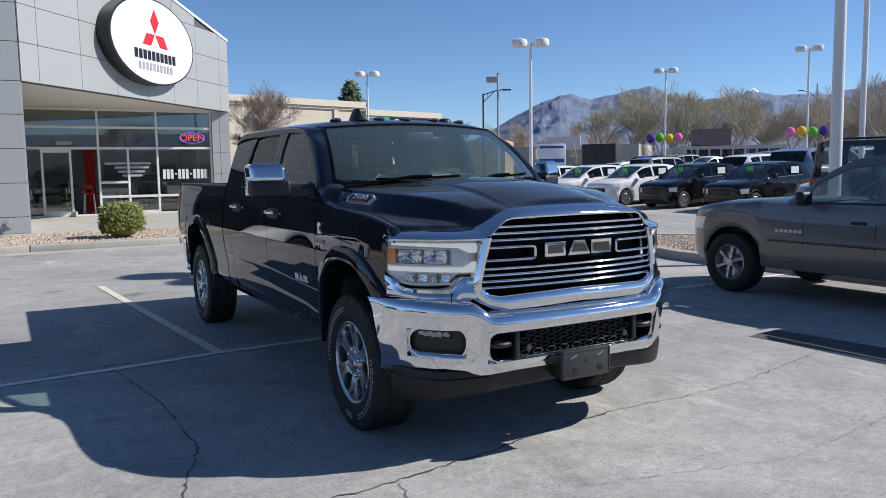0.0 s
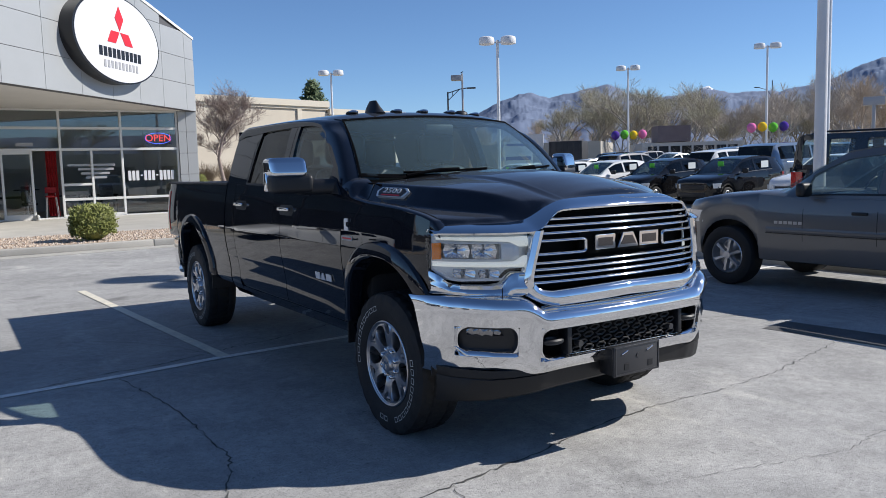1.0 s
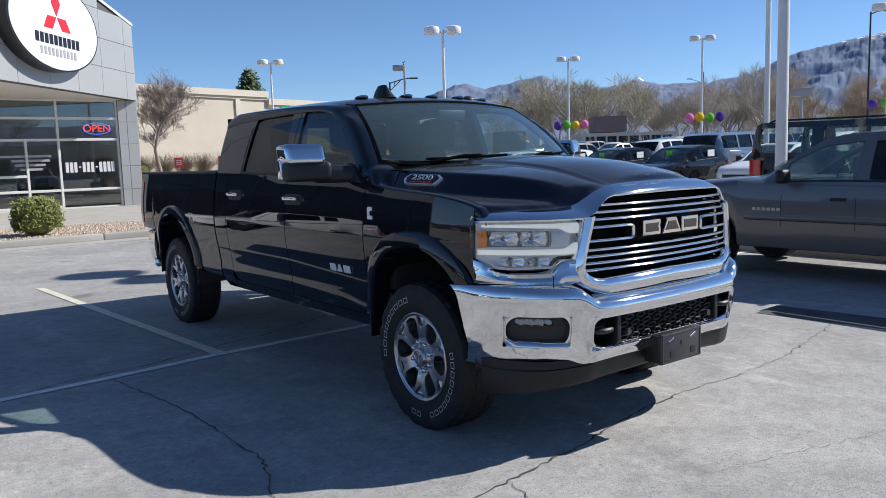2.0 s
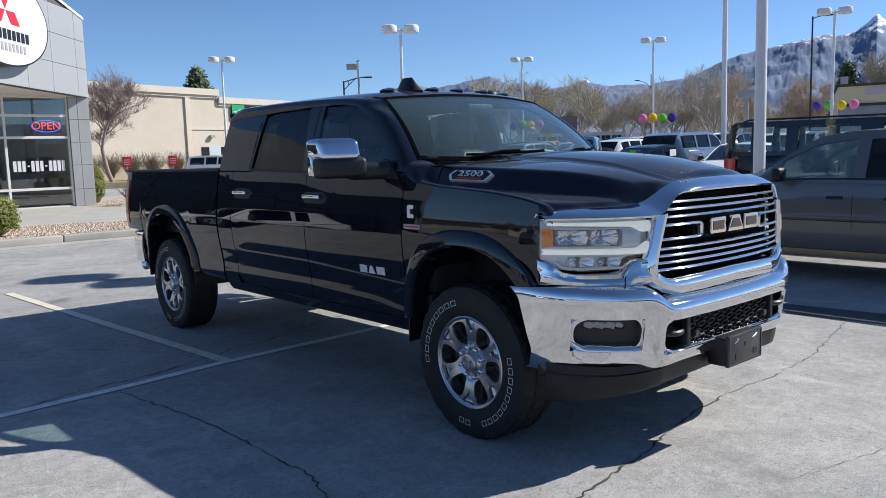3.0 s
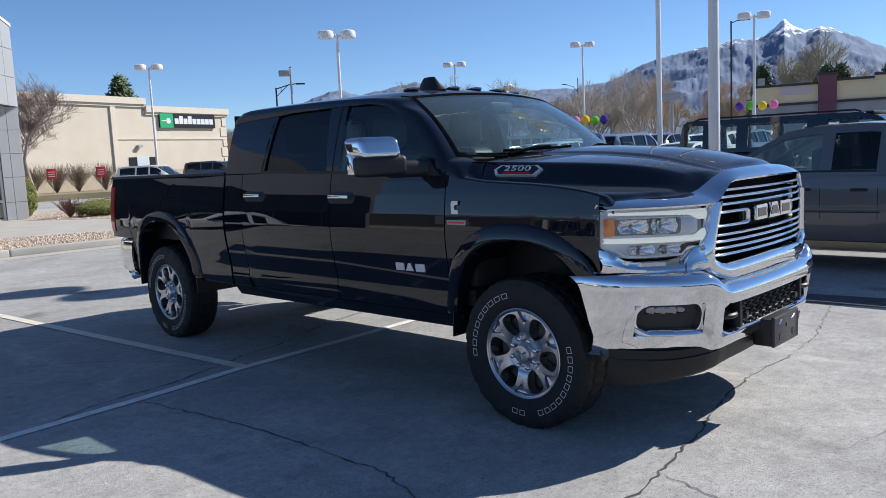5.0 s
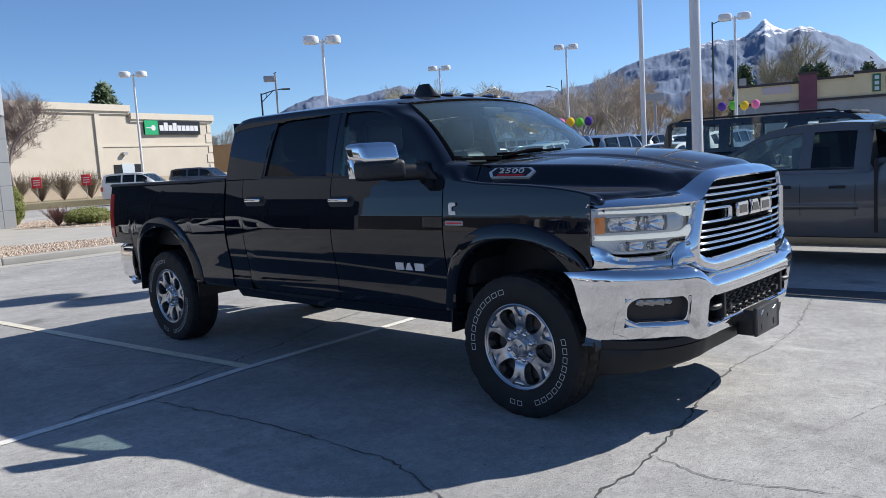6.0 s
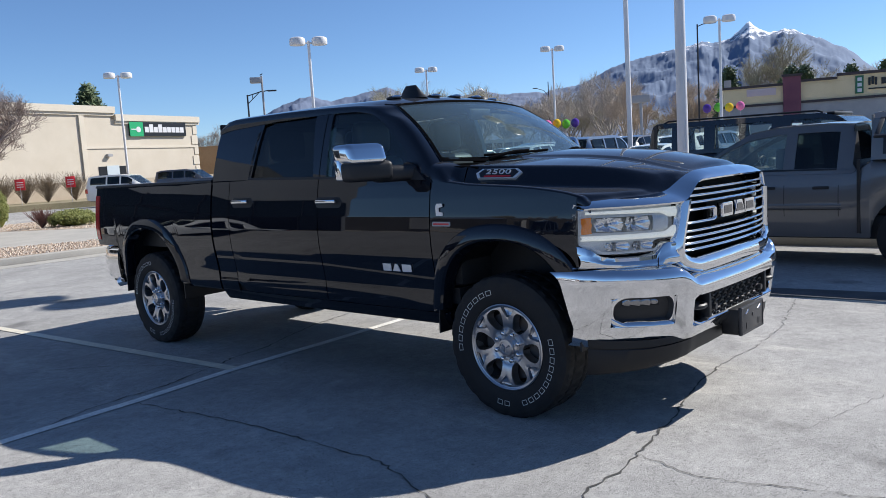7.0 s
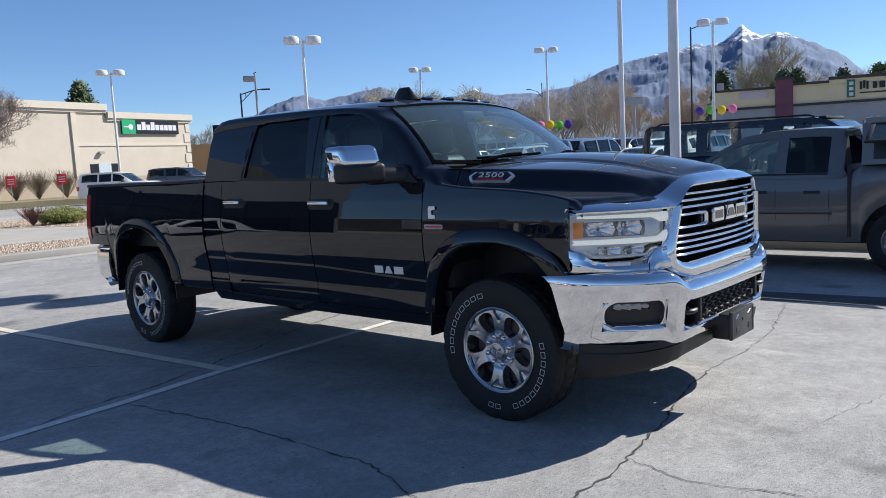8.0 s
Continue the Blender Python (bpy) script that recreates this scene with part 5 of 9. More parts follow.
# rear bumper
bm = B()
pl = spline([-1.0, -0.97, -0.85, -0.5, 0, 0.5, 0.85, 0.97, 1.0], [4.70, 5.00, 5.19, 5.25, 5.26, 5.25, 5.19, 5.00, 4.70], 49)
sheet(bm, [[(p[0] * k, 4.70 + (p[1] - 4.70) * f, z) for z, k, f in ((0.555, 0.955, 0.93), (0.585, 0.985, 0.97), (0.72, 1.0, 1.0), (0.85, 0.99, 0.985), (0.878, 0.965, 0.95))] for p in pl], 0.02, flip=True)
part("rear_bumper", bm, CHROME, TRUCK, "chrome step bumper")
bm = B()
sheet(bm, [[(p[0] * 0.93, 4.72 + (p[1] - 4.72) * 0.85, z) for z in (0.53, 0.57, 0.61)] for p in pl], 0.02)
part("bumper_valance", bm, BLACK_PLASTIC, TRUCK)

# chassis, axles, exhaust, underbody
bm = B()
for s in (-1, 1):
    box(bm, (s * 0.40 - 0.04, -0.75, 0.50), (s * 0.40 + 0.04, 5.0, 0.66), 0.01)
box(bm, (-0.45, 0.5, 0.46), (0.45, 1.3, 0.60), 0.04), box(bm, (-0.86, 0.55, 0.52), (0.86, 2.9, 0.62), 0.02)
box(bm, (0.25, 1.6, 0.42), (0.75, 2.9, 0.60), 0.05)
part("chassis", bm, BLACK_PLASTIC, TRUCK)
for y in (0, 4.077):
    bm = B()
    cyl(bm, (-0.75, y, 0.41), (0.75, y, 0.41), 0.05, n=12)
    bmesh.ops.create_uvsphere(bm, u_segments=14, v_segments=8, radius=0.17, matrix=Matrix.Translation((0.12 if y else 0.3, y, 0.41)))
    part("axle", bm, BLACK_PLASTIC, TRUCK)
bm = B()
tube(bm, [(-0.55, 2.8, 0.55), (-0.60, 3.3, 0.6), (-0.72, 4.2, 0.66), (-0.78, 4.6, 0.58), (-0.93, 4.85, 0.52)], 0.045, 10)
part("exhaust_pipe", bm, SATIN_CHROME, TRUCK)


# wheels
def truck_wheel():
    """A polished six-spoke wheel with its tyre; the outer face looks along -x."""
    bm = B()
    n = 180
    prof = [(0.240, -0.10), (0.248, -0.122), (0.262, -0.130), (0.295, -0.142), (0.34, -0.147), (0.378, -0.143), (0.386, -0.1415), (0.412, -0.128), (0.418, -0.112)]
    prof += [(0.428, x) for x in (-0.106, -0.066, -0.060, -0.052, -0.046, -0.004, 0.004, 0.046, 0.052, 0.060, 0.066, 0.106)]
    prof += [(0.418, 0.112), (0.412, 0.128), (0.385, 0.142), (0.32, 0.147), (0.25, 0.125), (0.240, 0.10)]
    rows = []
    for i, (r, x) in enumerate(prof):
        row = []
        for k in range(n + 1):
            q, xx = r, x
            if i in (6, 7, 8):
                block = (k % 9) < 6
                q, xx = r + (0.002 if block and i > 6 else -0.001), x - (0.003 if block else -0.001)
            elif 9 <= i <= 20:
                groove = i in (11, 12, 17, 18) or (k + i // 3 * 2) % 5 == 0
                q = r - (0.008 if groove else 0.0) - 0.003
            a = 2 * math.pi * k / n
            row.append((xx, q * math.cos(a), q * math.sin(a)))
        rows.append(row)
    sheet(bm, rows)
    bmesh.ops.remove_doubles(bm, verts=bm.verts, dist=0.0002)
    tyre = bm
    tyre_me = mesh_of("tyre", tyre, RUBBER, 40)
    bm = B()
    lathe(bm, [(0.246, -0.116), (0.252, -0.126), (0.256, -0.131), (0.250, -0.135), (0.243, -0.130), (0.240, -0.118)], 72)
    barrel_me = mesh_of("wheel", bm, WHEEL_FACE, 40)
    bm = B()
    lathe(bm, [(0.242, -0.122), (0.232, -0.085), (0.220, -0.02), (0.214, 0.10)], 64)
    inner_me = mesh_of("wheel_barrel", bm, WHEEL_DARK, 40)
    # one sixth of the face: it closes round the hub and along the rim, and leaves half a window on either side
    bm = B()
    rows = []
    for r, half, pocket_half, dip, x in ((0.066, 30, 1.0, 0.0, -0.098), (0.094, 30, 1.0, 0.0, -0.100), (0.103, 30, 1.0, 0.0, -0.103), (0.107, 25.5, 1.0, 0.0, -0.106), (0.113, 20.5, 1.0, 0.0, -0.110), (0.124, 17.2, 1.0, 0.0, -0.114), (0.145, 15.2, 1.0, 0.0, -0.118), (0.168, 14.2, 1.2, 0.0, -0.121),
                                         (0.180, 14.2, 2.0, 0.002, -0.122), (0.187, 14.5, 3.2, 0.022, -0.123), (0.200, 15.2, 6.2, 0.028, -0.124), (0.212, 16.6, 8.2, 0.030, -0.124), (0.221, 19.0, 9.4, 0.030, -0.124), (0.227, 23.0, 10.0, 0.030, -0.124), (0.231, 30, 10.4, 0.029, -0.124), (0.237, 30, 10.6, 0.026, -0.123), (0.2385, 30, 10.6, 0.0, -0.124), (0.243, 30, 10.6, 0.0, -0.126)):
        open_side = half < 29.9
        prof = []
        left = [(-half, 0.062 if open_side else 0.0), (-half, 0.010 if open_side else 0.0), (-half + min(1.3, half * 0.1), 0.0), (-(half + pocket_half) / 2, 0.0), (-pocket_half - 0.9, 0.0), (-pocket_half, dip * 0.75), (-pocket_half * 0.5, dip)]
        for a, o in left + [(0.0, dip)] + [(-a, o) for a, o in left[::-1]]:
            a = radians(a)
            prof.append((x + o, r * math.sin(a), r * math.cos(a)))
        rows.append(prof)
    sheet(bm, rows)
    bmesh.ops.remove_doubles(bm, verts=bm.verts, dist=0.0002)
    spoke_me = mesh_of("spoke", bm, WHEEL_FACE, 24)
    bm = B()
    lathe(bm, [(0.068, -0.07), (0.068, -0.098), (0.060, -0.112), (0.054, -0.118), (0.052, -0.132), (0.047, -0.138), (0.038, -0.139), (0.036, -0.134), (0.0005, -0.136)], 48)
    cap_me = mesh_of("hub_cap", bm, WHEEL_FACE, 35)
    bm = B()
    for a in (20, 140, 260):
        prism(bm, [(0.007 * math.cos(radians(a + 90)) + q * math.cos(radians(a)) - 0.014 * w * math.sin(radians(a)), q * math.sin(radians(a)) + 0.014 * w * math.cos(radians(a))) for q, w in ((0.004, 0.25), (0.030, 0.7), (0.030, -0.3), (0.004, -0.25))], lambda u, v, d: (-0.135 - d, u, v), 0.003)
    crest_me = mesh_of("hub_crest", bm, CHROME)
    bm = B()
    lathe(bm, [(0.015, -0.095), (0.015, -0.120), (0.012, -0.127), (0.006, -0.129), (0.0005, -0.1292)], 12)
    nut_me = mesh_of("lug_nut", bm, CHROME, 50)
    bm = B()
    lathe(bm, [(0.205, -0.03), (0.205, -0.045), (0.05, -0.045), (0.05, -0.03)], 40, closed=True)
    disc_me = mesh_of("brake_disc", bm, material("brake_iron", (0.10, 0.09, 0.085), 0.45, 0.8))
    bm = B()
    lathe(bm, [(0.212, 0.0), (0.0005, 0.0)], 32)
    back_me = mesh_of("wheel_back", bm, BLACK_PLASTIC)
    marks = []
    for r0, r1, a0, n, w in ((0.316, 0.346, -14, 9, 7.2), (0.316, 0.346, 160, 10, 6.2), (0.316, 0.346, 262, 2, 6.2)):
        for k in range(n):
            bm = B()
            a = radians(a0 + k * (w + 2.6))
            rr = [(r0, 0), (r1, 0)]
            d = radians(w)
            for (qa, qb, qr0, qr1) in ((a, a + d, r0, r0 + 0.0035), (a, a + d, r1 - 0.0035, r1), (a, a + d * 0.10, r0, r1), (a + d * 0.90, a + d, r0, r1)):
                sheet(bm, [[(-0.1475, q * math.cos(t), q * math.sin(t)) for q in (qr0, qr1)] for t in np.linspace(qa, qb, 4)])
            marks.append(mesh_of("sidewall_mark", bm, RUBBER_MARK))
    return tyre_me, barrel_me, inner_me, spoke_me, cap_me, crest_me, nut_me, disc_me, back_me, marks


WHEEL = truck_wheel()
for s in (-1, 1):
    for y, turn in ((0.0, 0.0), (4.077, 0.0)):
        tyre_me, barrel_me, inner_me, spoke_me, cap_me, crest_me, nut_me, disc_me, back_me, marks = WHEEL
        spin = 18 if y else 5
        w = part("wheel", barrel_me, None, TRUCK, "polished six-spoke alloy wheel")
        w.matrix_basis = pose(s * 0.838, y, 0.415, 0, 0, 0 if s < 0 else 180) @ pose(0, 0, 0, 0, 0, turn * (1 if s < 0 else -1)) @ pose(0, 0, 0, spin, 0, 0)
        part("tyre", tyre_me, None, w, "black all-terrain tyre with white sidewall markings")
        for k in range(6):
            part("spoke", spoke_me, None, w).matrix_basis = pose(0, 0, 0, 60 * k, 0, 0)
        for k in range(8):
            part("lug_nut", nut_me, None, w).matrix_basis = pose(0, 0, 0, 45 * k + 22.5, 0, 0) @ pose(0, 0, 0.082)
        part("wheel_barrel", inner_me, None, w)
        part("hub_crest", crest_me, None, part("hub_cap", cap_me, None, w)), part("brake_disc", disc_me, None, w), part("wheel_back", back_me, None, w)
        if s < 0:
            for me in marks:
                part("sidewall_mark", me, None, w)

# ---- the pickup's face ----
def on_front(x, z, out=0.0):
    """A point of the nose at a distance from the middle and a height."""
    return (x, front_line(x) - out, z)


GRILLE_BLACK = material("grille_black", (0.004, 0.004, 0.0045), 0.7, spec=0.15)
# dark core behind grille and lamps
bm = B()
sheet(bm, [[(x, front_line(x) + 0.10, z) for z in (0.84, 1.0, 1.15, min(1.31, brow_top(x) - 0.07))] for x in np.linspace(-0.93, 0.93, 31)], 0.02)
part("grille_core", bm, GRILLE_BLACK, TRUCK)


def grille_half(z):
    return ip(z, [0.935, 0.964, 1.056, 1.133, 1.22, 1.27, 1.31], [0.590, 0.605, 0.598, 0.578, 0.548, 0.522, 0.480])


def opening_top(x):
    return ip(abs(x), [0.0, 0.30, 0.44, 0.475, 0.505, 0.53, 0.552, 0.575, 0.60, 0.958, 0.968], [1.327, 1.324, 1.320, 1.310, 1.286, 1.258, 1.236, 1.220, 1.214, 1.208, 1.200])


# chrome brow: over the grille and both lamps in one sweep, leaning back to the hood
bm, rows = B(), []
for x in np.linspace(-0.962, 0.962, 111):
    lo, hi, f, b = opening_top(x), brow_top(x), front_line(x), brow_back(x)
    p0, c, p1 = Vector((x, f - 0.018, lo + 0.012)), Vector((x, f - 0.016 + 0.22 * (b - f), lo + 0.78 * (hi - lo))), Vector((x, b, hi + 0.004))
    row = [(x, f + 0.030, lo + 0.004), (x, f + 0.004, lo), (x, f - 0.012, lo + 0.003)]
    for t in np.linspace(0, 1, 9):
        row.append(tuple(p0 * (1 - t) ** 2 + c * (2 * t * (1 - t)) + p1 * t * t))
    row.append((x, b + 0.010, hi - 0.012))
    rows.append(row)
sheet(bm, rows, 0.008)
part("chrome_brow", bm, CHROME, TRUCK, "broad chrome brow over grille and headlamps", 40)


def band(name, inner, outer, lift, at, label="", angle=40):
    """A rounded chrome band between two runs of (x, z) on the nose."""
    rows = [[on_front(a[0] + (b[0] - a[0]) * t, a[1] + (b[1] - a[1]) * t, o) for t, o in zip(at, lift)] for a, b in zip(inner, outer)]
    bm = B()
    sheet(bm, rows, 0.008)
    return part(name, bm, CHROME, TRUCK, label, angle)


# chrome below the grille, rising into the pillars beside it
ts = np.linspace(-1, 1, 81)
IN_T = [0, 0.30, 0.60, 0.72, 0.78, 0.82, 0.86, 0.92, 1.0]
IN_X, IN_Z = [0, 0.26, 0.50, 0.555, 0.588, 0.604, 0.606, 0.595, 0.552], [0.925, 0.920, 0.913, 0.922, 0.940, 0.966, 1.00, 1.07, 1.235]
OUT_X, OUT_Z = [0, 0.26, 0.48, 0.56, 0.615, 0.645, 0.645, 0.622, 0.588], [0.846, 0.838, 0.834, 0.857, 0.886, 0.912, 0.97, 1.07, 1.225]
run = lambda xs, zs: [(math.copysign(ip(abs(t), IN_T, xs), t), ip(abs(t), IN_T, zs)) for t in ts]
band("grille_surround", run(IN_X, IN_Z), run(OUT_X, OUT_Z), (-0.035, -0.004, 0.014, 0.024, 0.026, 0.018, -0.002, -0.03), (0, 0.03, 0.10, 0.30, 0.60, 0.85, 0.97, 1.0), "broad chrome grille surround")
for s in (-1, 1):
    # chrome under the lamp: a fin that stands up beside the grille, then a sill
    xs = np.concatenate([np.linspace(0.612, 0.70, 9), np.linspace(0.71, 0.78, 9), np.linspace(0.80, 0.972, 15)])
    top = [(s * x, ip(x, [0.612, 0.695, 0.712, 0.738, 0.78, 0.88, 0.92, 0.947, 0.972], [1.022, 1.022, 1.002, 0.966, 0.957, 0.955, 0.964, 1.002, 1.024])) for x in xs]
    low = [(s * x, ip(x, [0.612, 0.65, 0.75, 0.972], [0.905, 0.892, 0.894, 0.896])) for x in xs]
    band("lamp_sill", top, low, (-0.03, 0.0, 0.008, 0.010, 0.026, 0.030, 0.022, 0.004, -0.03), (0, 0.03, 0.10, 0.38, 0.56, 0.72, 0.88, 0.97, 1.0), "chrome sill under the headlamp", 35)
    bm = B()
    box(bm, (s * 0.752 - 0.0012, front_line(0.752) - 0.0325, 0.897), (s * 0.752 + 0.0012, front_line(0.752) - 0.029, 0.945))
    part("sill_seam", bm, GRILLE_BLACK, TRUCK)

# grille bars: a rounded chrome nose on a black blade
bars = [1.283, 1.2475, 1.2115, 1.060, 1.0265, 0.993, 0.9595]
for z in bars:
    w = grille_half(z) + 0.004
    bm = B()
    sheet(bm, [[(x, front_line(x) + dy, z + dz) for dy, dz in ((0.026, 0.0070), (0.014, 0.0072), (0.006, 0.0062), (0.001, 0.0035), (-0.0015, 0.0), (0.000, -0.0035), (0.006, -0.0062), (0.026, -0.0066))] for x in np.linspace(-w, w, 31)], 0.002)
    bar = part("grille_bar", bm, CHROME, TRUCK, "chrome grille bar", 50)
    bm = B()
    sheet(bm, [[(x, front_line(x) + 0.030 + 0.055 * k, z) for k in (0, 1)] for x in np.linspace(-w, w, 15)], 0.008)
    part("bar_blade", bm, GRILLE_BLACK, bar)
for s in (-1, 1):
    # a long chrome loop, closed towards the middle
    bm = B()
    loop = []
    zt, zb = 1.173, 1.106
    for x in np.linspace(0.575, 0.312, 12):
        loop.append((x, zt))
    loop += [(0.312 - 0.024 * math.sin(a), zt - 0.012 * (1 - math.cos(a))) for a in np.linspace(0.3, math.pi / 2, 4)]
    loop += [(0.288, z) for z in np.linspace(1.150, 1.128, 3)]
    loop += [(0.312 - 0.024 * math.cos(a), zb + 0.012 * (1 - math.sin(a))) for a in np.linspace(0.0, math.pi / 2 - 0.3, 4)]
    for x in np.linspace(0.312, 0.590, 12):
        loop.append((x, zb))
    rows = []
    for k, (x, z) in enumerate(loop):
        a, b = loop[max(k - 1, 0)], loop[min(k + 1, len(loop) - 1)]
        d = Vector((b[0] - a[0], b[1] - a[1])).normalized()
        nx, nz = -d.y, d.x
        rows.append([(s * (x + nx * o), front_line(x) - 0.010 + dy, z + nz * o) for o, dy in ((0.0088, 0.040), (0.0088, 0.010), (0.006, 0.001), (0.0, -0.003), (-0.006, 0.001), (-0.0088, 0.010), (-0.0088, 0.040))])
    sheet(bm, rows, 0.0)
    part("grille_bracket", bm, CHROME, TRUCK, "chrome bracket in the grille", 50)
# maker's emblem: three plain chrome blocks standing proud
for k, shape in enumerate(([(-0.072, 0.0), (0.072, 0.0), (0.072, 0.030), (0.060, 0.044), (0.072, 0.056), (0.072, 0.078), (-0.072, 0.078)], [(-0.080, 0.0), (0.080, 0.0), (0.040, 0.080), (-0.040, 0.080)], [(-0.074, 0.0), (0.074, 0.0), (0.074, 0.078), (-0.074, 0.078)])):
    cx = -0.170 + 0.163 * k
    # The darker face metal stands for ground mirrored in the chrome.
    for grow, d0, dep, mt, nm in ((1.0, 0.0, 0.034, CHROME, "grille_emblem"), (0.74, 0.030, 0.006, EMBLEM_FACE, "emblem_face")):
        bm = B()
        prism(bm, [(u * grow, 0.039 + (v - 0.039) * (grow if grow == 1 else 0.58)) for u, v in shape], lambda u, v, d: (cx + u, front_line(cx) + 0.012 - d0 - d, 1.110 + v), dep)
        bmesh.ops.bevel(bm, geom=[e for e in bm.edges], offset=0.003 if grow == 1 else 0.001, segments=2, affect="EDGES")
        ob = part(nm, bm, mt, TRUCK if grow == 1 else ob, "chrome maker's emblem, plain block" if grow == 1 else "", 25)
bm = B()
sheet(bm, [[(x, front_line(x) + 0.045, z) for z in (1.085, 1.20)] for x in np.linspace(-0.29, 0.29, 7)], 0.02)
part("emblem_backing", bm, GRILLE_BLACK, TRUCK)

LAMP_BODY = material("lamp_grey", (0.62, 0.66, 0.70), 0.3, 0.25)
LAMP_DARK = material("lamp_bezel", (0.17, 0.19, 0.20), 0.25, 0.5)
LAMP_CLEAR = material("lamp_side_guide", (0.60, 0.64, 0.68), 0.18, 0.2)


# headlamps
def lamp_low(x):
    return ip(x, [0.590, 0.690, 0.706, 0.736, 0.88, 0.922, 0.948, 0.974], [1.036, 1.034, 1.016, 0.976, 0.968, 0.976, 1.020, 1.036])


def lamp_high(x):
    return ip(x, [0.575, 0.60, 0.955, 0.974], [1.220, 1.212, 1.208, 1.190])


def lamp_sheet(x0, x1, lo, hi, deep, n=14, m=6, thick=0.006, wave=None):
    """A piece of the lamp that follows the nose, some way behind its lens."""
    bm = B()
    rows = []
    for x in np.linspace(x0, x1, n):
        a, b = (lo(x) if callable(lo) else lo), (hi(x) if callable(hi) else hi)
        rows.append([(s * x, front_line(x) + deep + (wave(x, q / m) if wave else 0.0), a + (b - a) * q / m) for q in range(m + 1)])
    return sheet(bm, rows, thick, flip=(s < 0))


for s in (-1, 1):
    bm = B()
    xs = np.concatenate([np.linspace(0.585, 0.72, 9), np.linspace(0.73, 0.93, 16), np.linspace(0.938, 0.974, 8)])
    sheet(bm, [[(s * x, front_line(x) - 0.004 - 0.006 * math.sin(math.pi * v), lamp_low(x) + (lamp_high(x) - lamp_low(x)) * v) for v in np.linspace(0, 1, 9)] for x in xs], 0.003, flip=(s < 0))
    lamp = part("headlamp", bm, LAMP_LENS, TRUCK, "large clear headlamp with bright strips", 60)
    part("lamp_housing", lamp_sheet(0.59, 0.965, lamp_low, lamp_high, 0.060, 22), LAMP_BODY, lamp)
    # bright light guides: over, beside and between the bowls
    roll = lambda x, q: 0.010 * (2 * q - 1) ** 2
    part("light_strip", lamp_sheet(0.618, 0.950, lambda x: ip(x, [0.60, 0.655, 0.70, 0.80, 0.96], [1.150, 1.150, 1.176, 1.180, 1.186]), lambda x: lamp_high(x) - 0.009, 0.006, 32, 6, 0.012, roll), LAMP_PIPE, lamp)
    part("light_strip", lamp_sheet(0.618, 0.962, lambda x: 1.046, lambda x: ip(x, [0.60, 0.640, 0.680, 0.96], [1.106, 1.104, 1.076, 1.072]), 0.004, 32, 6, 0.012, roll), LAMP_PIPE, lamp)
    part("strip_end", lamp_sheet(0.594, 0.616, 1.048, 1.200, 0.007, 4, 8, 0.010), LAMP_BODY, lamp)
    part("side_guide", lamp_sheet(0.652, 0.728, lambda x: 1.082, lambda x: 1.170, 0.020, 8, 8, 0.008, lambda x, q: 0.012 * abs(2 * q - 1) ** 4 + 0.004 * math.sin(90 * x)), LAMP_CLEAR, lamp)
    part("lower_guide", lamp_sheet(0.722, 0.934, lambda x: lamp_low(x) + 0.004, lambda x: lamp_low(x) + 0.015, 0.006, 16, 3), LAMP_CLEAR, lamp)
    # chrome bowls behind the clear window, above and below the lower strip
    part("bezel", lamp_sheet(0.722, 0.936, lambda x: 1.082 + 0.012 * max(0.0, (x - 0.916) / 0.02), lambda x: 1.172 - 0.012 * max(0.0, (x - 0.916) / 0.02), 0.050, 14, 4), LAMP_DARK, lamp)
    part("window_frame", lamp_sheet(0.728, 0.936, 1.080, 1.087, 0.010, 14, 2, 0.006), LAMP_CLEAR, lamp)
    part("window_frame", lamp_sheet(0.728, 0.936, 1.167, 1.174, 0.010, 14, 2, 0.006), LAMP_CLEAR, lamp)
    for x0, x1, z0, z1, nm in ((0.752, 0.842, 1.090, 1.166, "upper_reflector"), (0.848, 0.930, 1.092, 1.164, "upper_reflector"), (0.742, 0.820, 0.990, 1.036, "lower_reflector"), (0.830, 0.905, 0.990, 1.036, "lower_reflector")):
        bm, rows = B(), []
        cx, cz = (x0 + x1) / 2, (z0 + z1) / 2
        facet = 5
        for r in np.linspace(0.02, 1, 7):
            row = []
            for k in range(25):
                a = 2 * math.pi * k / 24
                ca, sa = math.cos(a), math.sin(a)
                q = 1 / max(abs(ca), abs(sa)) ** 0.75
                x = cx + (x1 - x0) / 2 * r * q * ca
                row.append((s * x, front_line(x) + 0.046 - 0.034 * r ** 2 + 0.004 * math.cos(a * facet), cz + (z1 - z0) / 2 * r * q * sa))
            rows.append(row)
        sheet(bm, rows, 0.0)
        bowl = part(nm, bm, CHROME, lamp, "", 12)
        bm = B()
        bmesh.ops.create_uvsphere(bm, u_segments=14, v_segments=8, radius=0.011, matrix=Matrix.Translation((s * cx, front_line(cx) + 0.034, cz)))
        part("lens_ball", bm, LAMP_DARK, bowl)
    part("turn_signal", lamp_sheet(0.941, 0.963, lambda x: 1.084 - 0.2 * (x - 0.944), lambda x: 1.170 - 0.2 * (x - 0.944), 0.002, 6, 4, 0.010, lambda x, q: 0.003 * math.sin(9 * q)), AMBER, lamp, "amber turn signal")

# bumper: the middle stands lower and further forward than the ends
BUMP_X = [0, 0.25, 0.45, 0.56, 0.64, 0.72, 0.80, 0.88, 0.94, 0.975, 0.994]
BUMP_Y = [-1.026, -1.022, -1.012, -0.998, -0.968, -0.922, -0.855, -0.745, -0.635, -0.53, -0.401]


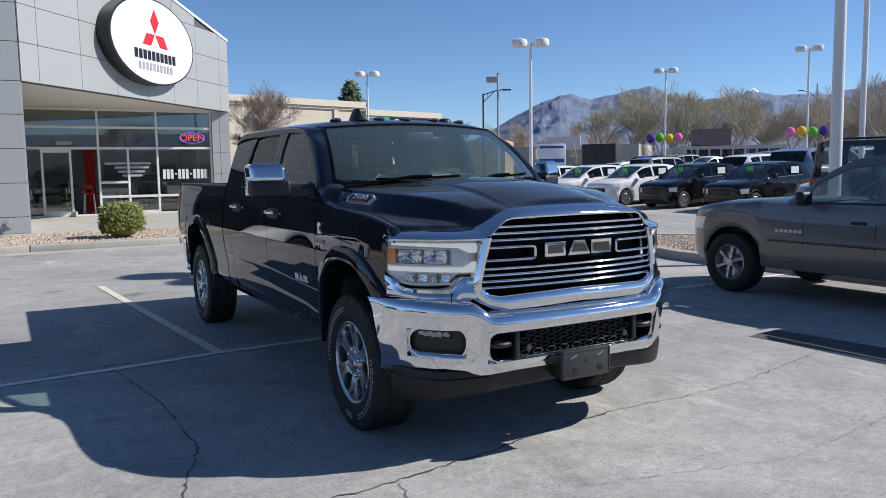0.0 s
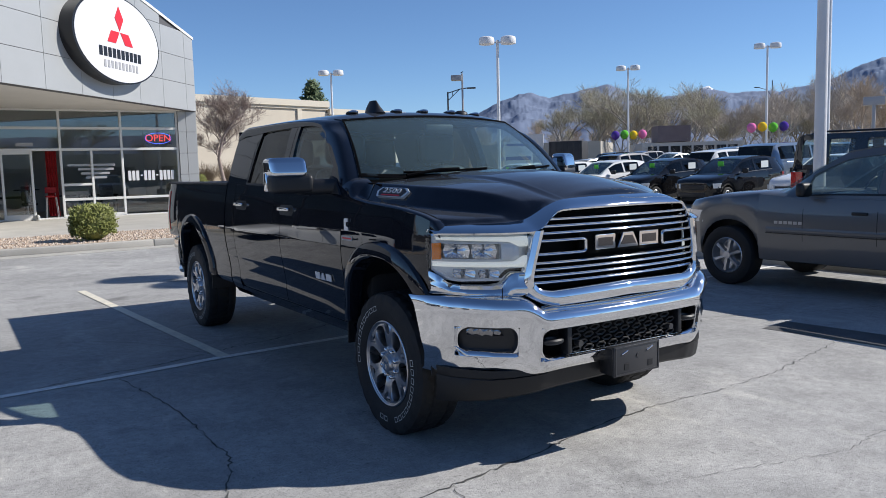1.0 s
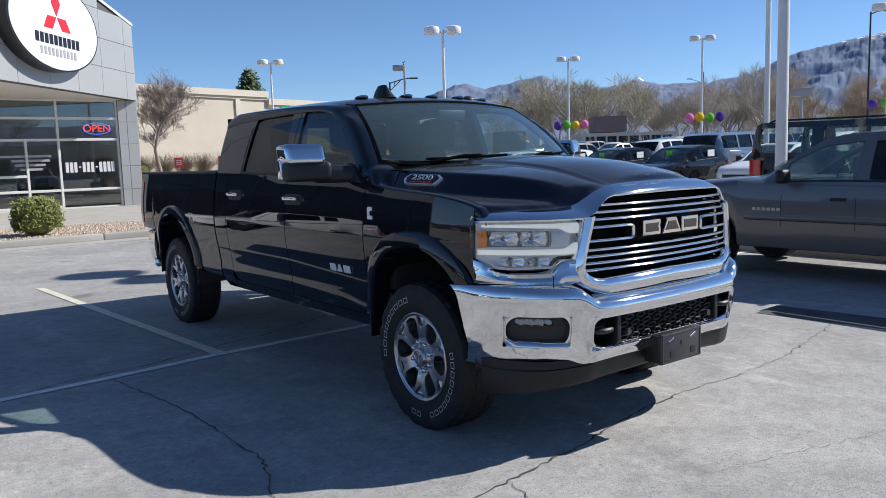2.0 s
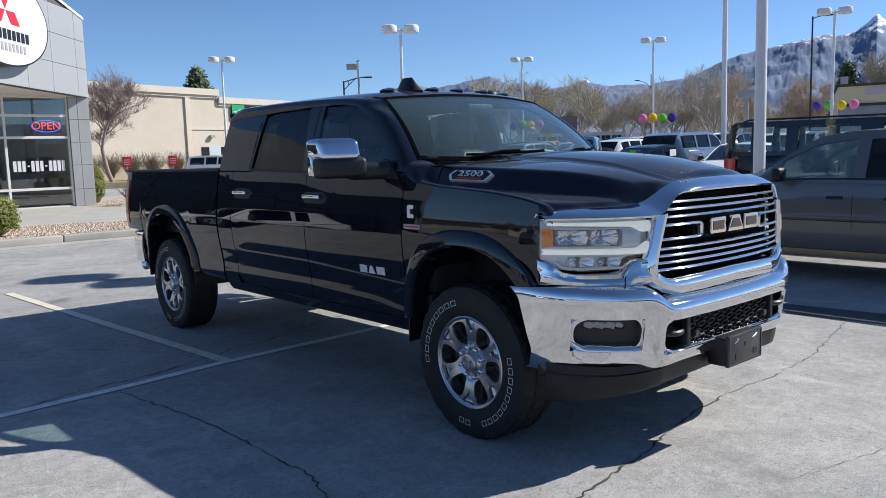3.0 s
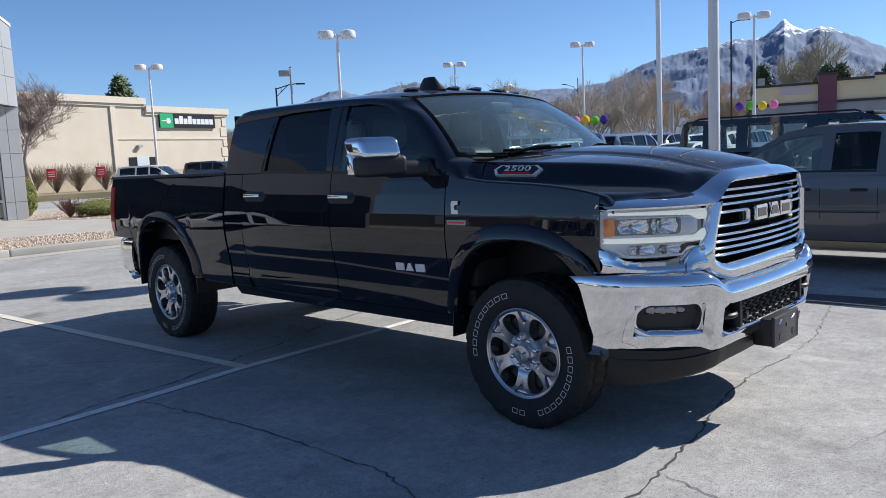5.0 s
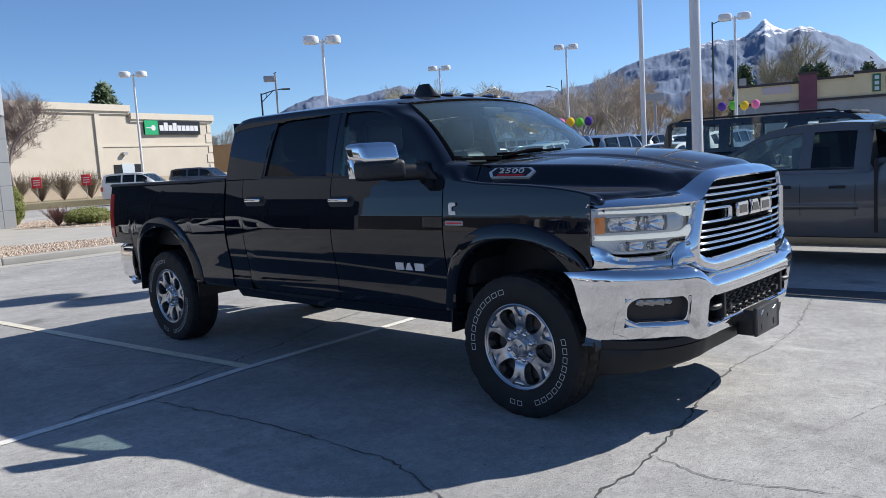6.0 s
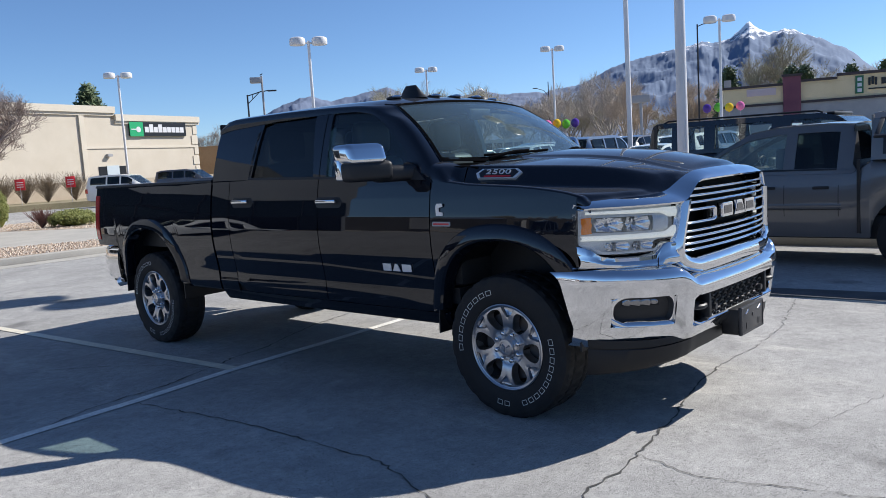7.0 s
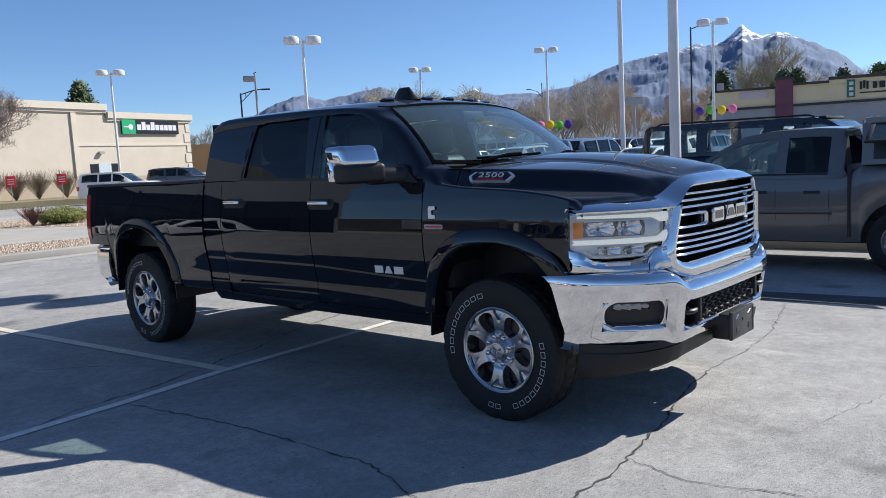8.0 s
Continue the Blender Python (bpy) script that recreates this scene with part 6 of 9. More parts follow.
def bump_y(x):
    return ip(abs(x), BUMP_X, BUMP_Y)


def bump_top(u):
    t = min(max((u - 0.56) / 0.12, 0), 1)
    return 0.795 + 0.066 * t * t * (3 - 2 * t) - 0.006 * max(0, (u - 0.90) / 0.09)


def bump_low(u):
    return ip(u, [0, 0.45, 0.62, 0.83, 0.95, 0.994], [0.510, 0.504, 0.492, 0.480, 0.482, 0.490])


bx = sorted({*np.round(np.linspace(0, 0.56, 15), 4), 0.58, 0.60, 0.62, 0.64, 0.66, 0.68, 0.70, 0.73, 0.76, 0.79, 0.82, 0.85, 0.88, 0.90, 0.92, 0.94, 0.955, 0.968, 0.98, 0.988, 0.994})
bx = [-x for x in bx[:0:-1]] + bx
V = np.array([-0.24, -0.14, -0.05, 0.0, 0.03, 0.07, 0.12, 0.20, 0.215, 0.25, 0.30, 0.36, 0.44, 0.52, 0.60, 0.66, 0.715, 0.75, 0.785, 0.84, 0.90, 0.95, 1.0])


def bump_pt(x, v):
    u = abs(x)
    k = ip(u, [0.0, 0.56, 0.70, 0.994], [1.0, 1.0, 0.55, 0.25])
    top, low = bump_top(u), bump_low(u)
    if v < 0:
        z, back = top + 0.010 - 0.11 * v * k, 0.022 - 0.42 * v * k
    else:
        z = top + (low - top) * v
        back = ip(v, [0, 0.03, 0.07, 0.12, 0.20, 0.36, 0.52, 0.66, 0.84, 0.95, 1.0], [0.012, 0.004, 0.0, 0.0, 0.005, 0.014, 0.022, 0.029, 0.040, 0.055, 0.085])
        back += 0.050 * max(0.0, (v - 0.45) / 0.55) ** 1.5 * min(max((u - 0.62) / 0.2, 0), 1)
    px = u * ip(z, [0.48, 0.53, 0.66, 0.86], [0.968, 0.976, 0.988, 1.0])
    return (math.copysign(px, x), bump_y(px) + back, z)


HOLES = ((0.0, 0.60, 0.215, 0.785), (0.70, 0.92, 0.30, 0.715))


def bump_keep(i, j):
    u, v = abs(bx[i] + bx[i + 1]) / 2, (V[j] + V[j + 1]) / 2
    return not any(a < u < b and c < v < d for a, b, c, d in HOLES)


bm = B()
sheet(bm, [[bump_pt(x, v) for v in V] for x in bx], 0.02, keep=bump_keep)
bumper = part("front_bumper", bm, CHROME, TRUCK, "polished chrome front bumper", 50)
bm = B()
sheet(bm, [[(x, bump_y(x) + 0.15, z) for z in (0.50, 0.60, 0.72, 0.80)] for x in np.linspace(-0.93, 0.93, 31)], 0.02)
part("bumper_back", bm, GRILLE_BLACK, bumper)
bm = B()
sheet(bm, [[(x, front_line(x) + 0.075, z) for z in (0.80, 0.90)] for x in np.linspace(-0.95, 0.95, 31)], 0.05)
part("bumper_filler", bm, GRILLE_BLACK, bumper)


def pocket(name, u0, u1, v0, v1, r_u, r_v, deep, s=1.0, n=7, shrink=0.012):
    """Chrome corners that round off an opening, with a lip that runs back into it."""
    loop, rim = [], []
    for su, sv, a0 in ((1, 1, 0), (-1, 1, 90), (-1, -1, 180), (1, -1, 270)):
        cu, cv = (u1 - r_u - shrink if su > 0 else u0 + r_u + shrink), (v1 - r_v - shrink * 2 if sv > 0 else v0 + r_v + shrink * 2)
        for k in range(n + 1):
            a = radians(a0 + 90 * k / n)
            cs, sn = math.cos(a), math.sin(a)
            loop.append((cu + r_u * cs, cv + r_v * sn))
            eu, ev = (u1 if su > 0 else u0), (v1 if sv > 0 else v0)
            rim.append((eu if abs(cs) >= abs(sn) else cu + (eu - cu) * abs(cs) / max(abs(sn), 1e-6), ev if abs(sn) >= abs(cs) else cv + (ev - cv) * abs(sn) / max(abs(cs), 1e-6)))
    full_l, full_r = [], []
    for k in range(len(loop)):
        a, b, c, d = loop[k], loop[(k + 1) % len(loop)], rim[k], rim[(k + 1) % len(loop)]
        m = max(1, int(abs(b[0] - a[0]) / 0.035))
        for q in range(m):
            t = q / m
            full_l.append((a[0] + (b[0] - a[0]) * t, a[1] + (b[1] - a[1]) * t)), full_r.append((c[0] + (d[0] - c[0]) * t, c[1] + (d[1] - c[1]) * t))
    full_l.append(full_l[0]), full_r.append(full_r[0])
    rows, wall = [], []
    for a, c in zip(full_l, full_r):
        p0, p1 = Vector(bump_pt(s * c[0], c[1])), Vector(bump_pt(s * a[0], a[1]))
        q0 = Vector(bump_pt(s * (c[0] + (c[0] - a[0]) * 0.15), c[1] + (c[1] - a[1]) * 0.15))
        slope = (bump_y(abs(a[0]) + 0.005) - bump_y(abs(a[0]) - 0.005)) / 0.01
        out = Vector((math.copysign(slope, s * a[0]), -1, 0)).normalized()
        rows.append([q0 - out * 0.004, p0 + out * 0.0022, p0 * 0.3 + p1 * 0.7 + out * 0.0022, p1 + out * 0.0012, p1 - out * 0.003])
        wall.append([p1 - out * 0.003, p1 - out * 0.003 + Vector((0, deep + 0.02, 0))])
    bm = B()
    sheet(bm, rows)
    part(name, bm, CHROME, bumper, "", 60)
    bm = B()
    sheet(bm, wall)
    part("pocket_wall", bm, BLACK_PLASTIC, bumper)


def ledge(name, x0, x1, line, n=25, grow=1.0):
    """A chrome lip that stands out under an opening, facing up."""
    bm, rows = B(), []
    for x in np.linspace(x0, x1, n):
        z = line(x)
        v = (bump_top(abs(x)) - z) / (bump_top(abs(x)) - bump_low(abs(x)))
        p = Vector(bump_pt(x, v))
        g = grow * min(1.0, 0.15 + min(abs(x - x0), abs(x1 - x)) / 0.03)
        rows.append([p + Vector((0, dy * g, dz * g)) for dy, dz in ((0.040, 0.016), (0.012, 0.014), (-0.004, 0.006), (-0.014, -0.004), (-0.013, -0.012), (0.002, -0.022))])
    sheet(bm, rows, 0.004)
    part(name, bm, CHROME, bumper, "", 50)


pocket("intake_rim", -0.60, 0.60, 0.215, 0.785, 0.05, 0.16, 0.03)
ledge("intake_lip", -0.575, 0.575, lambda x: 0.563 + 0.012 * max(0, (abs(x) - 0.53) / 0.04), 41)
for s in (-1, 1):
    pocket("pocket_rim", 0.70, 0.92, 0.30, 0.715, 0.046, 0.17, 0.012, s, shrink=0.004)
    ledge("pocket_lip", s * 0.690, s * 0.930, lambda x: 0.598 + 0.036 * max(0, (abs(x) - 0.885) / 0.04) ** 1.5 + 0.008 * max(0, (0.715 - abs(x)) / 0.025), 37, 1.7)
    bm = B()
    sheet(bm, [[Vector(bump_pt(s * x, v)) + Vector((-s * 0.010, 0.026, 0)) for v in np.linspace(0.25, 0.76, 5)] for x in np.linspace(0.68, 0.94, 9)], 0.02)
    part("fog_lamp_panel", bm, BLACK_PLASTIC, bumper)
    bm = B()
    slim = lambda x: math.sqrt(max(0.0, 1 - max(0.0, (abs(x - 0.829) - 0.038) / 0.020) ** 2))
    sheet(bm, [[Vector(bump_pt(s * x, 0.388 + 0.046 * v * slim(x))) + Vector((-s * 0.004, 0.006 + 0.012 * abs(math.sin((x - 0.775) * 100)) + 0.006 * v * v, 0)) for v in np.linspace(-1, 1, 7)] for x in np.linspace(0.772, 0.886, 49)], 0.010)
    part("fog_lamp", bm, FOG_CHROME, bumper, "slim clear fog lamp")
    bm = B()
    sheet(bm, [[Vector(bump_pt(s * x, v)) + Vector((-s * 0.006, 0.012, 0)) for v in (0.325, 0.345)] for x in np.linspace(0.765, 0.892, 9)], 0.012)
    sheet(bm, [[Vector(bump_pt(s * x, v)) + Vector((-s * 0.006, 0.012, 0)) for v in (0.43, 0.452)] for x in np.linspace(0.765, 0.892, 9)], 0.012)
    part("fog_lamp_frame", bm, BLACK_PLASTIC, bumper)
    # tow hook
    bm = B()
    tube(bm, [(s * (0.508 + 0.052 * math.cos(a)), -0.962 + 0.034 * math.sin(a), 0.655) for a in np.linspace(0, 2 * math.pi, 17)], 0.015, 8)
    box(bm, (s * 0.508 - 0.045, -0.945, 0.635), (s * 0.508 + 0.045, -0.86, 0.675), 0.015)
    part("tow_hook", bm, BLACK_PLASTIC, bumper)
    bm = B()
    box(bm, (min(s * 0.405, s * 0.436), -0.998, 0.578), (max(s * 0.405, s * 0.436), -0.92, 0.735), 0.006)
    part("intake_divider", bm, BLACK_PLASTIC, bumper)
    bm = B()
    cyl(bm, (s * 0.345, -0.96, 0.624), (s * 0.345, -1.000, 0.624), 0.017, n=16)
    part("parking_sensor", bm, CABIN, bumper)
    # washer-like sensor on the bumper's end
    bm = B()
    q = bump_pt(s * 0.955, 0.22)
    bmesh.ops.create_uvsphere(bm, u_segments=14, v_segments=8, radius=0.016, matrix=Matrix.Translation(q) @ Matrix.Diagonal((0.5, 0.7, 1, 1)))
    part("bumper_sensor", bm, CHROME, bumper)
# lower mesh of hexagons
bm = B()
for r in range(5):
    for c in range(9):
        x = -0.36 + 0.09 * c + (0.045 if r % 2 else 0)
        z = 0.592 + 0.034 * r
        if abs(x) > 0.385:
            continue
        pts = [(x + 0.034 * math.cos(a), -0.974 - 0.006 * math.sin(a), z + 0.016 * math.sin(a)) for a in [math.pi / 3 * k for k in range(7)]]
        tube(bm, pts, 0.0055, 5)
part("intake_mesh", bm, BLACK_PLASTIC, bumper)
# air dam: hangs under the bumper, deepest at its ends
bm, rows = B(), []
for x in [q for q in bx if abs(q) <= 0.989]:
    px, py, pz = bump_pt(x, 0.96)
    low = ip(abs(x), [0, 0.43, 0.62, 0.77, 0.90, 0.994], [0.408, 0.402, 0.390, 0.372, 0.342, 0.322])
    rows.append([(px * (1 - 0.010 - 0.006 * v), bump_y(px) + ip(abs(x), [0, 0.5, 0.75, 0.994], [0.085, 0.075, 0.040, 0.028]) + dy, pz + 0.014 + (low - pz - 0.014) * v) for v, dy in ((0, 0.004), (0.10, 0.002), (0.22, 0.0), (0.26, 0.010), (0.31, 0.004), (0.65, 0.010), (0.92, 0.020), (1.0, 0.034))])
sheet(bm, rows, 0.012)
part("air_dam", bm, DAM_BLACK, TRUCK, "satin black lower air dam", 30)
PLATE_GREY = material("dull_plate_grey", (0.040, 0.040, 0.043), 0.35, spec=0.4)
# blank plate holder
bm = B()
box(bm, (-0.175, -1.0700, 0.423), (0.171, -1.0500, 0.589), 0.007)
plate = part("plate_holder", bm, PLATE_GREY, TRUCK, "empty black number-plate holder")
bm = B()
for lo, hi in (((-0.168, -1.0725, 0.429), (0.164, -1.0685, 0.437)), ((-0.168, -1.0725, 0.575), (0.164, -1.0685, 0.583)), ((-0.168, -1.0725, 0.437), (-0.160, -1.0685, 0.575)), ((0.156, -1.0725, 0.437), (0.164, -1.0685, 0.575))):
    box(bm, lo, hi)
part("plate_rim", bm, PLATE_GREY, plate)
for x, z, w, h in ((-0.085, 0.472, 0.034, 0.034), (0.095, 0.472, 0.034, 0.034)):
    part("plate_slot", box(B(), (x - w / 2, -1.0725, z - h / 2), (x + w / 2, -1.0690, z + h / 2)), SIGN_BLACK, plate)
for x, w in ((-0.10, 1), (0.09, 1)):
    bm = B()
    tube(bm, [(x - 0.022, -1.0720, 0.543), (x, -1.0750, 0.553), (x + 0.022, -1.0720, 0.560)], 0.004, 6)
    part("plate_screw_slot", bm, CHROME, plate)
part("plate_boss", cyl(B(), (0.0, -1.0690, 0.525), (0.0, -1.0740, 0.525), 0.012, n=14), PLATE_GREY, plate)
bm = B()
box(bm, (-0.17, -1.0520, 0.425), (0.165, -0.95, 0.575), 0.012)
part("plate_mount", bm, BLACK_PLASTIC, plate)

# hood-side number badges, on the steep flank
for s in (-1, 1):
    out = [(-0.152, 0.002), (-0.118, 0.034), (0.118, 0.034), (0.152, 0.010), (0.118, -0.034), (-0.132, -0.034)]
    if s > 0:
        out = [(-u, v) for u, v in out]
    along = Vector((0.150, s, 0.030 * s)).normalized()
    up = Vector((-s * 0.045, 0.0, 0.055)).normalized()
    normal = along.cross(up).normalized()
    up = normal.cross(along).normalized()
    c = Vector((s * 0.838, 0.080, 1.414))
    tilt = Matrix((( along.x, up.x, normal.x, c.x), (along.y, up.y, normal.y, c.y), (along.z, up.z, normal.z, c.z), (0, 0, 0, 1)))
    for grow, d0, d1, mt, nm in ((1.0, -0.02, 0.014, BADGE_SILVER, "number_badge"), (0.86, 0.0, 0.017, SIGN_BLACK, "badge_field")):
        bm = B()
        prism(bm, [(u * grow, v * grow) for u, v in out], lambda u, v, d: tilt @ Vector((u, v, d0 + d)), d1 - d0)
        part(nm, bm, mt, TRUCK, "chrome-edged hood badge" if grow == 1 else "")
    for k, digit in enumerate("2500"):
        lettering("badge_digit", digit, 0.058, 0.006, BADGE_SILVER, TRUCK, tilt @ pose(-0.0645 + 0.043 * k, 0.006, 0.019) @ Matrix.Diagonal((1.35, 0.85, 1, 1)))
    bm = B()
    prism(bm, [(-0.088, -0.027), (0.088, -0.027), (0.088, -0.019), (-0.088, -0.019)], lambda u, v, d: tilt @ Vector((u, v, 0.0165 + d)), 0.003)
    part("badge_strip", bm, SIGN_RED, TRUCK)

# towing mirrors, swept back from the door corner
for s in (-1, 1):
    def mbox(x0, y0, z0, x1, y1, z1, r, seg):
        """A rounded box whose outer end lies further back."""
        bm = box(B(), (x0, y0, z0), (x1, y1, z1), r, seg)
        for v in bm.verts:
            v.co.y += 0.55 * (v.co.x - 1.06) + 0.32 * max(0.0, v.co.z - 1.53)
            v.co.x *= s
        return bm
    mir = part("mirror", mbox(1.07, 0.70, 1.418, 1.308, 0.84, 1.545, 0.034, 4), BLACK_PLASTIC, TRUCK, "large towing mirror with chrome cap", 50)
    part("mirror_cap", mbox(1.10, 0.690, 1.526, 1.312, 0.86, 1.652, 0.036, 6), CHROME, mir, "chrome mirror cap", 60)
    part("mirror_edge", mbox(1.292, 0.800, 1.432, 1.314, 0.852, 1.56, 0.009, 3), CHROME, mir, "chrome outer edge of the mirror", 60)
    part("mirror_arm", mbox(0.90, 0.715, 1.405, 1.16, 0.82, 1.508, 0.04, 4), BLACK_PLASTIC, mir)
    part("mirror_glass", mbox(1.08, 0.826, 1.46, 1.30, 0.834, 1.62, 0.002, 1), CHROME, mir)
    bm = B()
    prism(bm, [(0.56, 1.405), (0.79, 1.42), (0.785, 1.47), (0.74, 1.525), (0.69, 1.515)], lambda u, v, d: (s * (glass_x(v) - 0.012 + d), u, v), 0.03)
    part("mirror_sail", bm, BLACK_PLASTIC, mir)

# ---- other vehicles ----
def tyre_meshes(r, w, key, spokes, rim_mat, steel=0.62):
    """Meshes of a plain car wheel, outer face along -x: tyre, rim, one spoke, cap."""
    bm = B()
    lathe(bm, [(r * 0.96, w * 0.48), (r, w * 0.38), (r, -w * 0.38), (r * 0.965, -w * 0.48), (r * 0.85, -w * 0.54), (r * 0.70, -w * 0.52), (r * steel, -w * 0.44), (r * steel, w * 0.4), (r * 0.8, w * 0.52)], 40, closed=True)
    tyre = mesh_of("tyre", bm, RUBBER, 40)
    bm = B()
    lathe(bm, [(r * steel * 1.01, -w * 0.45), (r * steel * 0.96, -w * 0.48), (r * steel * 0.92, -w * 0.40), (r * steel * 0.86, 0), (0.002, 0.02)], 40)
    rim = mesh_of("wheel", bm, [rim_mat], 40)
    bm = B()
    rows = []
    for q, hw in ((0.12, 0.11), (0.5, 0.085), (0.9, 0.13)):
        z, h = r * steel * q, r * steel * hw
        rows.append([(-w * 0.2, -h, z), (-w * 0.42, -h * 0.7, z), (-w * 0.44, h * 0.7, z), (-w * 0.2, h, z)])
    sheet(bm, rows)
    spoke = mesh_of("spoke", bm, rim_mat, 40)
    bm = B()
    lathe(bm, [(r * 0.14, -w * 0.3), (r * 0.13, -w * 0.48), (0.002, -w * 0.50)], 20)
    return tyre, rim, spoke, mesh_of("hub_cap", bm, rim_mat, 40), spokes


ALLOY = material("silver_alloy", (0.55, 0.55, 0.56), 0.3, 0.9)
CAR_LAMP = material("clear_lamp", (0.72, 0.74, 0.76), 0.12, 0.3, 0.8)
PLATE_WHITE = material("plate_white", (0.7, 0.7, 0.7), 0.5)


def vehicle(name, label, m, col, p, category="car", group=""):
    """A road vehicle, nose towards -y, front axle at y = 0. p holds its profile."""
    R = root(name, m, label, category, group)
    W, fo, L, wb, r, sill = p["W"], p["fo"], p["L"], p["wb"], p["r"], p["sill"]
    dk, rf, wr = p["deck"], p["roof"], p["wr"]
    ro = L - fo
    deck = lambda y: ip(y, [q[0] for q in dk], [q[1] for q in dk])
    roof = lambda y: ip(y, [q[0] for q in rf], [q[1] for q in rf])
    blunt = p.get("blunt", 0.16)

    def plan(y):
        a = max(0.0, (-fo + 0.55 - y) / 0.55)
        b = max(0.0, (y - (ro - 0.45)) / 0.45)
        return W * (1 - blunt * a ** 2.2 - blunt * 0.8 * b ** 2.4)

    def low(y):
        z = sill + 0.10 * max(0, (-fo + 0.5 - y) / 0.5) ** 2 + 0.12 * max(0, (y - ro + 0.5) / 0.5) ** 2
        for c in (0.0, wb):
            if abs(y - c) < r * 1.17:
                z = max(z, arch(y, c, r * 1.17, r * 2.22, sill, 2.2))
        return z

    ys = sorted({*np.linspace(-fo, ro, 30).round(4), *[round(c + r * 1.17 * math.sin(a), 4) for c in (0, wb) for a in np.linspace(-1.57, 1.57, 15)], -fo + 0.03, ro - 0.03})
    rows = []
    for y in ys:
        e = 1 - 0.10 * max(0, 1 - min(y + fo, ro - y) / 0.06) ** 2
        w, z0, z1 = plan(y) * e, low(y), deck(y)
        if y in (ys[0], ys[-1]):
            z0, z1 = z0 + 0.05, z1 - 0.05
        h = max(z1 - z0, 0.02)
        half = [(w * 0.955, z0), (w * 0.985, z0 + 0.18 * h), (w * 0.998, z0 + 0.42 * h), (w, z0 + 0.62 * h), (w * 0.985, z0 + 0.84 * h), (w * 0.955, z1 - 0.03), (w * 0.91, z1 - 0.004), (w * 0.6, z1 + 0.02), (w * 0.25, z1 + 0.03)]
        rows.append([(-x, y, z) for x, z in half] + [(0, y, z1 + 0.032)] + [(x, y, z) for x, z in half[::-1]])
    bm = B()
    sheet(bm, rows)
    bm.verts.ensure_lookup_table()
    n = len(rows[0])
    bm.faces.new([bm.verts[k] for k in range(n)]), bm.faces.new([bm.verts[(len(rows) - 1) * n + k] for k in range(n)][::-1])
    part("body", bm, col, R, "", 40)
    part("underbody", box(B(), (-W * 0.8, -fo + 0.25, sill - 0.03), (W * 0.8, ro - 0.25, sill + 0.25), 0.03), BLACK_PLASTIC, R)
    for c in (0.0, wb):
        for s in (-1, 1):
            part("wheel_well", box(B(), (min(s * W * 0.5, s * W * 0.72), c - r * 1.15, sill), (max(s * W * 0.5, s * W * 0.72), c + r * 1.15, r * 2.2)), BLACK_PLASTIC, R)

    # cabin above the belt
    def G(y, v):
        b = deck(y) - 0.03
        x0 = plan(y) * 0.945
        return x0 + (wr - x0) * v ** 1.15, b + (roof(y) - b) * v

    y0, y1 = rf[0][0], rf[-1][0]
    wins, gl = p["windows"], p.get("glass", TINT_GLASS)
    for s in (-1, 1):
        for k, (a, b) in enumerate(wins):
            bm = B()
            sheet(bm, [[(s * (G(y, v)[0] - 0.008), y, G(y, v)[1]) for v in np.linspace(0.1, 0.86, 6)] for y in np.linspace(a, b, 9)], 0.006)
            part("side_window", bm, gl if k else p.get("front_glass", gl), R)
        edges = [y0] + [q for ab in wins for q in ab] + [y1]
        bm = B()
        for a, b in zip(edges[::2], edges[1::2]):
            if b - a > 0.01:
                sheet(bm, [[(s * G(y, v)[0], y, G(y, v)[1]) for v in np.linspace(0, 1, 6)] for y in np.linspace(a, b, 5)], 0.03)
        sheet(bm, [[(s * G(y, v)[0], y, G(y, v)[1]) for v in (0.84, 0.92, 1.0)] for y in np.linspace(y0, y1, 20)], 0.03)
        sheet(bm, [[(s * (G(y, v)[0] + 0.003), y, G(y, v)[1]) for v in (0.0, 0.06, 0.12)] for y in np.linspace(y0, y1, 16)], 0.02)
        part("window_frame", bm, p.get("pillar", col), R)
        bm = B()
        sheet(bm, [[(s * (G(y, v)[0] + 0.006), y, G(y, v)[1]) for v in (0.08, 0.115)] for y in np.linspace(wins[0][0], wins[-1][1], 12)], 0.01)
        part("belt_trim", bm, BLACK_PLASTIC, R)
    ya, yb = p["roof_flat"]
    bm = B()
    sheet(bm, [[(u * wr * 1.01, y, roof(y) + 0.004 + 0.025 * (1 - u * u)) for y in np.linspace(ya, yb, 9)] for u in np.linspace(-1, 1, 11)], 0.03)
    part("roof", bm, p.get("roof_mat", col), R, "", 50)
    for nm, a, b, g in (("windshield", y0 + 0.03, ya, p.get("screen", CAR_GLASS)), ("rear_window", yb, y1 - 0.05, gl)):
        bm = B()
        sheet(bm, [[(u * ip(y, sorted([a, b]), [plan(a) * 0.90, wr] if nm == "windshield" else [wr, plan(b) * 0.88]), y, roof(y) + 0.012 * (1 - u * u)) for y in np.linspace(a, b, 6)] for u in np.linspace(-0.97, 0.97, 9)], 0.006)
        part(nm, bm, g, R)
    # wheels
    tyre, rim, spoke, cap, n_sp = p["wheel"]
    for c in (0.0, wb):
        for s in (-1, 1):
            w = part("wheel", rim, None, R)
            w.matrix_basis = pose(s * (W - 0.115), c, r, 0, 0, 0 if s < 0 else 180) @ pose(0, 0, 0, 11 + 20 * c, 0, 0)
            part("tyre", tyre, None, w), part("hub_cap", cap, None, w)
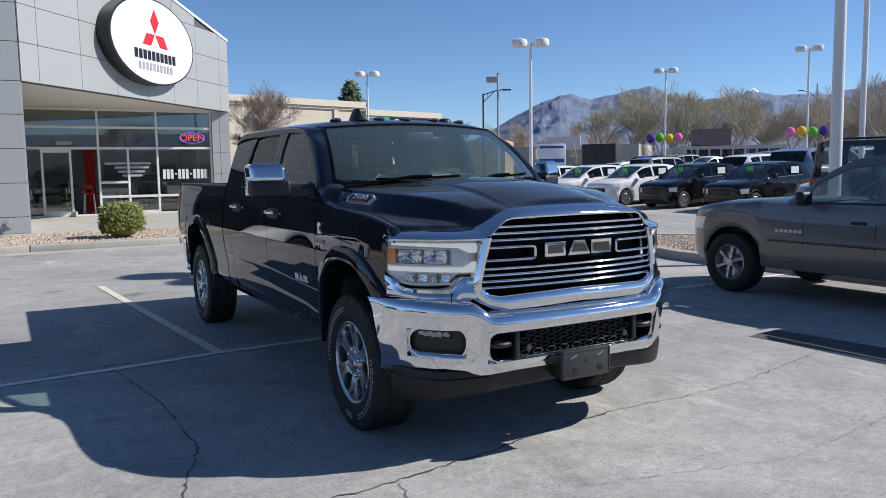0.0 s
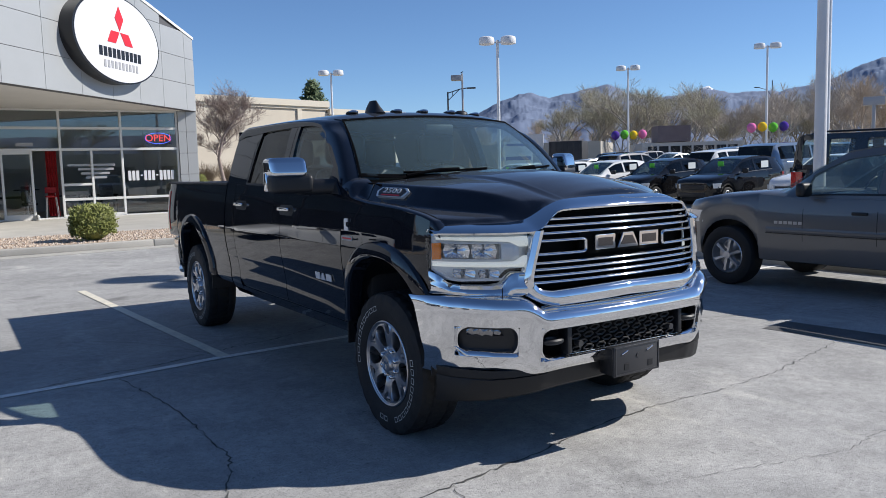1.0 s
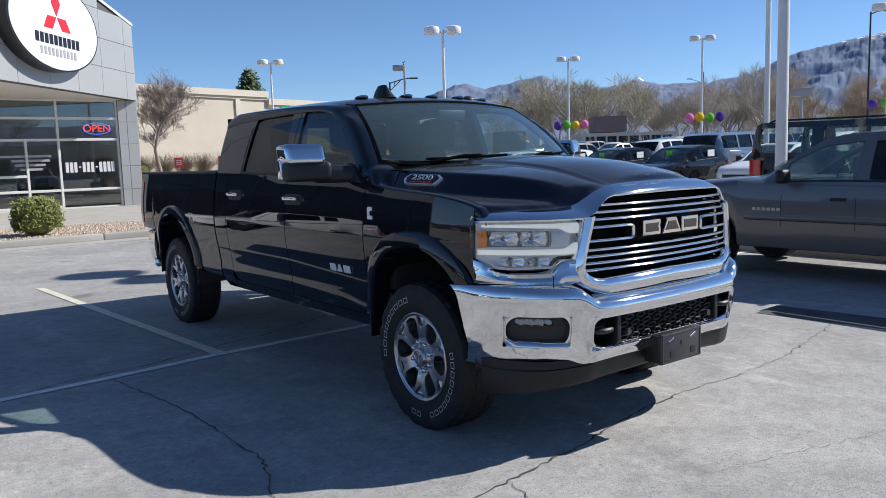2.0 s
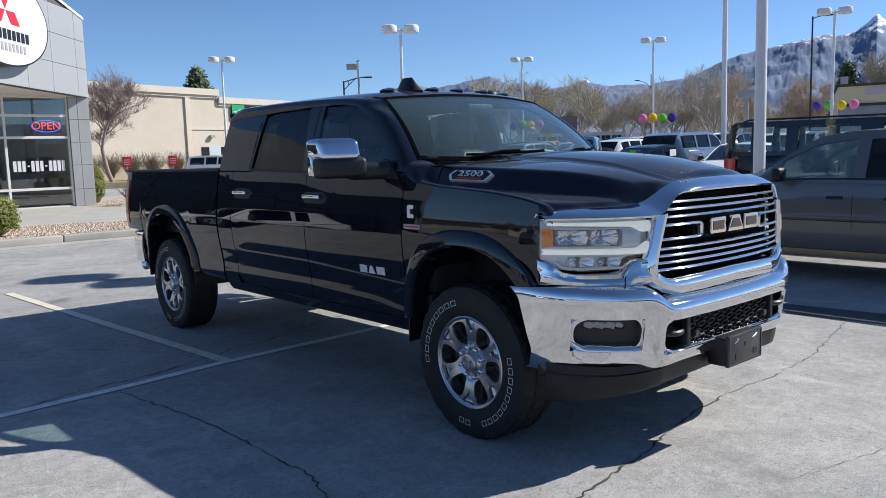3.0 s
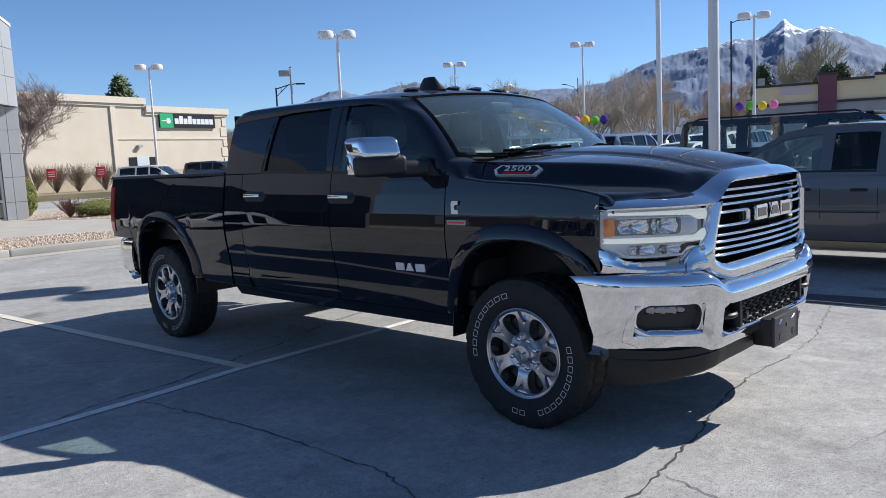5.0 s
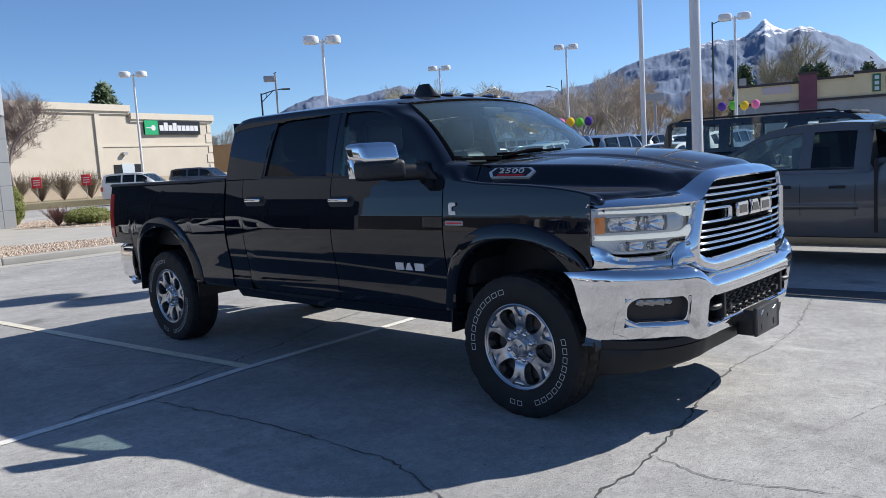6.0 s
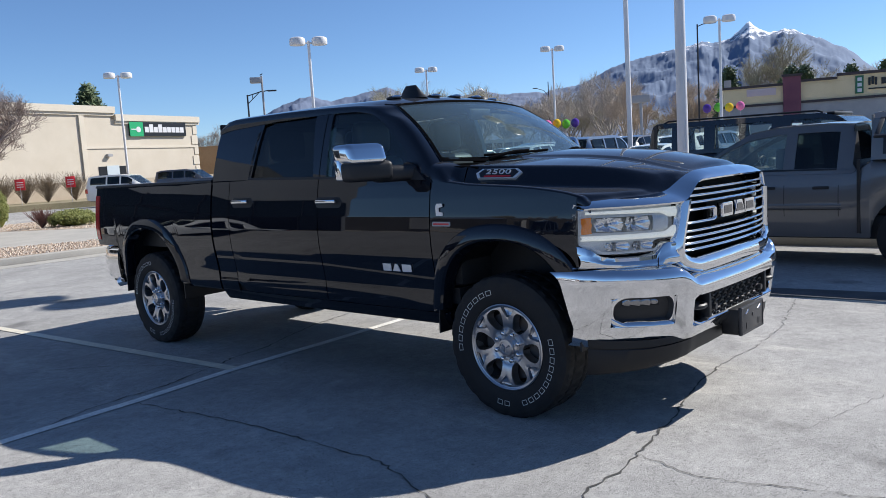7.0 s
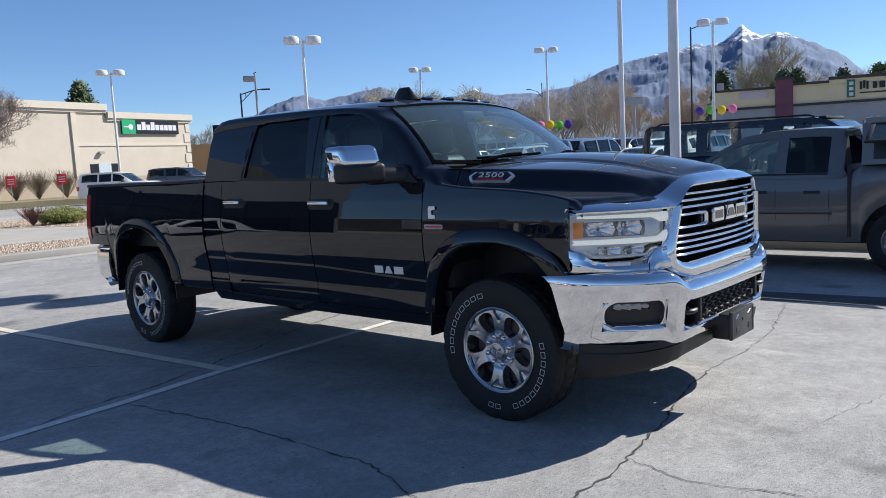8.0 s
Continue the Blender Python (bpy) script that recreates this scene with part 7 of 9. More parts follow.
            for k in range(n_sp):
                part("spoke", spoke, None, w).matrix_basis = pose(0, 0, 0, 360 / n_sp * k, 0, 0)
    # face and tail
    zf = deck(-fo)
    for s in (-1, 1):
        bm = B()
        sheet(bm, [[(s * (plan(y) * 0.99 + 0.006) - s * max(0, -fo + 0.10 - y) * 2.2, y - 0.004, z) for z in np.linspace(zf - 0.20, zf - 0.05, 4)] for y in np.linspace(-fo + 0.005, -fo + 0.42, 8)], 0.03)
        part("headlamp", bm, CAR_LAMP, R, "clear headlamp")
        bm = B()
        zr = deck(ro) - 0.04
        sheet(bm, [[(s * (plan(y) * 0.992 + 0.006), y, z) for z in np.linspace(zr - 0.28, zr, 4)] for y in np.linspace(ro - 0.25, ro + 0.003, 5)], 0.02)
        part("tail_lamp", bm, RED_LENS, R, "red tail lamp")
        ym = y0 + 0.42
        part("door_mirror", box(B(), (min(s * W, s * (W + 0.2)), ym, deck(ym) - 0.01), (max(s * W, s * (W + 0.2)), ym + 0.11, deck(ym) + 0.15), 0.04, 3), p.get("mirror", BLACK_PLASTIC), R)
        for a, b in wins[:2]:
            yh = b - 0.16
            part("door_handle", box(B(), (min(s * W * 0.97, s * (W * 0.985 + 0.02)), yh - 0.09, deck(yh) - 0.20), (max(s * W * 0.97, s * (W * 0.985 + 0.02)), yh + 0.09, deck(yh) - 0.165), 0.01), p.get("handle", BLACK_PLASTIC), R)
        for yl in [wins[0][0] + 0.02] + [b + 0.03 for a, b in wins[:2]]:
            bm = B()
            sheet(bm, [[(s * (plan(yl) * k + 0.002), yl + dy, z) for z, k in zip(np.linspace(low(yl) + 0.08, deck(yl) - 0.04, 7), (0.965, 0.985, 0.995, 1.0, 0.998, 0.985, 0.955))] for dy in (-0.004, 0.004)])
            part("shut_line", bm, SIGN_BLACK, R)
    part("grille", box(B(), (-W * 0.55, -fo - 0.012, zf - 0.26), (W * 0.55, -fo + 0.05, zf - 0.09), 0.02), BLACK_PLASTIC, R)
    part("lower_grille", box(B(), (-W * 0.6, -fo - 0.01, sill + 0.12), (W * 0.6, -fo + 0.05, sill + 0.27), 0.02), BLACK_PLASTIC, R)
    part("plate", box(B(), (-0.15, ro - 0.005, 0.72), (0.15, ro + 0.012, 0.86)), PLATE_WHITE, R)
    for x in (-0.38, 0.38):
        for yy in p.get("seats", (0.95,)):
            part("seat", box(box(B(), (x * W - 0.22, yy + 0.35, 0.6), (x * W + 0.22, yy + 0.5, deck(yy) + 0.28), 0.05), (x * W - 0.22, yy - 0.1, 0.5), (x * W + 0.22, yy + 0.4, 0.75), 0.05), SEAT_MAT, R)
    part("dashboard", box(B(), (-W * 0.8, y0 + 0.15, sill + 0.3), (W * 0.8, y0 + 0.55, deck(y0) + 0.02), 0.05), CABIN, R)
    return R


W_SMALL = tyre_meshes(0.295, 0.18, "a", 8, ALLOY)
W_MID = tyre_meshes(0.345, 0.22, "b", 5, ALLOY)
HATCH = dict(W=0.835, fo=0.72, L=3.80, wb=2.45, r=0.295, sill=0.17, wr=0.60, blunt=0.22, wheel=W_SMALL,
             deck=[(-0.72, 0.78), (-0.55, 0.87), (0.0, 0.96), (0.35, 1.00), (1.5, 1.02), (2.6, 1.05), (3.0, 1.06), (3.08, 0.98)],
             roof=[(0.22, 0.99), (0.62, 1.22), (1.05, 1.43), (1.5, 1.50), (2.2, 1.49), (2.72, 1.41), (3.04, 1.06)], roof_flat=(1.05, 2.72), windows=[(0.72, 1.42), (1.50, 2.30)], seats=(1.0, 1.8), glass=glass("mid_car_glass", (0.25, 0.28, 0.27)))
SEDAN = dict(HATCH, W=0.89, L=4.55, fo=0.85, wb=2.65, r=0.32, wheel=tyre_meshes(0.32, 0.2, "c", 5, ALLOY), deck=[(-0.85, 0.74), (-0.6, 0.86), (0.2, 0.97), (1.5, 0.98), (2.9, 1.02), (3.6, 1.03), (3.7, 0.90)],
             roof=[(0.35, 0.98), (0.9, 1.25), (1.3, 1.42), (1.8, 1.46), (2.4, 1.42), (3.15, 1.05)], roof_flat=(1.3, 2.45), windows=[(0.92, 1.62), (1.70, 2.45)])
CROSS = dict(HATCH, W=0.91, L=4.5, fo=0.86, wb=2.68, r=0.345, sill=0.24, wr=0.66, wheel=W_MID, deck=[(-0.86, 0.92), (-0.6, 1.02), (0.2, 1.10), (1.5, 1.12), (3.0, 1.17), (3.55, 1.18), (3.64, 1.05)],
             roof=[(0.35, 1.10), (0.85, 1.38), (1.2, 1.60), (1.7, 1.68), (2.8, 1.67), (3.25, 1.60), (3.60, 1.18)], roof_flat=(1.2, 3.25), windows=[(0.88, 1.62), (1.70, 2.50), (2.58, 3.15)], seats=(1.1, 2.0))
VAN = dict(CROSS, L=5.1, wb=3.0, W=0.98, wr=0.76, deck=[(-0.86, 1.0), (-0.6, 1.08), (0.2, 1.16), (1.5, 1.18), (3.6, 1.22), (4.2, 1.22), (4.24, 1.1)],
           roof=[(0.30, 1.16), (0.9, 1.55), (1.25, 1.78), (1.7, 1.86), (3.6, 1.86), (3.95, 1.78), (4.2, 1.22)], roof_flat=(1.25, 3.95), windows=[(0.9, 1.7), (1.8, 2.7), (2.8, 3.8)], seats=(1.1, 2.1))

P_BLACK = paint("black_showroom_paint", (0.008, 0.008, 0.009), 0.0, 0.4, 1.0, 0.02)
P_WHITE = paint("white_car_paint", (0.74, 0.74, 0.73), 0.0, 0.35, 1.0, 0.0)
P_BLUE = paint("grey_blue_car_paint", (0.16, 0.20, 0.26), 0.5, 0.3, 1.0, 0.0)
P_CREAM = paint("pearl_car_paint", (0.62, 0.60, 0.55), 0.2, 0.3, 1.0, 0.0)
P_GREY = paint("dark_grey_car_paint", (0.10, 0.10, 0.11), 0.4, 0.3, 1.0, 0.03)
GREEN_CARD = material("green_price_card", (0.12, 0.60, 0.05), 0.6)
WHITE_CARD = material("white_window_sheet", (0.70, 0.74, 0.72), 0.6)
made = {}


def parked(kind, prof, col, x, y, turn, label, fo=0.72, cards=False, group="cars for sale"):
    m = Matrix.Translation((x, y, lot_z(x, y))) @ Matrix.Rotation(-math.atan((lot_z(x + 1, y) - lot_z(x - 1, y)) / 2), 4, "Y") @ Matrix.Rotation(radians(turn), 4, "Z")
    key = (kind, label)
    if key in made:
        return copy_thing(made[key], m)
    made[key] = vehicle(kind, label, m, col, prof, "car", group)
    if cards:
        c = made[key]
        part("price_card", box(B(), (-0.12, 0.60, 1.20), (0.10, 0.612, 1.36)), GREEN_CARD, c).matrix_basis = pose(0, 0.10, 0.02)
        part("window_sheet", box(B(), (-0.79, 1.72, 1.12), (-0.785, 2.10, 1.34)), WHITE_CARD, c).matrix_basis = pose(0.01, 0, 0, 0, 0, 0)
        part("window_sheet", box(B(), (0.785, 1.72, 1.12), (0.79, 2.10, 1.34)), WHITE_CARD, c).matrix_basis = pose(-0.01, 0, 0, 0, 0, 0)
    return made[key]


# the first row, noses towards -x
for y, col, lab in ((24.1, P_WHITE, "small white hatchback for sale on the lot"), (21.3, P_WHITE, "small white hatchback for sale on the lot"), (18.4, P_WHITE, "small white hatchback for sale on the lot"),
                    (15.55, P_BLACK, "small black hatchback with price cards in its windows"), (12.6, P_BLACK, "small black hatchback with price cards in its windows")):
    parked("hatchback", HATCH, col, 17.75, y, -90, lab, cards=True)
parked("sedan", SEDAN, P_WHITE, 18.2, 9.4, -90, "white sedan with dark grille parked on the lot")
# the rows behind
row2 = [("crossover", CROSS, P_BLACK, "black crossover in the second row"), ("sedan", SEDAN, P_WHITE, "white sedan in the second row"), ("crossover", CROSS, P_GREY, "dark grey crossover in the second row"),
        ("crossover", CROSS, P_WHITE, "white crossover in the second row"), ("sedan", SEDAN, P_CREAM, "pearl white sedan in the second row")]
for k in range(8):
    nm, pr, col, lab = row2[(k * 3 + 1) % 5]
    parked(nm, pr, col, 28.6, 30.5 - 2.9 * k, 90 if k % 3 else -90, lab)
for k in range(10):
    nm, pr, col, lab = row2[(k * 2) % 5]
    parked(nm, pr, col, 36.5, 37.5 - 2.95 * k, -90, lab)
for k in range(9):
    nm, pr, col, lab = row2[(k * 3 + 2) % 5]
    parked(nm, pr, col, 45.5, 46 - 3.1 * k, 90, lab)
parked("minivan", VAN, P_BLUE, 27.2, 14.7, 90, "grey-blue minivan with dark rear glass")
parked("crossover", CROSS, P_WHITE, 27.6, 10.6, 90, "white crossover with roof rails")

# grey pickup alongside
GRAPHITE = paint("graphite_metallic_paint", (0.150, 0.148, 0.146), 0.45, 0.36, 0.8, 0.06)
W_COMPACT = tyre_meshes(0.372, 0.25, "t", 6, ALLOY, 0.60)
COMPACT = dict(W=0.915, fo=0.80, L=5.2, wb=3.23, r=0.372, sill=0.36, wr=0.63, blunt=0.26, wheel=W_COMPACT,
              deck=[(-0.80, 0.98), (-0.62, 1.06), (-0.2, 1.13), (0.5, 1.175), (0.85, 1.14), (2.58, 1.12), (2.66, 1.13), (2.70, 1.23), (4.40, 1.24)],
              roof=[(0.62, 1.16), (1.05, 1.44), (1.40, 1.625), (1.75, 1.675), (2.3, 1.68), (2.60, 1.655), (2.66, 1.13)], roof_flat=(1.40, 2.59), windows=[(1.0, 1.84), (1.97, 2.44)], seats=(1.3,),
              # Front door glass: a pale film painted in for glare through the cab.
              glass=glass("pickup_rear_glass", (0.30, 0.32, 0.31)), front_glass=glass("glare_film_door_glass", (0.88, 0.93, 0.91), 0.0, 0.11), pillar=GRAPHITE, handle=BLACK_PLASTIC)
GREY_TRUCK = vehicle("grey_pickup", "dark grey compact pickup truck with bed canopy, dusty paint", pose(6.12, 2.30, 0, 0, 0, 180), GRAPHITE, COMPACT, "pickup truck")
# bed gap, canopy with lifted side window, body moulding, badge bars
part("cab_gap", box(B(), (-0.92, 2.665, 0.42), (0.92, 2.70, 1.25)), SIGN_BLACK, GREY_TRUCK)
bm = B()
sheet(bm, [[(sx * w, y, z) for y in np.linspace(2.80, 4.36, 9)] for sx, w, z in ((-1, 0.885, 1.24), (-1, 0.84, 1.50), (-1, 0.79, 1.70), (-1, 0.70, 1.765), (-1, 0.35, 1.785), (1, 0.0, 1.79), (1, 0.35, 1.785), (1, 0.70, 1.765), (1, 0.79, 1.70), (1, 0.84, 1.50), (1, 0.885, 1.24))], 0.02)
# The film on this green pane stands for the sky mirrored in it.
LIFTED_PANE = glass("green_pane", (0.45, 0.56, 0.50), 0.0, 0.06, 0.10)
canopy = part("bed_canopy", bm, GRAPHITE, GREY_TRUCK, "grey canopy over the pickup bed")
part("canopy_front", box(B(), (-0.80, 2.79, 1.24), (0.80, 2.81, 1.74)), GRAPHITE, canopy)
for s in (-1, 1):
    # Black plate put in for the shade inside the open canopy.
    part("canopy_opening_dark", prism(B(), [(2.92, 1.30), (4.20, 1.30), (4.20, 1.66), (2.92, 1.66)], lambda u, v, d: (s * (0.885 - 0.17 * (v - 1.24) + d), u, v), 0.012), SIGN_BLACK, canopy)
    hinge = Matrix.Translation((s * 0.83, 3.57, 1.70)) @ Matrix.Rotation(radians(-58 * s), 4, "Y")
    bm = B()
    for lo, hi in (((-0.012, -0.68, -0.40), (0.012, 0.68, -0.36)), ((-0.012, -0.68, -0.04), (0.012, 0.68, 0.0)), ((-0.012, -0.68, -0.36), (0.012, -0.63, -0.04)), ((-0.012, 0.63, -0.36), (0.012, 0.68, -0.04))):
        box(bm, lo, hi, 0.004)
    ob = part("canopy_window", bm, BLACK_PLASTIC, canopy, "side window lifted open")
    ob.matrix_basis = hinge
    ob2 = part("canopy_pane", box(B(), (-0.004, -0.64, -0.37), (0.004, 0.64, -0.03)), LIFTED_PANE, canopy)
    ob2.matrix_basis = hinge
    bm = B()
    sheet(bm, [[(s * (0.912 + 0.008 * math.sin(math.pi * v)), y, 0.695 + 0.07 * v) for v in np.linspace(0, 1, 5)] for y in np.linspace(0.55, 2.5, 12)], 0.02)
    part("body_moulding", bm, GRAPHITE, GREY_TRUCK)
    part("moulding_line", box(B(), (min(s * 0.90, s * 0.922), 0.55, 0.684), (max(s * 0.90, s * 0.926), 2.5, 0.694)), SIGN_BLACK, GREY_TRUCK)
    for k in range(6):
        part("badge_bar", box(B(), (min(s * 0.916, s * 0.921), 0.66 + 0.062 * k, 0.80), (max(s * 0.916, s * 0.921), 0.705 + 0.062 * k, 0.835)), ALLOY, GREY_TRUCK)
tw = pose(-0.36, 1.12, 1.16, 65, 0, 0)
part("steering_wheel", tube(B(), [tw @ Vector((0.18 * math.cos(a), 0.18 * math.sin(a), 0)) for a in np.linspace(0, 6.283, 25)], 0.014, 7), BLACK_PLASTIC, GREY_TRUCK)

# dark blue boxy off-roader behind the island
NAVY = paint("navy_car_paint", (0.006, 0.011, 0.022), 0.0, 0.35, 1.0, 0.02)
BOXY = dict(W=1.0, fo=0.85, L=5.65, wb=3.65, r=0.42, sill=0.42, wr=0.86, blunt=0.08, wheel=tyre_meshes(0.42, 0.28, "h", 6, ALLOY, 0.55),
            deck=[(-0.85, 1.18), (-0.5, 1.28), (0.5, 1.36), (0.75, 1.38), (4.65, 1.40), (4.80, 1.36)],
            roof=[(0.62, 1.38), (0.95, 1.68), (1.22, 1.88), (1.5, 1.96), (4.60, 2.00), (4.72, 1.93), (4.79, 1.42)], roof_flat=(1.22, 4.64), windows=[(0.98, 1.70), (1.82, 2.52), (2.64, 3.08), (3.20, 3.42), (3.50, 3.80)], seats=(1.35, 2.25), glass=CAR_GLASS, front_glass=CAR_GLASS)
BOXY["windows"] = [(1.05, 2.0), (2.35, 3.40), (3.62, 4.08), (4.28, 4.60)]
SUV = vehicle("off_roader", "dark navy boxy off-road wagon with roof rack", pose(11.2, -0.07, 0, 0, 0, 0), NAVY, BOXY, "car")
for s in (-1, 1):
    part("roof_rail", tube(B(), [(s * 0.80, 1.5, 1.97), (s * 0.80, 1.6, 2.01), (s * 0.80, 4.4, 2.04), (s * 0.80, 4.5, 2.00)], 0.018, 8), BLACK_PLASTIC, SUV)
part("roof_lamp_bar", box(B(), (-0.6, 1.36, 1.935), (0.6, 1.50, 1.985), 0.02), BLACK_PLASTIC, SUV)

# vehicles by the rental office
ARM = dict(VAN, W=1.0, L=5.2, r=0.40, sill=0.32, wheel=tyre_meshes(0.40, 0.25, "m", 6, ALLOY), deck=[(-0.86, 1.12), (-0.6, 1.22), (0.35, 1.27), (1.5, 1.28), (3.6, 1.30), (4.2, 1.30), (4.3, 1.15)],
           roof=[(0.50, 1.27), (0.95, 1.58), (1.3, 1.84), (1.8, 1.93), (3.6, 1.92), (4.05, 1.84), (4.25, 1.30)], roof_flat=(1.3, 4.05), windows=[(1.0, 1.75), (1.85, 2.7), (2.8, 3.9)])
vehicle("suv", "large white sport-utility wagon parked by the office", pose(20.9, 45.2, 0.1, 0, 0, 34), P_WHITE, ARM, "car")
vehicle("suv", "silver and black wagon parked by the office", pose(26.3, 46.6, 0.25, 0, 0, 30), P_GREY, ARM, "car")

# two boxy vehicles at the far side of the lot
def box_body(name, x, y, turn, l, w, z0, z1, mat, label, stripe=None):
    R = root(name, pose(x, y, lot_z(x, y), 0, 0, turn), label, "truck")
    body = part("body", box(B(), (-w / 2, -l / 2, z0), (w / 2, l / 2, z1), 0.06, 2), mat, R)
    if stripe:
        for s in (-1, 1):
            part("side_stripe", box(B(), (min(s * w / 2, s * (w / 2 + 0.008)), -l / 2 + 0.2, z0 + 0.9), (max(s * w / 2, s * (w / 2 + 0.008)), l / 2 - 0.2, z0 + 1.15)), stripe, body)
            part("lamp_row", box(B(), (min(s * w / 2, s * (w / 2 + 0.03)), -l / 2 + 0.3, z1 - 0.3), (max(s * w / 2, s * (w / 2 + 0.03)), l / 2 - 0.3, z1 - 0.14), 0.01), stripe, body)
        part("end_stripe", box(B(), (-w / 2 + 0.1, -l / 2 - 0.008, z0 + 0.9), (w / 2 - 0.1, -l / 2, z0 + 1.15)), stripe, body)
        part("end_lamps", box(B(), (-w / 2 + 0.15, -l / 2 - 0.03, z1 - 0.3), (w / 2 - 0.15, -l / 2, z1 - 0.14), 0.01), stripe, body)
    else:
        for k in range(6):
            part("rib", box(B(), (-w / 2 - 0.02, -l / 2 + 0.15 + (l - 0.3) * k / 5, z0 + 0.05), (w / 2 + 0.02, -l / 2 + 0.20 + (l - 0.3) * k / 5, z1 - 0.05)), mat, body)
    for sx in (-1, 1):
        for sy in (-0.55, 0.6):
            bm = lathe(B(), [(0.0, -0.12), (0.36, -0.12), (0.38, -0.08), (0.38, 0.08), (0.36, 0.12), (0.0, 0.12)], 24, (sx * (w / 2 - 0.15), sy * l / 2, 0.38))
            part("wheel", bm, RUBBER, R)
    part("chassis", box(B(), (-w / 2 + 0.2, -l / 2 + 0.05, 0.34), (w / 2 - 0.2, l / 2 - 0.05, z0 + 0.02)), BLACK_PLASTIC, R)


box_body("ambulance", 30.6, 39.1, -32, 4.0, 1.9, 0.6, 2.75, P_WHITE, "white box ambulance with a blue stripe", material("blue_stripe", (0.03, 0.07, 0.30), 0.4))
box_body("box_trailer", 33.0, 36.3, 35, 2.3, 1.9, 0.5, 2.62, varied("dark_box_paint", (0.02, 0.02, 0.022), (0.035, 0.034, 0.034), 2.0, 0.6), "dark ribbed box trailer parked at the lot's far side")

# ---- lamps and masts ----
def lamp_post(x, y, h, turn, label="tall white twin-head car-park lamp"):
    R = root("street_lamp", pose(x, y, 0, 0, 0, turn), label, "street lamp", "car-park lamps")
    part("base", cyl(B(), (0, 0, 0), (0, 0, 0.7), 0.28, n=20), CONCRETE, R)
    part("pole", cyl(B(), (0, 0, 0.7), (0, 0, h), 0.10, 0.075, 14), WHITE_POLE, R)
    part("arm", tube(B(), [(-0.55, 0, h - 0.12), (0.55, 0, h - 0.12)], 0.045, 8), WHITE_POLE, R)
    for s in (-1, 1):
        head = part("lamp_head", lathe_z([(0.02, h + 0.20), (0.30, h + 0.19), (0.40, h + 0.14), (0.43, h + 0.04), (0.43, h - 0.16), (0.41, h - 0.22), (0.02, h - 0.22)], s * 0.60), WHITE_POLE, R, "round white lamp head")
    return R


def lathe_z(profile, cx, n=24):
    bm = B()
    rows = [[bm.verts.new((cx + r * math.cos(2 * math.pi * k / n), r * math.sin(2 * math.pi * k / n), z)) for k in range(n)] for r, z in profile]
    for a, b in zip(rows, rows[1:]):
        for k in range(n):
            bm.faces.new((a[k], a[(k + 1) % n], b[(k + 1) % n], b[k]))
    bm.faces.new(rows[0]), bm.faces.new(rows[-1][::-1])
    return bm


for x, y, h, turn in ((23.32, 31.24, 8.57, -35), (24.21, 55.25, 9.63, -30), (52.6, 34.7, 10.6, -45), (48.3, 45.5, 9.97, -45), (47.4, 18.1, 9.85, -55)):
    lamp_post(x, y, h, turn)
lamp_post(8.95, 3.38, 8.3, -64, "tall white twin-head lamp on the gravel island")
for x, y, h, r in ((24.95, 12.94, 16.0, 0.105),):
    R = root("flag_mast", pose(x, y, 0.0), "tall plain white mast on the gravel island", "pole", "white masts")
    part("shaft", cyl(B(), (0, 0, 0), (0, 0, h), r, r * 0.8, 20), WHITE_POLE, R)
    part("base_plate", cyl(B(), (0, 0, 0), (0, 0, 0.04), 0.22, n=20), WHITE_POLE, R)
    part("cap", cyl(B(), (0, 0, h), (0, 0, h + 0.15), r * 1.1, 0.02, 16), WHITE_POLE, R)
def road_lamp(x, y, h, turn, arm, head, truss=False):
    """A thin black mast; the arm and head are given as (reach, height) along its turn."""
    R = root("road_lamp", pose(x, y, 0, 0, 0, turn), "black roadside lamp mast with a thin arm", "street lamp", "road lamps")
    part("pole", cyl(B(), (0, 0, 0), (0, 0, h), 0.10, 0.07, 12), DARK_POLE, R)
    part("arm", tube(B(), [(u, 0, z) for u, z in arm], 0.045, 7), DARK_POLE, R)
    (u, z), w = head, 0.75
    part("lamp_head", box(B(), (u, -0.14, z - 0.06), (u + w, 0.14, z + 0.06), 0.03), DARK_POLE, R)
    if truss:
        part("strut", tube(B(), [(0, 0, h - 0.75), (1.05, 0, h + 0.22)], 0.035, 7), DARK_POLE, R)
        part("tie", tube(B(), [(0.42, 0, h + 0.06), (0.42, 0, h - 0.36)], 0.03, 7), DARK_POLE, R)


road_lamp(34.45, 53.45, 8.2, -35.6, [(0, 8.1), (1.1, 8.42), (1.75, 8.50)], (1.7, 8.48), True)
road_lamp(104.0, 69.5, 13.6, 150, [(0, 11.2), (0.8, 12.2), (2.2, 12.6)], (2.0, 12.6))
road_lamp(67.9, 28.45, 12.95, -67, [(0, 12.75), (0.5, 12.92), (1.0, 12.95)], (0.9, 12.95))
R = root("flood_mast", pose(35.5, 52.7, 0, 0, 0, -35.6), "grey mast with a square floodlight at its top", "street lamp")
part("pole", cyl(B(), (0, 0, 0), (0, 0, 9.75), 0.11, 0.085, 12), SIGN_GREY, R)
part("lamp_head", box(B(), (-0.95, -0.3, 9.15), (-0.05, 0.3, 9.62), 0.04), SIGN_GREY, R)
part("lamp_hood", box(B(), (-0.98, -0.28, 9.20), (-0.945, 0.28, 9.58), 0.01), SIGN_BLACK, R)
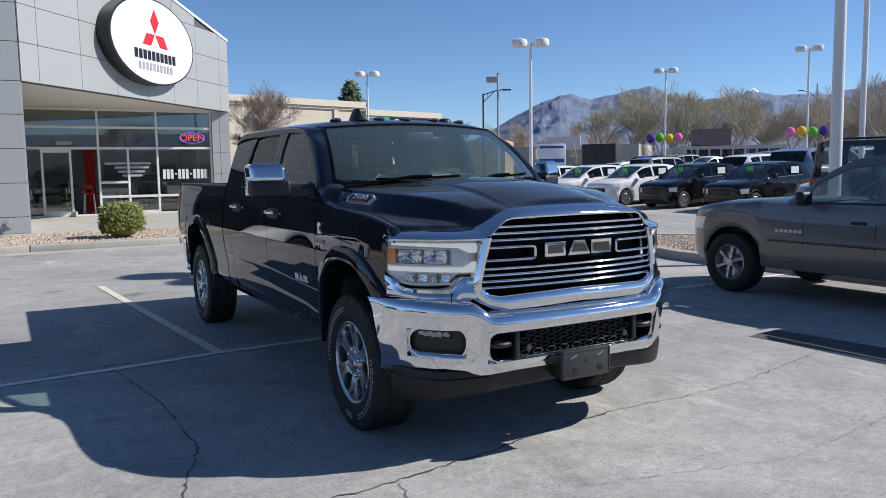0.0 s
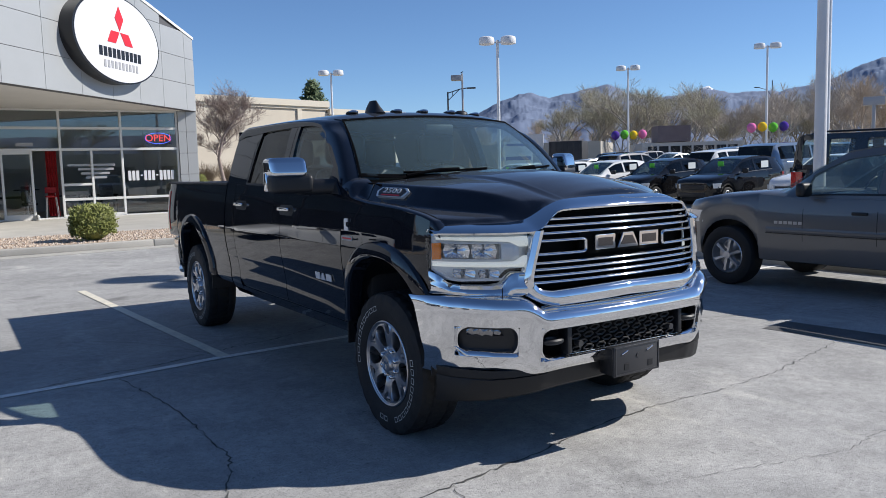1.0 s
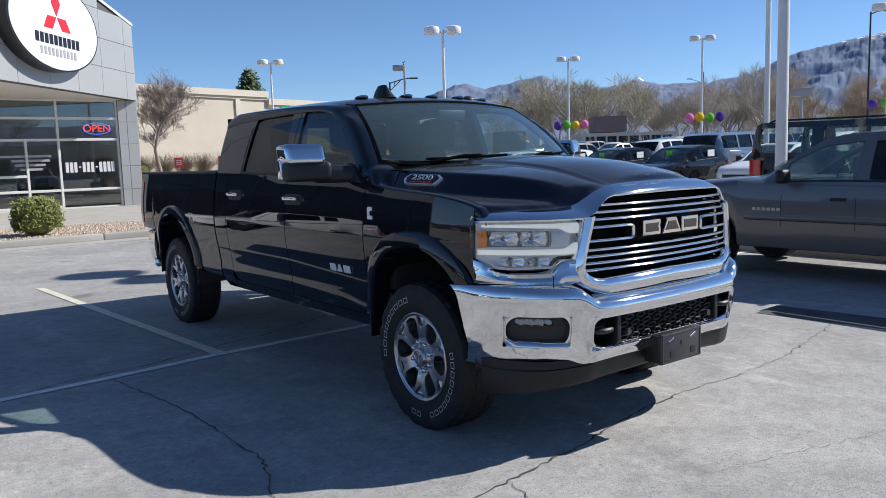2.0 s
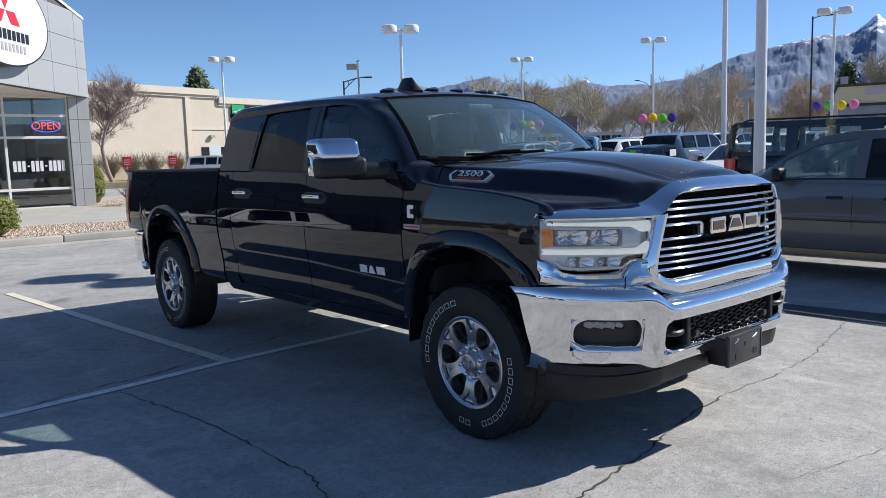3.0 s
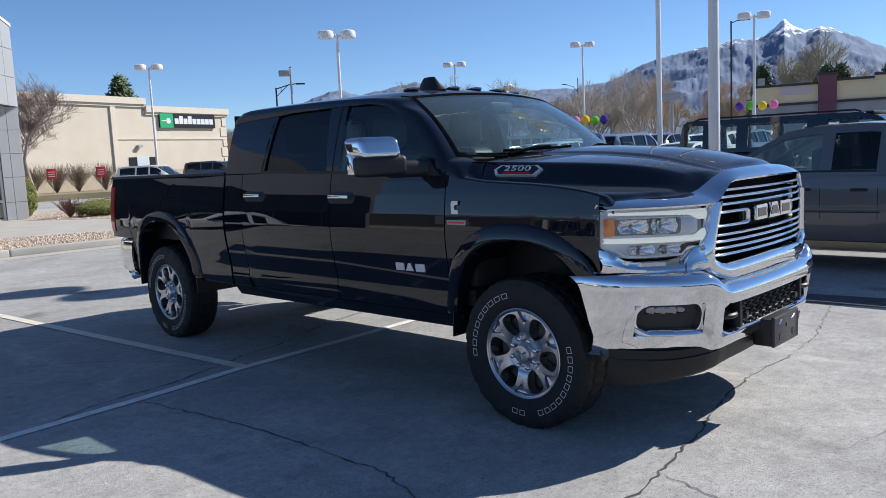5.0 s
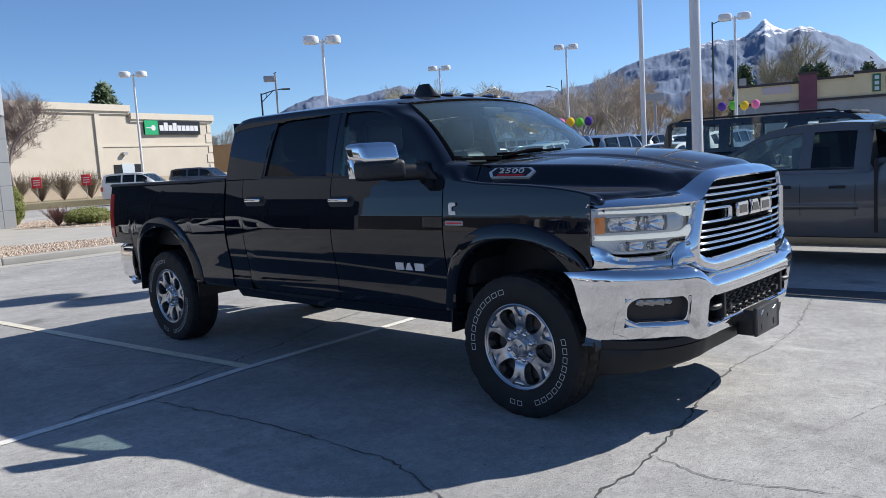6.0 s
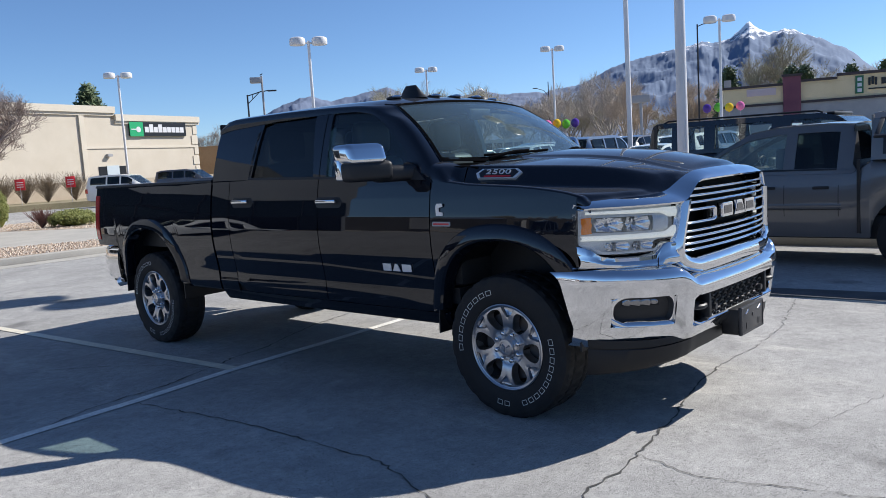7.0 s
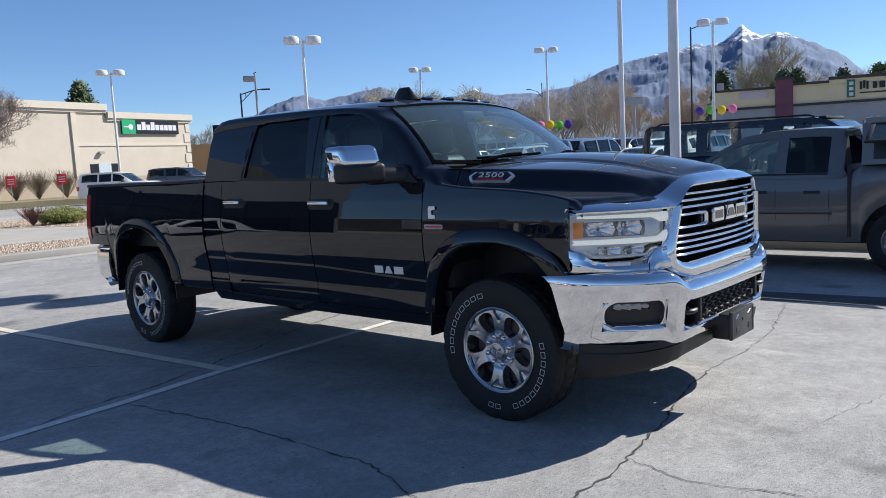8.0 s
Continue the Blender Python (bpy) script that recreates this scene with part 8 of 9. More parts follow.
part("tip", tube(B(), [(-0.12, 0, 9.80), (0.10, 0, 9.92)], 0.04, 7), DARK_POLE, R)


# ---- plants ----
BARK = varied("grey_brown_bark", (0.33, 0.295, 0.25), (0.43, 0.385, 0.33), 4.0, 0.9, 0.2, 40)
BARK_RED = varied("reddish_twigs", (0.25, 0.195, 0.175), (0.34, 0.275, 0.245), 4.0, 0.9)
BUD = varied("spring_buds", (0.47, 0.44, 0.29), (0.40, 0.375, 0.26), 1.0, 0.9)
LEAF = varied("clipped_green_leaf", (0.13, 0.15, 0.03), (0.21, 0.22, 0.055), 9.0, 0.6)
LEAF_DARK = varied("evergreen_needles", (0.070, 0.105, 0.045), (0.125, 0.165, 0.075), 2.0, 0.7)
TWIG_RED = varied("red_shrub_twigs", (0.22, 0.10, 0.09), (0.16, 0.09, 0.075), 5.0, 0.9)
TWIG_TAN = varied("tan_shrub_twigs", (0.27, 0.21, 0.15), (0.20, 0.155, 0.11), 5.0, 0.9)


def grow(rnd, segs, base, way, length, radius, depth, spread, droop=0.0, kids=3):
    """Adds the limbs of a bare tree as (from, to, radius, radius)."""
    n = 3
    p, d = base, way.normalized()
    for k in range(n):
        q = p + d * length / n
        r0, r1 = radius * (1 - 0.25 * k / n), radius * (1 - 0.25 * (k + 1) / n)
        segs.append((p, q, r0, r1, depth))
        p = q
        d = (d + Vector((rnd.uniform(-1, 1), rnd.uniform(-1, 1), rnd.uniform(-0.6, 0.8) - droop)) * 0.16).normalized()
        if depth > 0 and k >= 1:
            grow(rnd, segs, p, fork(rnd, d, spread), length * rnd.uniform(0.55, 0.75), r1 * 0.55, depth - 1, spread, droop, kids)
    if depth > 0:
        for _ in range(kids - 1):
            grow(rnd, segs, p, fork(rnd, d, spread), length * rnd.uniform(0.6, 0.85), radius * 0.6, depth - 1, spread, droop, kids)


def fork(rnd, d, spread):
    side = Vector((rnd.uniform(-1, 1), rnd.uniform(-1, 1), rnd.uniform(-0.2, 0.7)))
    return (d + side.normalized() * spread).normalized()


def limbs_mesh(name, segs, mat, least=0.006):
    verts, faces = [], []
    for a, b, ra, rb, depth in segs:
        n = 6 if ra > 0.05 else 3
        u, v = ring_axes(b - a)
        k = len(verts)
        for p_, r in ((a, max(ra, least)), (b, max(rb, least))):
            verts += [tuple(p_ + (u * math.cos(6.2832 * j / n) + v * math.sin(6.2832 * j / n)) * r) for j in range(n)]
        faces += [(k + j, k + (j + 1) % n, k + n + (j + 1) % n, k + n + j) for j in range(n)]
    me = bpy.data.meshes.new(name)
    me.from_pydata(verts, [], faces)
    me.materials.append(mat)
    for poly in me.polygons:
        poly.use_smooth = True
    return me


def flakes(name, centres, size, mat, seed, per=6, jitter=0.3):
    """Small leaves round many points, joined into one crown."""
    rnd, verts, faces = random.Random(seed), [], []
    for c in centres:
        for _ in range(per):
            o = Vector(c) + Vector((rnd.gauss(0, jitter), rnd.gauss(0, jitter), rnd.gauss(0, jitter)))
            u = Vector((rnd.uniform(-1, 1), rnd.uniform(-1, 1), rnd.uniform(-1, 1))).normalized()
            v = u.orthogonal().normalized()
            s = size * rnd.uniform(0.6, 1.3)
            k = len(verts)
            verts += [tuple(o - u * s), tuple(o + v * s * 0.5), tuple(o + u * s), tuple(o - v * s * 0.5)]
            faces.append((k, k + 1, k + 2, k + 3))
    me = bpy.data.meshes.new(name)
    me.from_pydata(verts, [], faces)
    me.materials.append(mat)
    return me


def slivers(name, tips, length, width, mat, seed, per):
    """Hair-fine end twigs fanning out from the tips of the branches."""
    rnd, verts, faces = random.Random(seed), [], []
    for a, b in tips:
        out = (b - a).normalized()
        for _ in range(per):
            d = (out + Vector((rnd.gauss(0, 0.5), rnd.gauss(0, 0.5), rnd.gauss(0.12, 0.45)))).normalized()
            o = a + (b - a) * rnd.uniform(0.1, 1.0)
            q = length * rnd.uniform(0.5, 1.25)
            w = Vector((rnd.uniform(-1, 1), rnd.uniform(-1, 1), rnd.uniform(-1, 1))).cross(d).normalized() * width
            k = len(verts)
            verts += [tuple(o - w), tuple(o + w), tuple(o + d * q + w * 0.4), tuple(o + d * q - w * 0.4)]
            faces.append((k, k + 1, k + 2, k + 3))
    me = bpy.data.meshes.new(name)
    me.from_pydata(verts, [], faces)
    me.materials.append(mat)
    return me


def bare_tree(x, y, h, seed, mat, label, buds=None, depth=5, spread=0.75, lean=0.0, least=0.008, trunk=0.28, z=0.0, group="", fine=(0.85, 0.0065, 2)):
    rnd, segs = random.Random(seed), []
    root_way = Vector((rnd.uniform(-0.08, 0.08), rnd.uniform(-0.08, 0.08), 1))
    length = h * 0.36
    grow(rnd, segs, Vector((0, 0, -0.1)), root_way, length, h * 0.022 * trunk / 0.28, depth, spread)
    top = max(s[1].z for s in segs)
    c = sum(((s[1]) for s in segs), Vector()) / len(segs)
    level = lambda p: Vector((p.x - c.x * p.z / c.z, p.y - c.y * p.z / c.z, p.z))
    segs = [(level(s[0]), level(s[1]), *s[2:]) for s in segs]
    k = h / top
    R = root("tree", pose(x, y, z) @ Matrix.Diagonal((k, k, k, 1)), label, "tree", group)
    part("trunk", limbs_mesh("trunk", [s for s in segs if s[4] >= depth - 1], mat), None, R)
    part("crown", limbs_mesh("crown", [s for s in segs if s[4] < depth - 1], mat, least), None, R, "bare spring branches")
    part("twig_haze", slivers("twig_haze", [(s[0], s[1]) for s in segs if s[4] == 0], fine[0], fine[1], buds or mat, seed, fine[2]), None, R)
    if buds:
        tips = [s[1] for s in segs if s[4] == 0][::2]
        part("new_foliage", flakes("new_foliage", tips, 0.07, buds, seed, 3, 0.20), None, R, "thin haze of new leaves")
    return R


# the bare pink-twigged tree beside the dealership
bare_tree(14.57, 53.38, 7.9, 11, BARK_RED, "bare ornamental tree with reddish twigs on the verge", None, 6, 0.80, least=0.009, trunk=0.30, z=0.40, fine=(0.42, 0.0045, 1))


def bush(x, y, w, h, seed, mat, label, z=0.15, square=0.0, n=900, size=0.035):
    rnd, pts = random.Random(seed), []
    for _ in range(n):
        a, b = rnd.uniform(0, 6.283), math.acos(rnd.uniform(-0.55, 1))
        q = Vector((math.sin(b) * math.cos(a), math.sin(b) * math.sin(a), math.cos(b)))
        if square:
            mx = max(abs(q.x), abs(q.y), abs(q.z))
            q = q * (1 - square) + q / mx * square * 0.85
        q *= rnd.uniform(0.86, 1.03)
        pts.append((q.x * w / 2, q.y * w / 2, h * 0.45 + q.z * h * 0.52))
    R = root("shrub", pose(x, y, z), label, "shrub")
    bm = B()
    bmesh.ops.create_icosphere(bm, subdivisions=3, radius=1, matrix=Matrix.Translation((0, 0, h * 0.45)) @ Matrix.Diagonal((w * 0.43, w * 0.43, h * 0.45, 1)))
    part("inner_mass", bm, mat, R)
    part("leaf_mass", flakes("leaf_mass", pts, size, mat, seed, 5, 0.03), None, R)
    return R


def twig_bush(x, y, w, h, seed, mat, label, z=0.15, n=90):
    rnd, segs = random.Random(seed), []
    for _ in range(n):
        a, s = rnd.uniform(0, 6.283), rnd.uniform(0.1, 1)
        way = Vector((math.cos(a) * s * w / 2, math.sin(a) * s * w / 2, h * rnd.uniform(0.6, 1.0)))
        grow(rnd, segs, Vector((0, 0, 0)), way, way.length * 0.6, 0.008, 1, 0.5)
    R = root("shrub", pose(x, y, z), label, "shrub")
    part("twig_mass", limbs_mesh("twig_mass", segs, mat, 0.005), None, R)


bush(-0.36, 14.85, 0.98, 0.86, 21, LEAF, "clipped round green shrub on gravel", square=0.55)
bush(6.75, 24.2, 1.5, 0.55, 22, LEAF, "low green shrub on gravel")
bush(5.62, 27.7, 0.62, 1.45, 25, LEAF, "tall green shrub by the showroom wall")
twig_bush(5.9, 24.6, 1.0, 0.65, 23, TWIG_RED, "bare red-twigged shrub on gravel")
for k, (x, y) in enumerate(((14.6, 58.6), (16.0, 58.0), (17.4, 57.5), (18.8, 57.0), (20.6, 56.5))):
    twig_bush(x, y, 2.4, 2.1, 40 + k, TWIG_TAN, "leafless tan hedge shrub before the wall", 0.38, 150)
# small red notices on stakes
for x, y in ((15.7, 53.45), (18.4, 51.9)):
    R = root("stake_sign", pose(x, y, 0.40, 0, 0, -25), "small red notice on a metal stake", "sign", "red notices")
    part("stake", cyl(B(), (0, 0, 0), (0, 0, 1.3), 0.02, n=8), SIGN_GREY, R)
    b = part("board", box(B(), (-0.30, -0.015, 1.0), (0.30, 0.015, 1.75), 0.005), SIGN_RED, R)
    for z in (1.2, 1.35, 1.5):
        part("text_bar", box(B(), (-0.2, -0.02, z), (0.2, -0.014, z + 0.05)), SIGN_WHITE, b)


def evergreen(x, y, z, h, w, seed, label):
    rnd, pts = random.Random(seed), []
    for _ in range(900):
        t = rnd.random() ** 0.8
        a, r = rnd.uniform(0, 6.283), w / 2 * (1 - t) ** 0.6 * rnd.uniform(0.45, 1.0)
        pts.append((r * math.cos(a), r * math.sin(a), h * (0.15 + 0.85 * t) - 0.25 * r))
    R = root("evergreen_tree", pose(x, y, z), label, "tree", "evergreens")
    part("trunk", cyl(B(), (0, 0, 0), (0, 0, h * 0.95), h * 0.02, 0.02, 8), BARK, R)
    part("crown", flakes("crown", pts, 0.28, LEAF_DARK, seed, 7, 0.28), None, R)


evergreen(38.4, 92.0, 0, 13.2, 8.2, 51, "dark evergreen rising behind the roof")
for x, y, h, k in ((106.6, 40.6, 12.1, 52), (112.3, 34.1, 11.6, 53), (113.6, 32.6, 11.7, 54), (117.9, 27.6, 11.4, 55), (110, 21.4, 10.8, 56), (100, 31, 9.0, 57)):
    evergreen(x, y, 0, h, 5.5, k, "dark evergreen beyond the shops")
# the wood beyond the lot: a few trees grown once, set out many times
kinds = [bare_tree(88, 70, 13, 61, BARK, "tall bare roadside tree hazed with new buds", BUD, 5, 0.8, least=0.020, group="roadside trees"),
         bare_tree(92, 60, 12, 62, varied("brown_twigs", (0.44, 0.39, 0.345), (0.53, 0.475, 0.42), 3, 0.9), "bare brown roadside tree", None, 5, 0.7, least=0.020, group="roadside trees"),
         bare_tree(96, 52, 12, 63, varied("orange_twigs", (0.53, 0.43, 0.335), (0.46, 0.385, 0.31), 3, 0.9), "bare roadside tree with orange-brown twigs", None, 5, 0.6, least=0.020, group="roadside trees"),
         bare_tree(84, 78, 14, 64, BARK, "spreading bare roadside tree", BUD, 5, 0.95, least=0.020, group="roadside trees")]
rnd = random.Random(7)
sets = [(92, 93.6, 15.4, 0), (96, 90, 13, 3), (102.7, 87.5, 14.6, 3), (110.5, 83, 13.4, 1), (107, 86, 12, 1), (116.9, 66.4, 15.6, 1), (118, 72, 12.5, 0), (122, 62, 12.5, 2), (112, 64, 13.5, 1), (110.9, 47.8, 11.9, 2), (114.3, 47, 11.5, 2), (112, 50, 11, 2),
        (142.7, 46.6, 20.5, 0), (146, 44, 18, 0), (132, 27, 13, 1), (103.7, 106, 16.0, 0), (100, 112, 14, 3), (110, 98, 13, 1), (104.4, 58.6, 14, 1), (121, 76, 13, 3), (126, 70, 12, 1), (128, 58, 11.5, 2), (115, 78, 11, 2), (124, 92, 13, 1), (130, 82, 13, 0)]
for k in range(34):
    a = radians(64 - 50 * k / 33 + rnd.uniform(-1, 1))
    d = rnd.uniform(150, 190)
    sets.append((-3 + d * math.cos(a), -4 + d * math.sin(a), rnd.uniform(9, 14), rnd.randrange(4)))
# Trees out of view behind the camera, added for reflections.
for k in range(40):
    a = radians(95 + 250 * k / 39 + rnd.uniform(-2, 2))
    d = rnd.uniform(95, 140)
    sets.append((-3 + d * math.cos(a), -4 + d * math.sin(a), rnd.uniform(8, 14), rnd.randrange(4)))
for x, y, h, q in sets:
    src = kinds[q]
    k = src.matrix_basis.to_scale().x * h / (13, 12, 12, 14)[q]
    t = copy_thing(src, pose(x, y, 0, 0, 0, rnd.uniform(0, 360)))
    t.scale = (k * rnd.uniform(0.9, 1.1), k, k)

# tangled brush between and behind the far trunks
rnd = random.Random(31)
bits = []
for _ in range(3600):
    a, d = radians(rnd.uniform(8, 72)), rnd.uniform(112, 190)
    o = Vector((-3 + d * math.cos(a), -4 + d * math.sin(a), rnd.uniform(0, 2.6)))
    bits.append((o, o + Vector((rnd.uniform(-1, 1), rnd.uniform(-1, 1), rnd.uniform(0.5, 2.2)))))
brush = part("brush", slivers("brush", bits, 2.2, 0.03, varied("dry_brush", (0.44, 0.395, 0.335), (0.53, 0.48, 0.415), 0.1, 0.9), 5, 7), None)
tagged(brush, "dry brown brush below the roadside trees", "brush", "", "stuff")

# ---- mountains ----
def range_mesh(name, crest, dist, depth, base, seed, mat, label, rough=1.0, na=560, nd=70):
    """A ridge whose crest is given as (bearing in degrees from +x, height)."""
    crest = sorted(crest)
    bs, hs = [c[0] for c in crest], [c[1] for c in crest]
    rows = []
    for i in range(na + 1):
        b = bs[0] + (bs[-1] - bs[0]) * i / na
        h = float(np.interp(b, bs, hs))
        row = []
        for j in range(nd + 1):
            v = j / nd
            d = dist - depth * 0.75 + depth * v
            x, y = d * math.cos(radians(b)), d * math.sin(radians(b))
            prof = min(v / 0.75, 1.0) ** 1.25 if v <= 0.75 else 1 - 0.8 * (v - 0.75) / 0.25
            rid = noise.ridged_multi_fractal(Vector((x / 300, y / 300, seed)), 0.9, 2.1, 6, 1.0, 2.0)
            edge = math.sin(math.pi * min(v / 0.75, 1.0)) if v < 0.75 else 0
            fine = noise.fractal(Vector((x / 110, y / 110, seed + 3)), 0.7, 2.1, 5)
            z = h * prof * (1 + rough * 0.17 * (rid - 1.1) * edge ** 0.7) + h * 0.026 * fine * min(v / 0.5, 1)
            row.append((x, y, base + max(z, -2) if j else base - 20))
        rows.append(row)
    bm = B()
    sheet(bm, rows)
    return tagged(part(name, bm, mat, None, "", 75), label, "mountain", "", "structure")


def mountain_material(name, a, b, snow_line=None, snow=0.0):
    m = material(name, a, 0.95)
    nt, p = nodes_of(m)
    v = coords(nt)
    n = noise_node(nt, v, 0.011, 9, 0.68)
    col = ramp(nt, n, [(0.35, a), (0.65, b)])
    if snow_line:
        geo = nt.nodes.new("ShaderNodeNewGeometry")
        sep = nt.nodes.new("ShaderNodeSeparateXYZ")
        nt.links.new(geo.outputs["Position"], sep.inputs[0])
        up = nt.nodes.new("ShaderNodeMapRange")
        up.inputs[1].default_value, up.inputs[2].default_value = snow_line
        nt.links.new(sep.outputs[2], up.inputs[0])
        n2 = noise_node(nt, coords(nt, (1.0, 1.0, 0.45)), 0.022, 10, 0.72)
        add = nt.nodes.new("ShaderNodeMath")
        add.operation = "MULTIPLY"
        nt.links.new(up.outputs[0], add.inputs[0]), nt.links.new(n2, add.inputs[1])
        col = mix(nt, ramp(nt, add.outputs[0], [(0.455 - snow, (0, 0, 0)), (0.485 - snow, (1, 1, 1))]), col, (0.80, 0.82, 0.87))
    nt.links.new(col, p.inputs["Base Color"])
    bump(nt, p, noise_node(nt, v, 0.02, 8, 0.66), 0.08, 26.0)
    return m


# The blue haze of distance is mixed into these rock colours.
ROCK_FAR = mountain_material("haze_tinted_far_rock", (0.132, 0.170, 0.258), (0.150, 0.190, 0.280))
ROCK_DUSTED = mountain_material("snow_dusted_haze_tinted_rock", (0.132, 0.170, 0.258), (0.150, 0.190, 0.280), (195.0, 300.0), 0.0)
ROCK_SNOW = mountain_material("snowy_haze_tinted_rock", (0.125, 0.175, 0.275), (0.150, 0.205, 0.305), (225.0, 425.0), 0.05)
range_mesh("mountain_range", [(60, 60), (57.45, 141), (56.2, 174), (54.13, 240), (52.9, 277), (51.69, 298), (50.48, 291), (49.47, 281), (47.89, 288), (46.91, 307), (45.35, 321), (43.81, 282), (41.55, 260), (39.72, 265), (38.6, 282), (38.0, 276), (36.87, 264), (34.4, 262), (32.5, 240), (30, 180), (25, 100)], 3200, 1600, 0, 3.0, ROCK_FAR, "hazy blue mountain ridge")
range_mesh("snowy_far_peak", [(41.0, 150), (40.0, 240), (39.4, 276), (38.9, 300), (38.5, 306), (38.0, 292), (37.2, 262), (36.2, 180)], 3350, 900, 0, 5.0, ROCK_DUSTED, "far haze-tinted peak dusted with snow")
range_mesh("snowy_mountain", [(36.5, 120), (34.5, 245), (33.5, 266), (31.75, 276), (30.2, 306), (29.2, 331), (28.08, 354), (26.05, 372), (24.52, 391), (23.02, 402), (22.29, 390), (21.19, 412), (20.46, 436), (19.96, 452), (19.39, 425), (18.69, 408), (17.82, 424), (16.96, 404), (16.29, 376), (15.28, 354), (14.29, 326), (13.64, 298), (12.68, 250), (11.48, 195), (5, 110)], 3200, 1700, 0, 8.0, ROCK_SNOW, "snow-streaked mountain tinted haze blue")

# ---- shops across the road ----
def block(name, x0, y0, x1, y1, depth, h, mat, label):
    """A flat-roofed building whose front runs from one corner to another."""
    a, b = Vector((x0, y0, 0)), Vector((x1, y1, 0))
    w = (b - a).normalized()
    n = Vector((w.y, -w.x, 0))
    if n.dot(Vector((-4, -3, 0)) - a) < 0:
        n = -n
    R = root(name, Matrix.Identity(4), label, "building", "shops across the road")
    L = (b - a).length
    at = lambda u, v, o: a + w * u + n * o + Vector((0, 0, v))
    part("wall", prism(B(), [(0, 0), (L, 0), (L, h), (0, h)], lambda u, v, d: at(u, v, -d), depth), mat, R)
    return R, at, L


ROOF_EDGE = varied("dark_roof_edge", (0.05, 0.038, 0.038), (0.07, 0.055, 0.055), 0.8, 0.7)
SIGN_GREEN_DARK = material("deep_green_sign", (0.03, 0.16, 0.08), 0.5)
TAN_WALL = varied("tan_render", (0.76, 0.61, 0.36), (0.82, 0.67, 0.42), 0.4, 0.9, 0.05, 10)
MAROON = varied("maroon_render", (0.16, 0.055, 0.085), (0.20, 0.075, 0.10), 0.6, 0.8)
GREY_WALL = varied("grey_render", (0.34, 0.335, 0.33), (0.42, 0.41, 0.40), 0.4, 0.9)
shop, at, L = block("shop_row", 79.97, 30.94, 91.0, 5.9, 14, 7.45, TAN_WALL, "tan flat-roofed shop with maroon pier and sign")
part("roof_edge", prism(B(), [(-0.2, 7.4), (7.0, 7.4), (7.0, 7.65), (-0.2, 7.65)], lambda u, v, d: at(u, v, 0.2 - d), 0.5), ROOF_EDGE, shop)
part("roof_edge", prism(B(), [(7.0, 7.6), (11.2, 7.6), (11.2, 7.85), (7.0, 7.85)], lambda u, v, d: at(u, v, 0.2 - d), 0.5), ROOF_EDGE, shop)
part("roof_edge", prism(B(), [(11.2, 7.9), (L, 7.9), (L, 8.2), (11.2, 8.2)], lambda u, v, d: at(u, v, 0.2 - d), 0.5), ROOF_EDGE, shop)
part("roof_step", prism(B(), [(7.0, 7.4), (11.2, 7.4), (11.2, 7.6), (7.0, 7.6)], lambda u, v, d: at(u, v, -d), 0.5), TAN_WALL, shop)
part("roof_step", prism(B(), [(11.2, 7.4), (L, 7.4), (L, 7.9), (11.2, 7.9)], lambda u, v, d: at(u, v, -d), 0.5), TAN_WALL, shop)
part("lower_wall", prism(B(), [(0, 0), (L, 0), (L, 5.45), (0, 5.45)], lambda u, v, d: at(u, v, 0.08 - d), 0.1), GREY_WALL, shop)
part("ledge", prism(B(), [(0, 5.4), (L, 5.4), (L, 5.65), (0, 5.65)], lambda u, v, d: at(u, v, 0.3 - d), 0.3), ROOF_EDGE, shop)
part("pier", prism(B(), [(6.0, 0), (7.7, 0), (7.7, 8.3), (6.0, 8.3)], lambda u, v, d: at(u, v, 0.45 - d), 0.8), MAROON, shop)
part("pier_cap", prism(B(), [(5.85, 8.25), (7.85, 8.25), (7.85, 8.5), (5.85, 8.5)], lambda u, v, d: at(u, v, 0.6 - d), 1.1), ROOF_EDGE, shop)
part("green_sign", prism(B(), [(12.9, 5.95), (13.65, 5.95), (13.65, 7.75), (12.9, 7.75)], lambda u, v, d: at(u, v, 0.14 - d), 0.1), SIGN_GREEN_DARK, shop)
for z in (6.1, 6.65, 7.2):
    part("sign_bar", prism(B(), [(13.08, z), (13.48, z), (13.48, z + 0.36), (13.08, z + 0.36)], lambda u, v, d: at(u, v, 0.17 - d), 0.1), SIGN_WHITE, shop)
for u0, u1, z0, z1 in ((14.1, 14.3, 6.7, 7.5), (14.4, 14.6, 6.8, 7.6), (14.7, 14.9, 6.7, 7.5), (15.3, 15.7, 6.75, 7.4), (15.9, 16.4, 6.75, 7.4), (16.6, 17.0, 6.75, 7.4), (17.4, 18.0, 6.75, 7.4), (14.1, 18.0, 6.3, 6.42)):
    part("sign_bar", prism(B(), [(u0, z0), (u1, z0), (u1, z1), (u0, z1)], lambda u, v, d: at(u, v, 0.14 - d), 0.1), SIGN_BLACK, shop)
part("faded_banner", prism(B(), [(2.4, 6.5), (5.3, 6.5), (5.3, 7.25), (2.4, 7.25)], lambda u, v, d: at(u, v, 0.1 - d), 0.08), material("faded_banner", (0.62, 0.50, 0.50), 0.7), shop)
part("roof_vent", prism(B(), [(0.2, 7.4), (0.9, 7.4), (0.9, 8.5), (0.2, 8.5)], lambda u, v, d: at(u, v, -1.0 - d), 0.6), SIGN_GREY, shop)
PALE_WALL = varied("pale_grey_render", (0.50, 0.49, 0.47), (0.58, 0.56, 0.53), 0.4, 0.9)
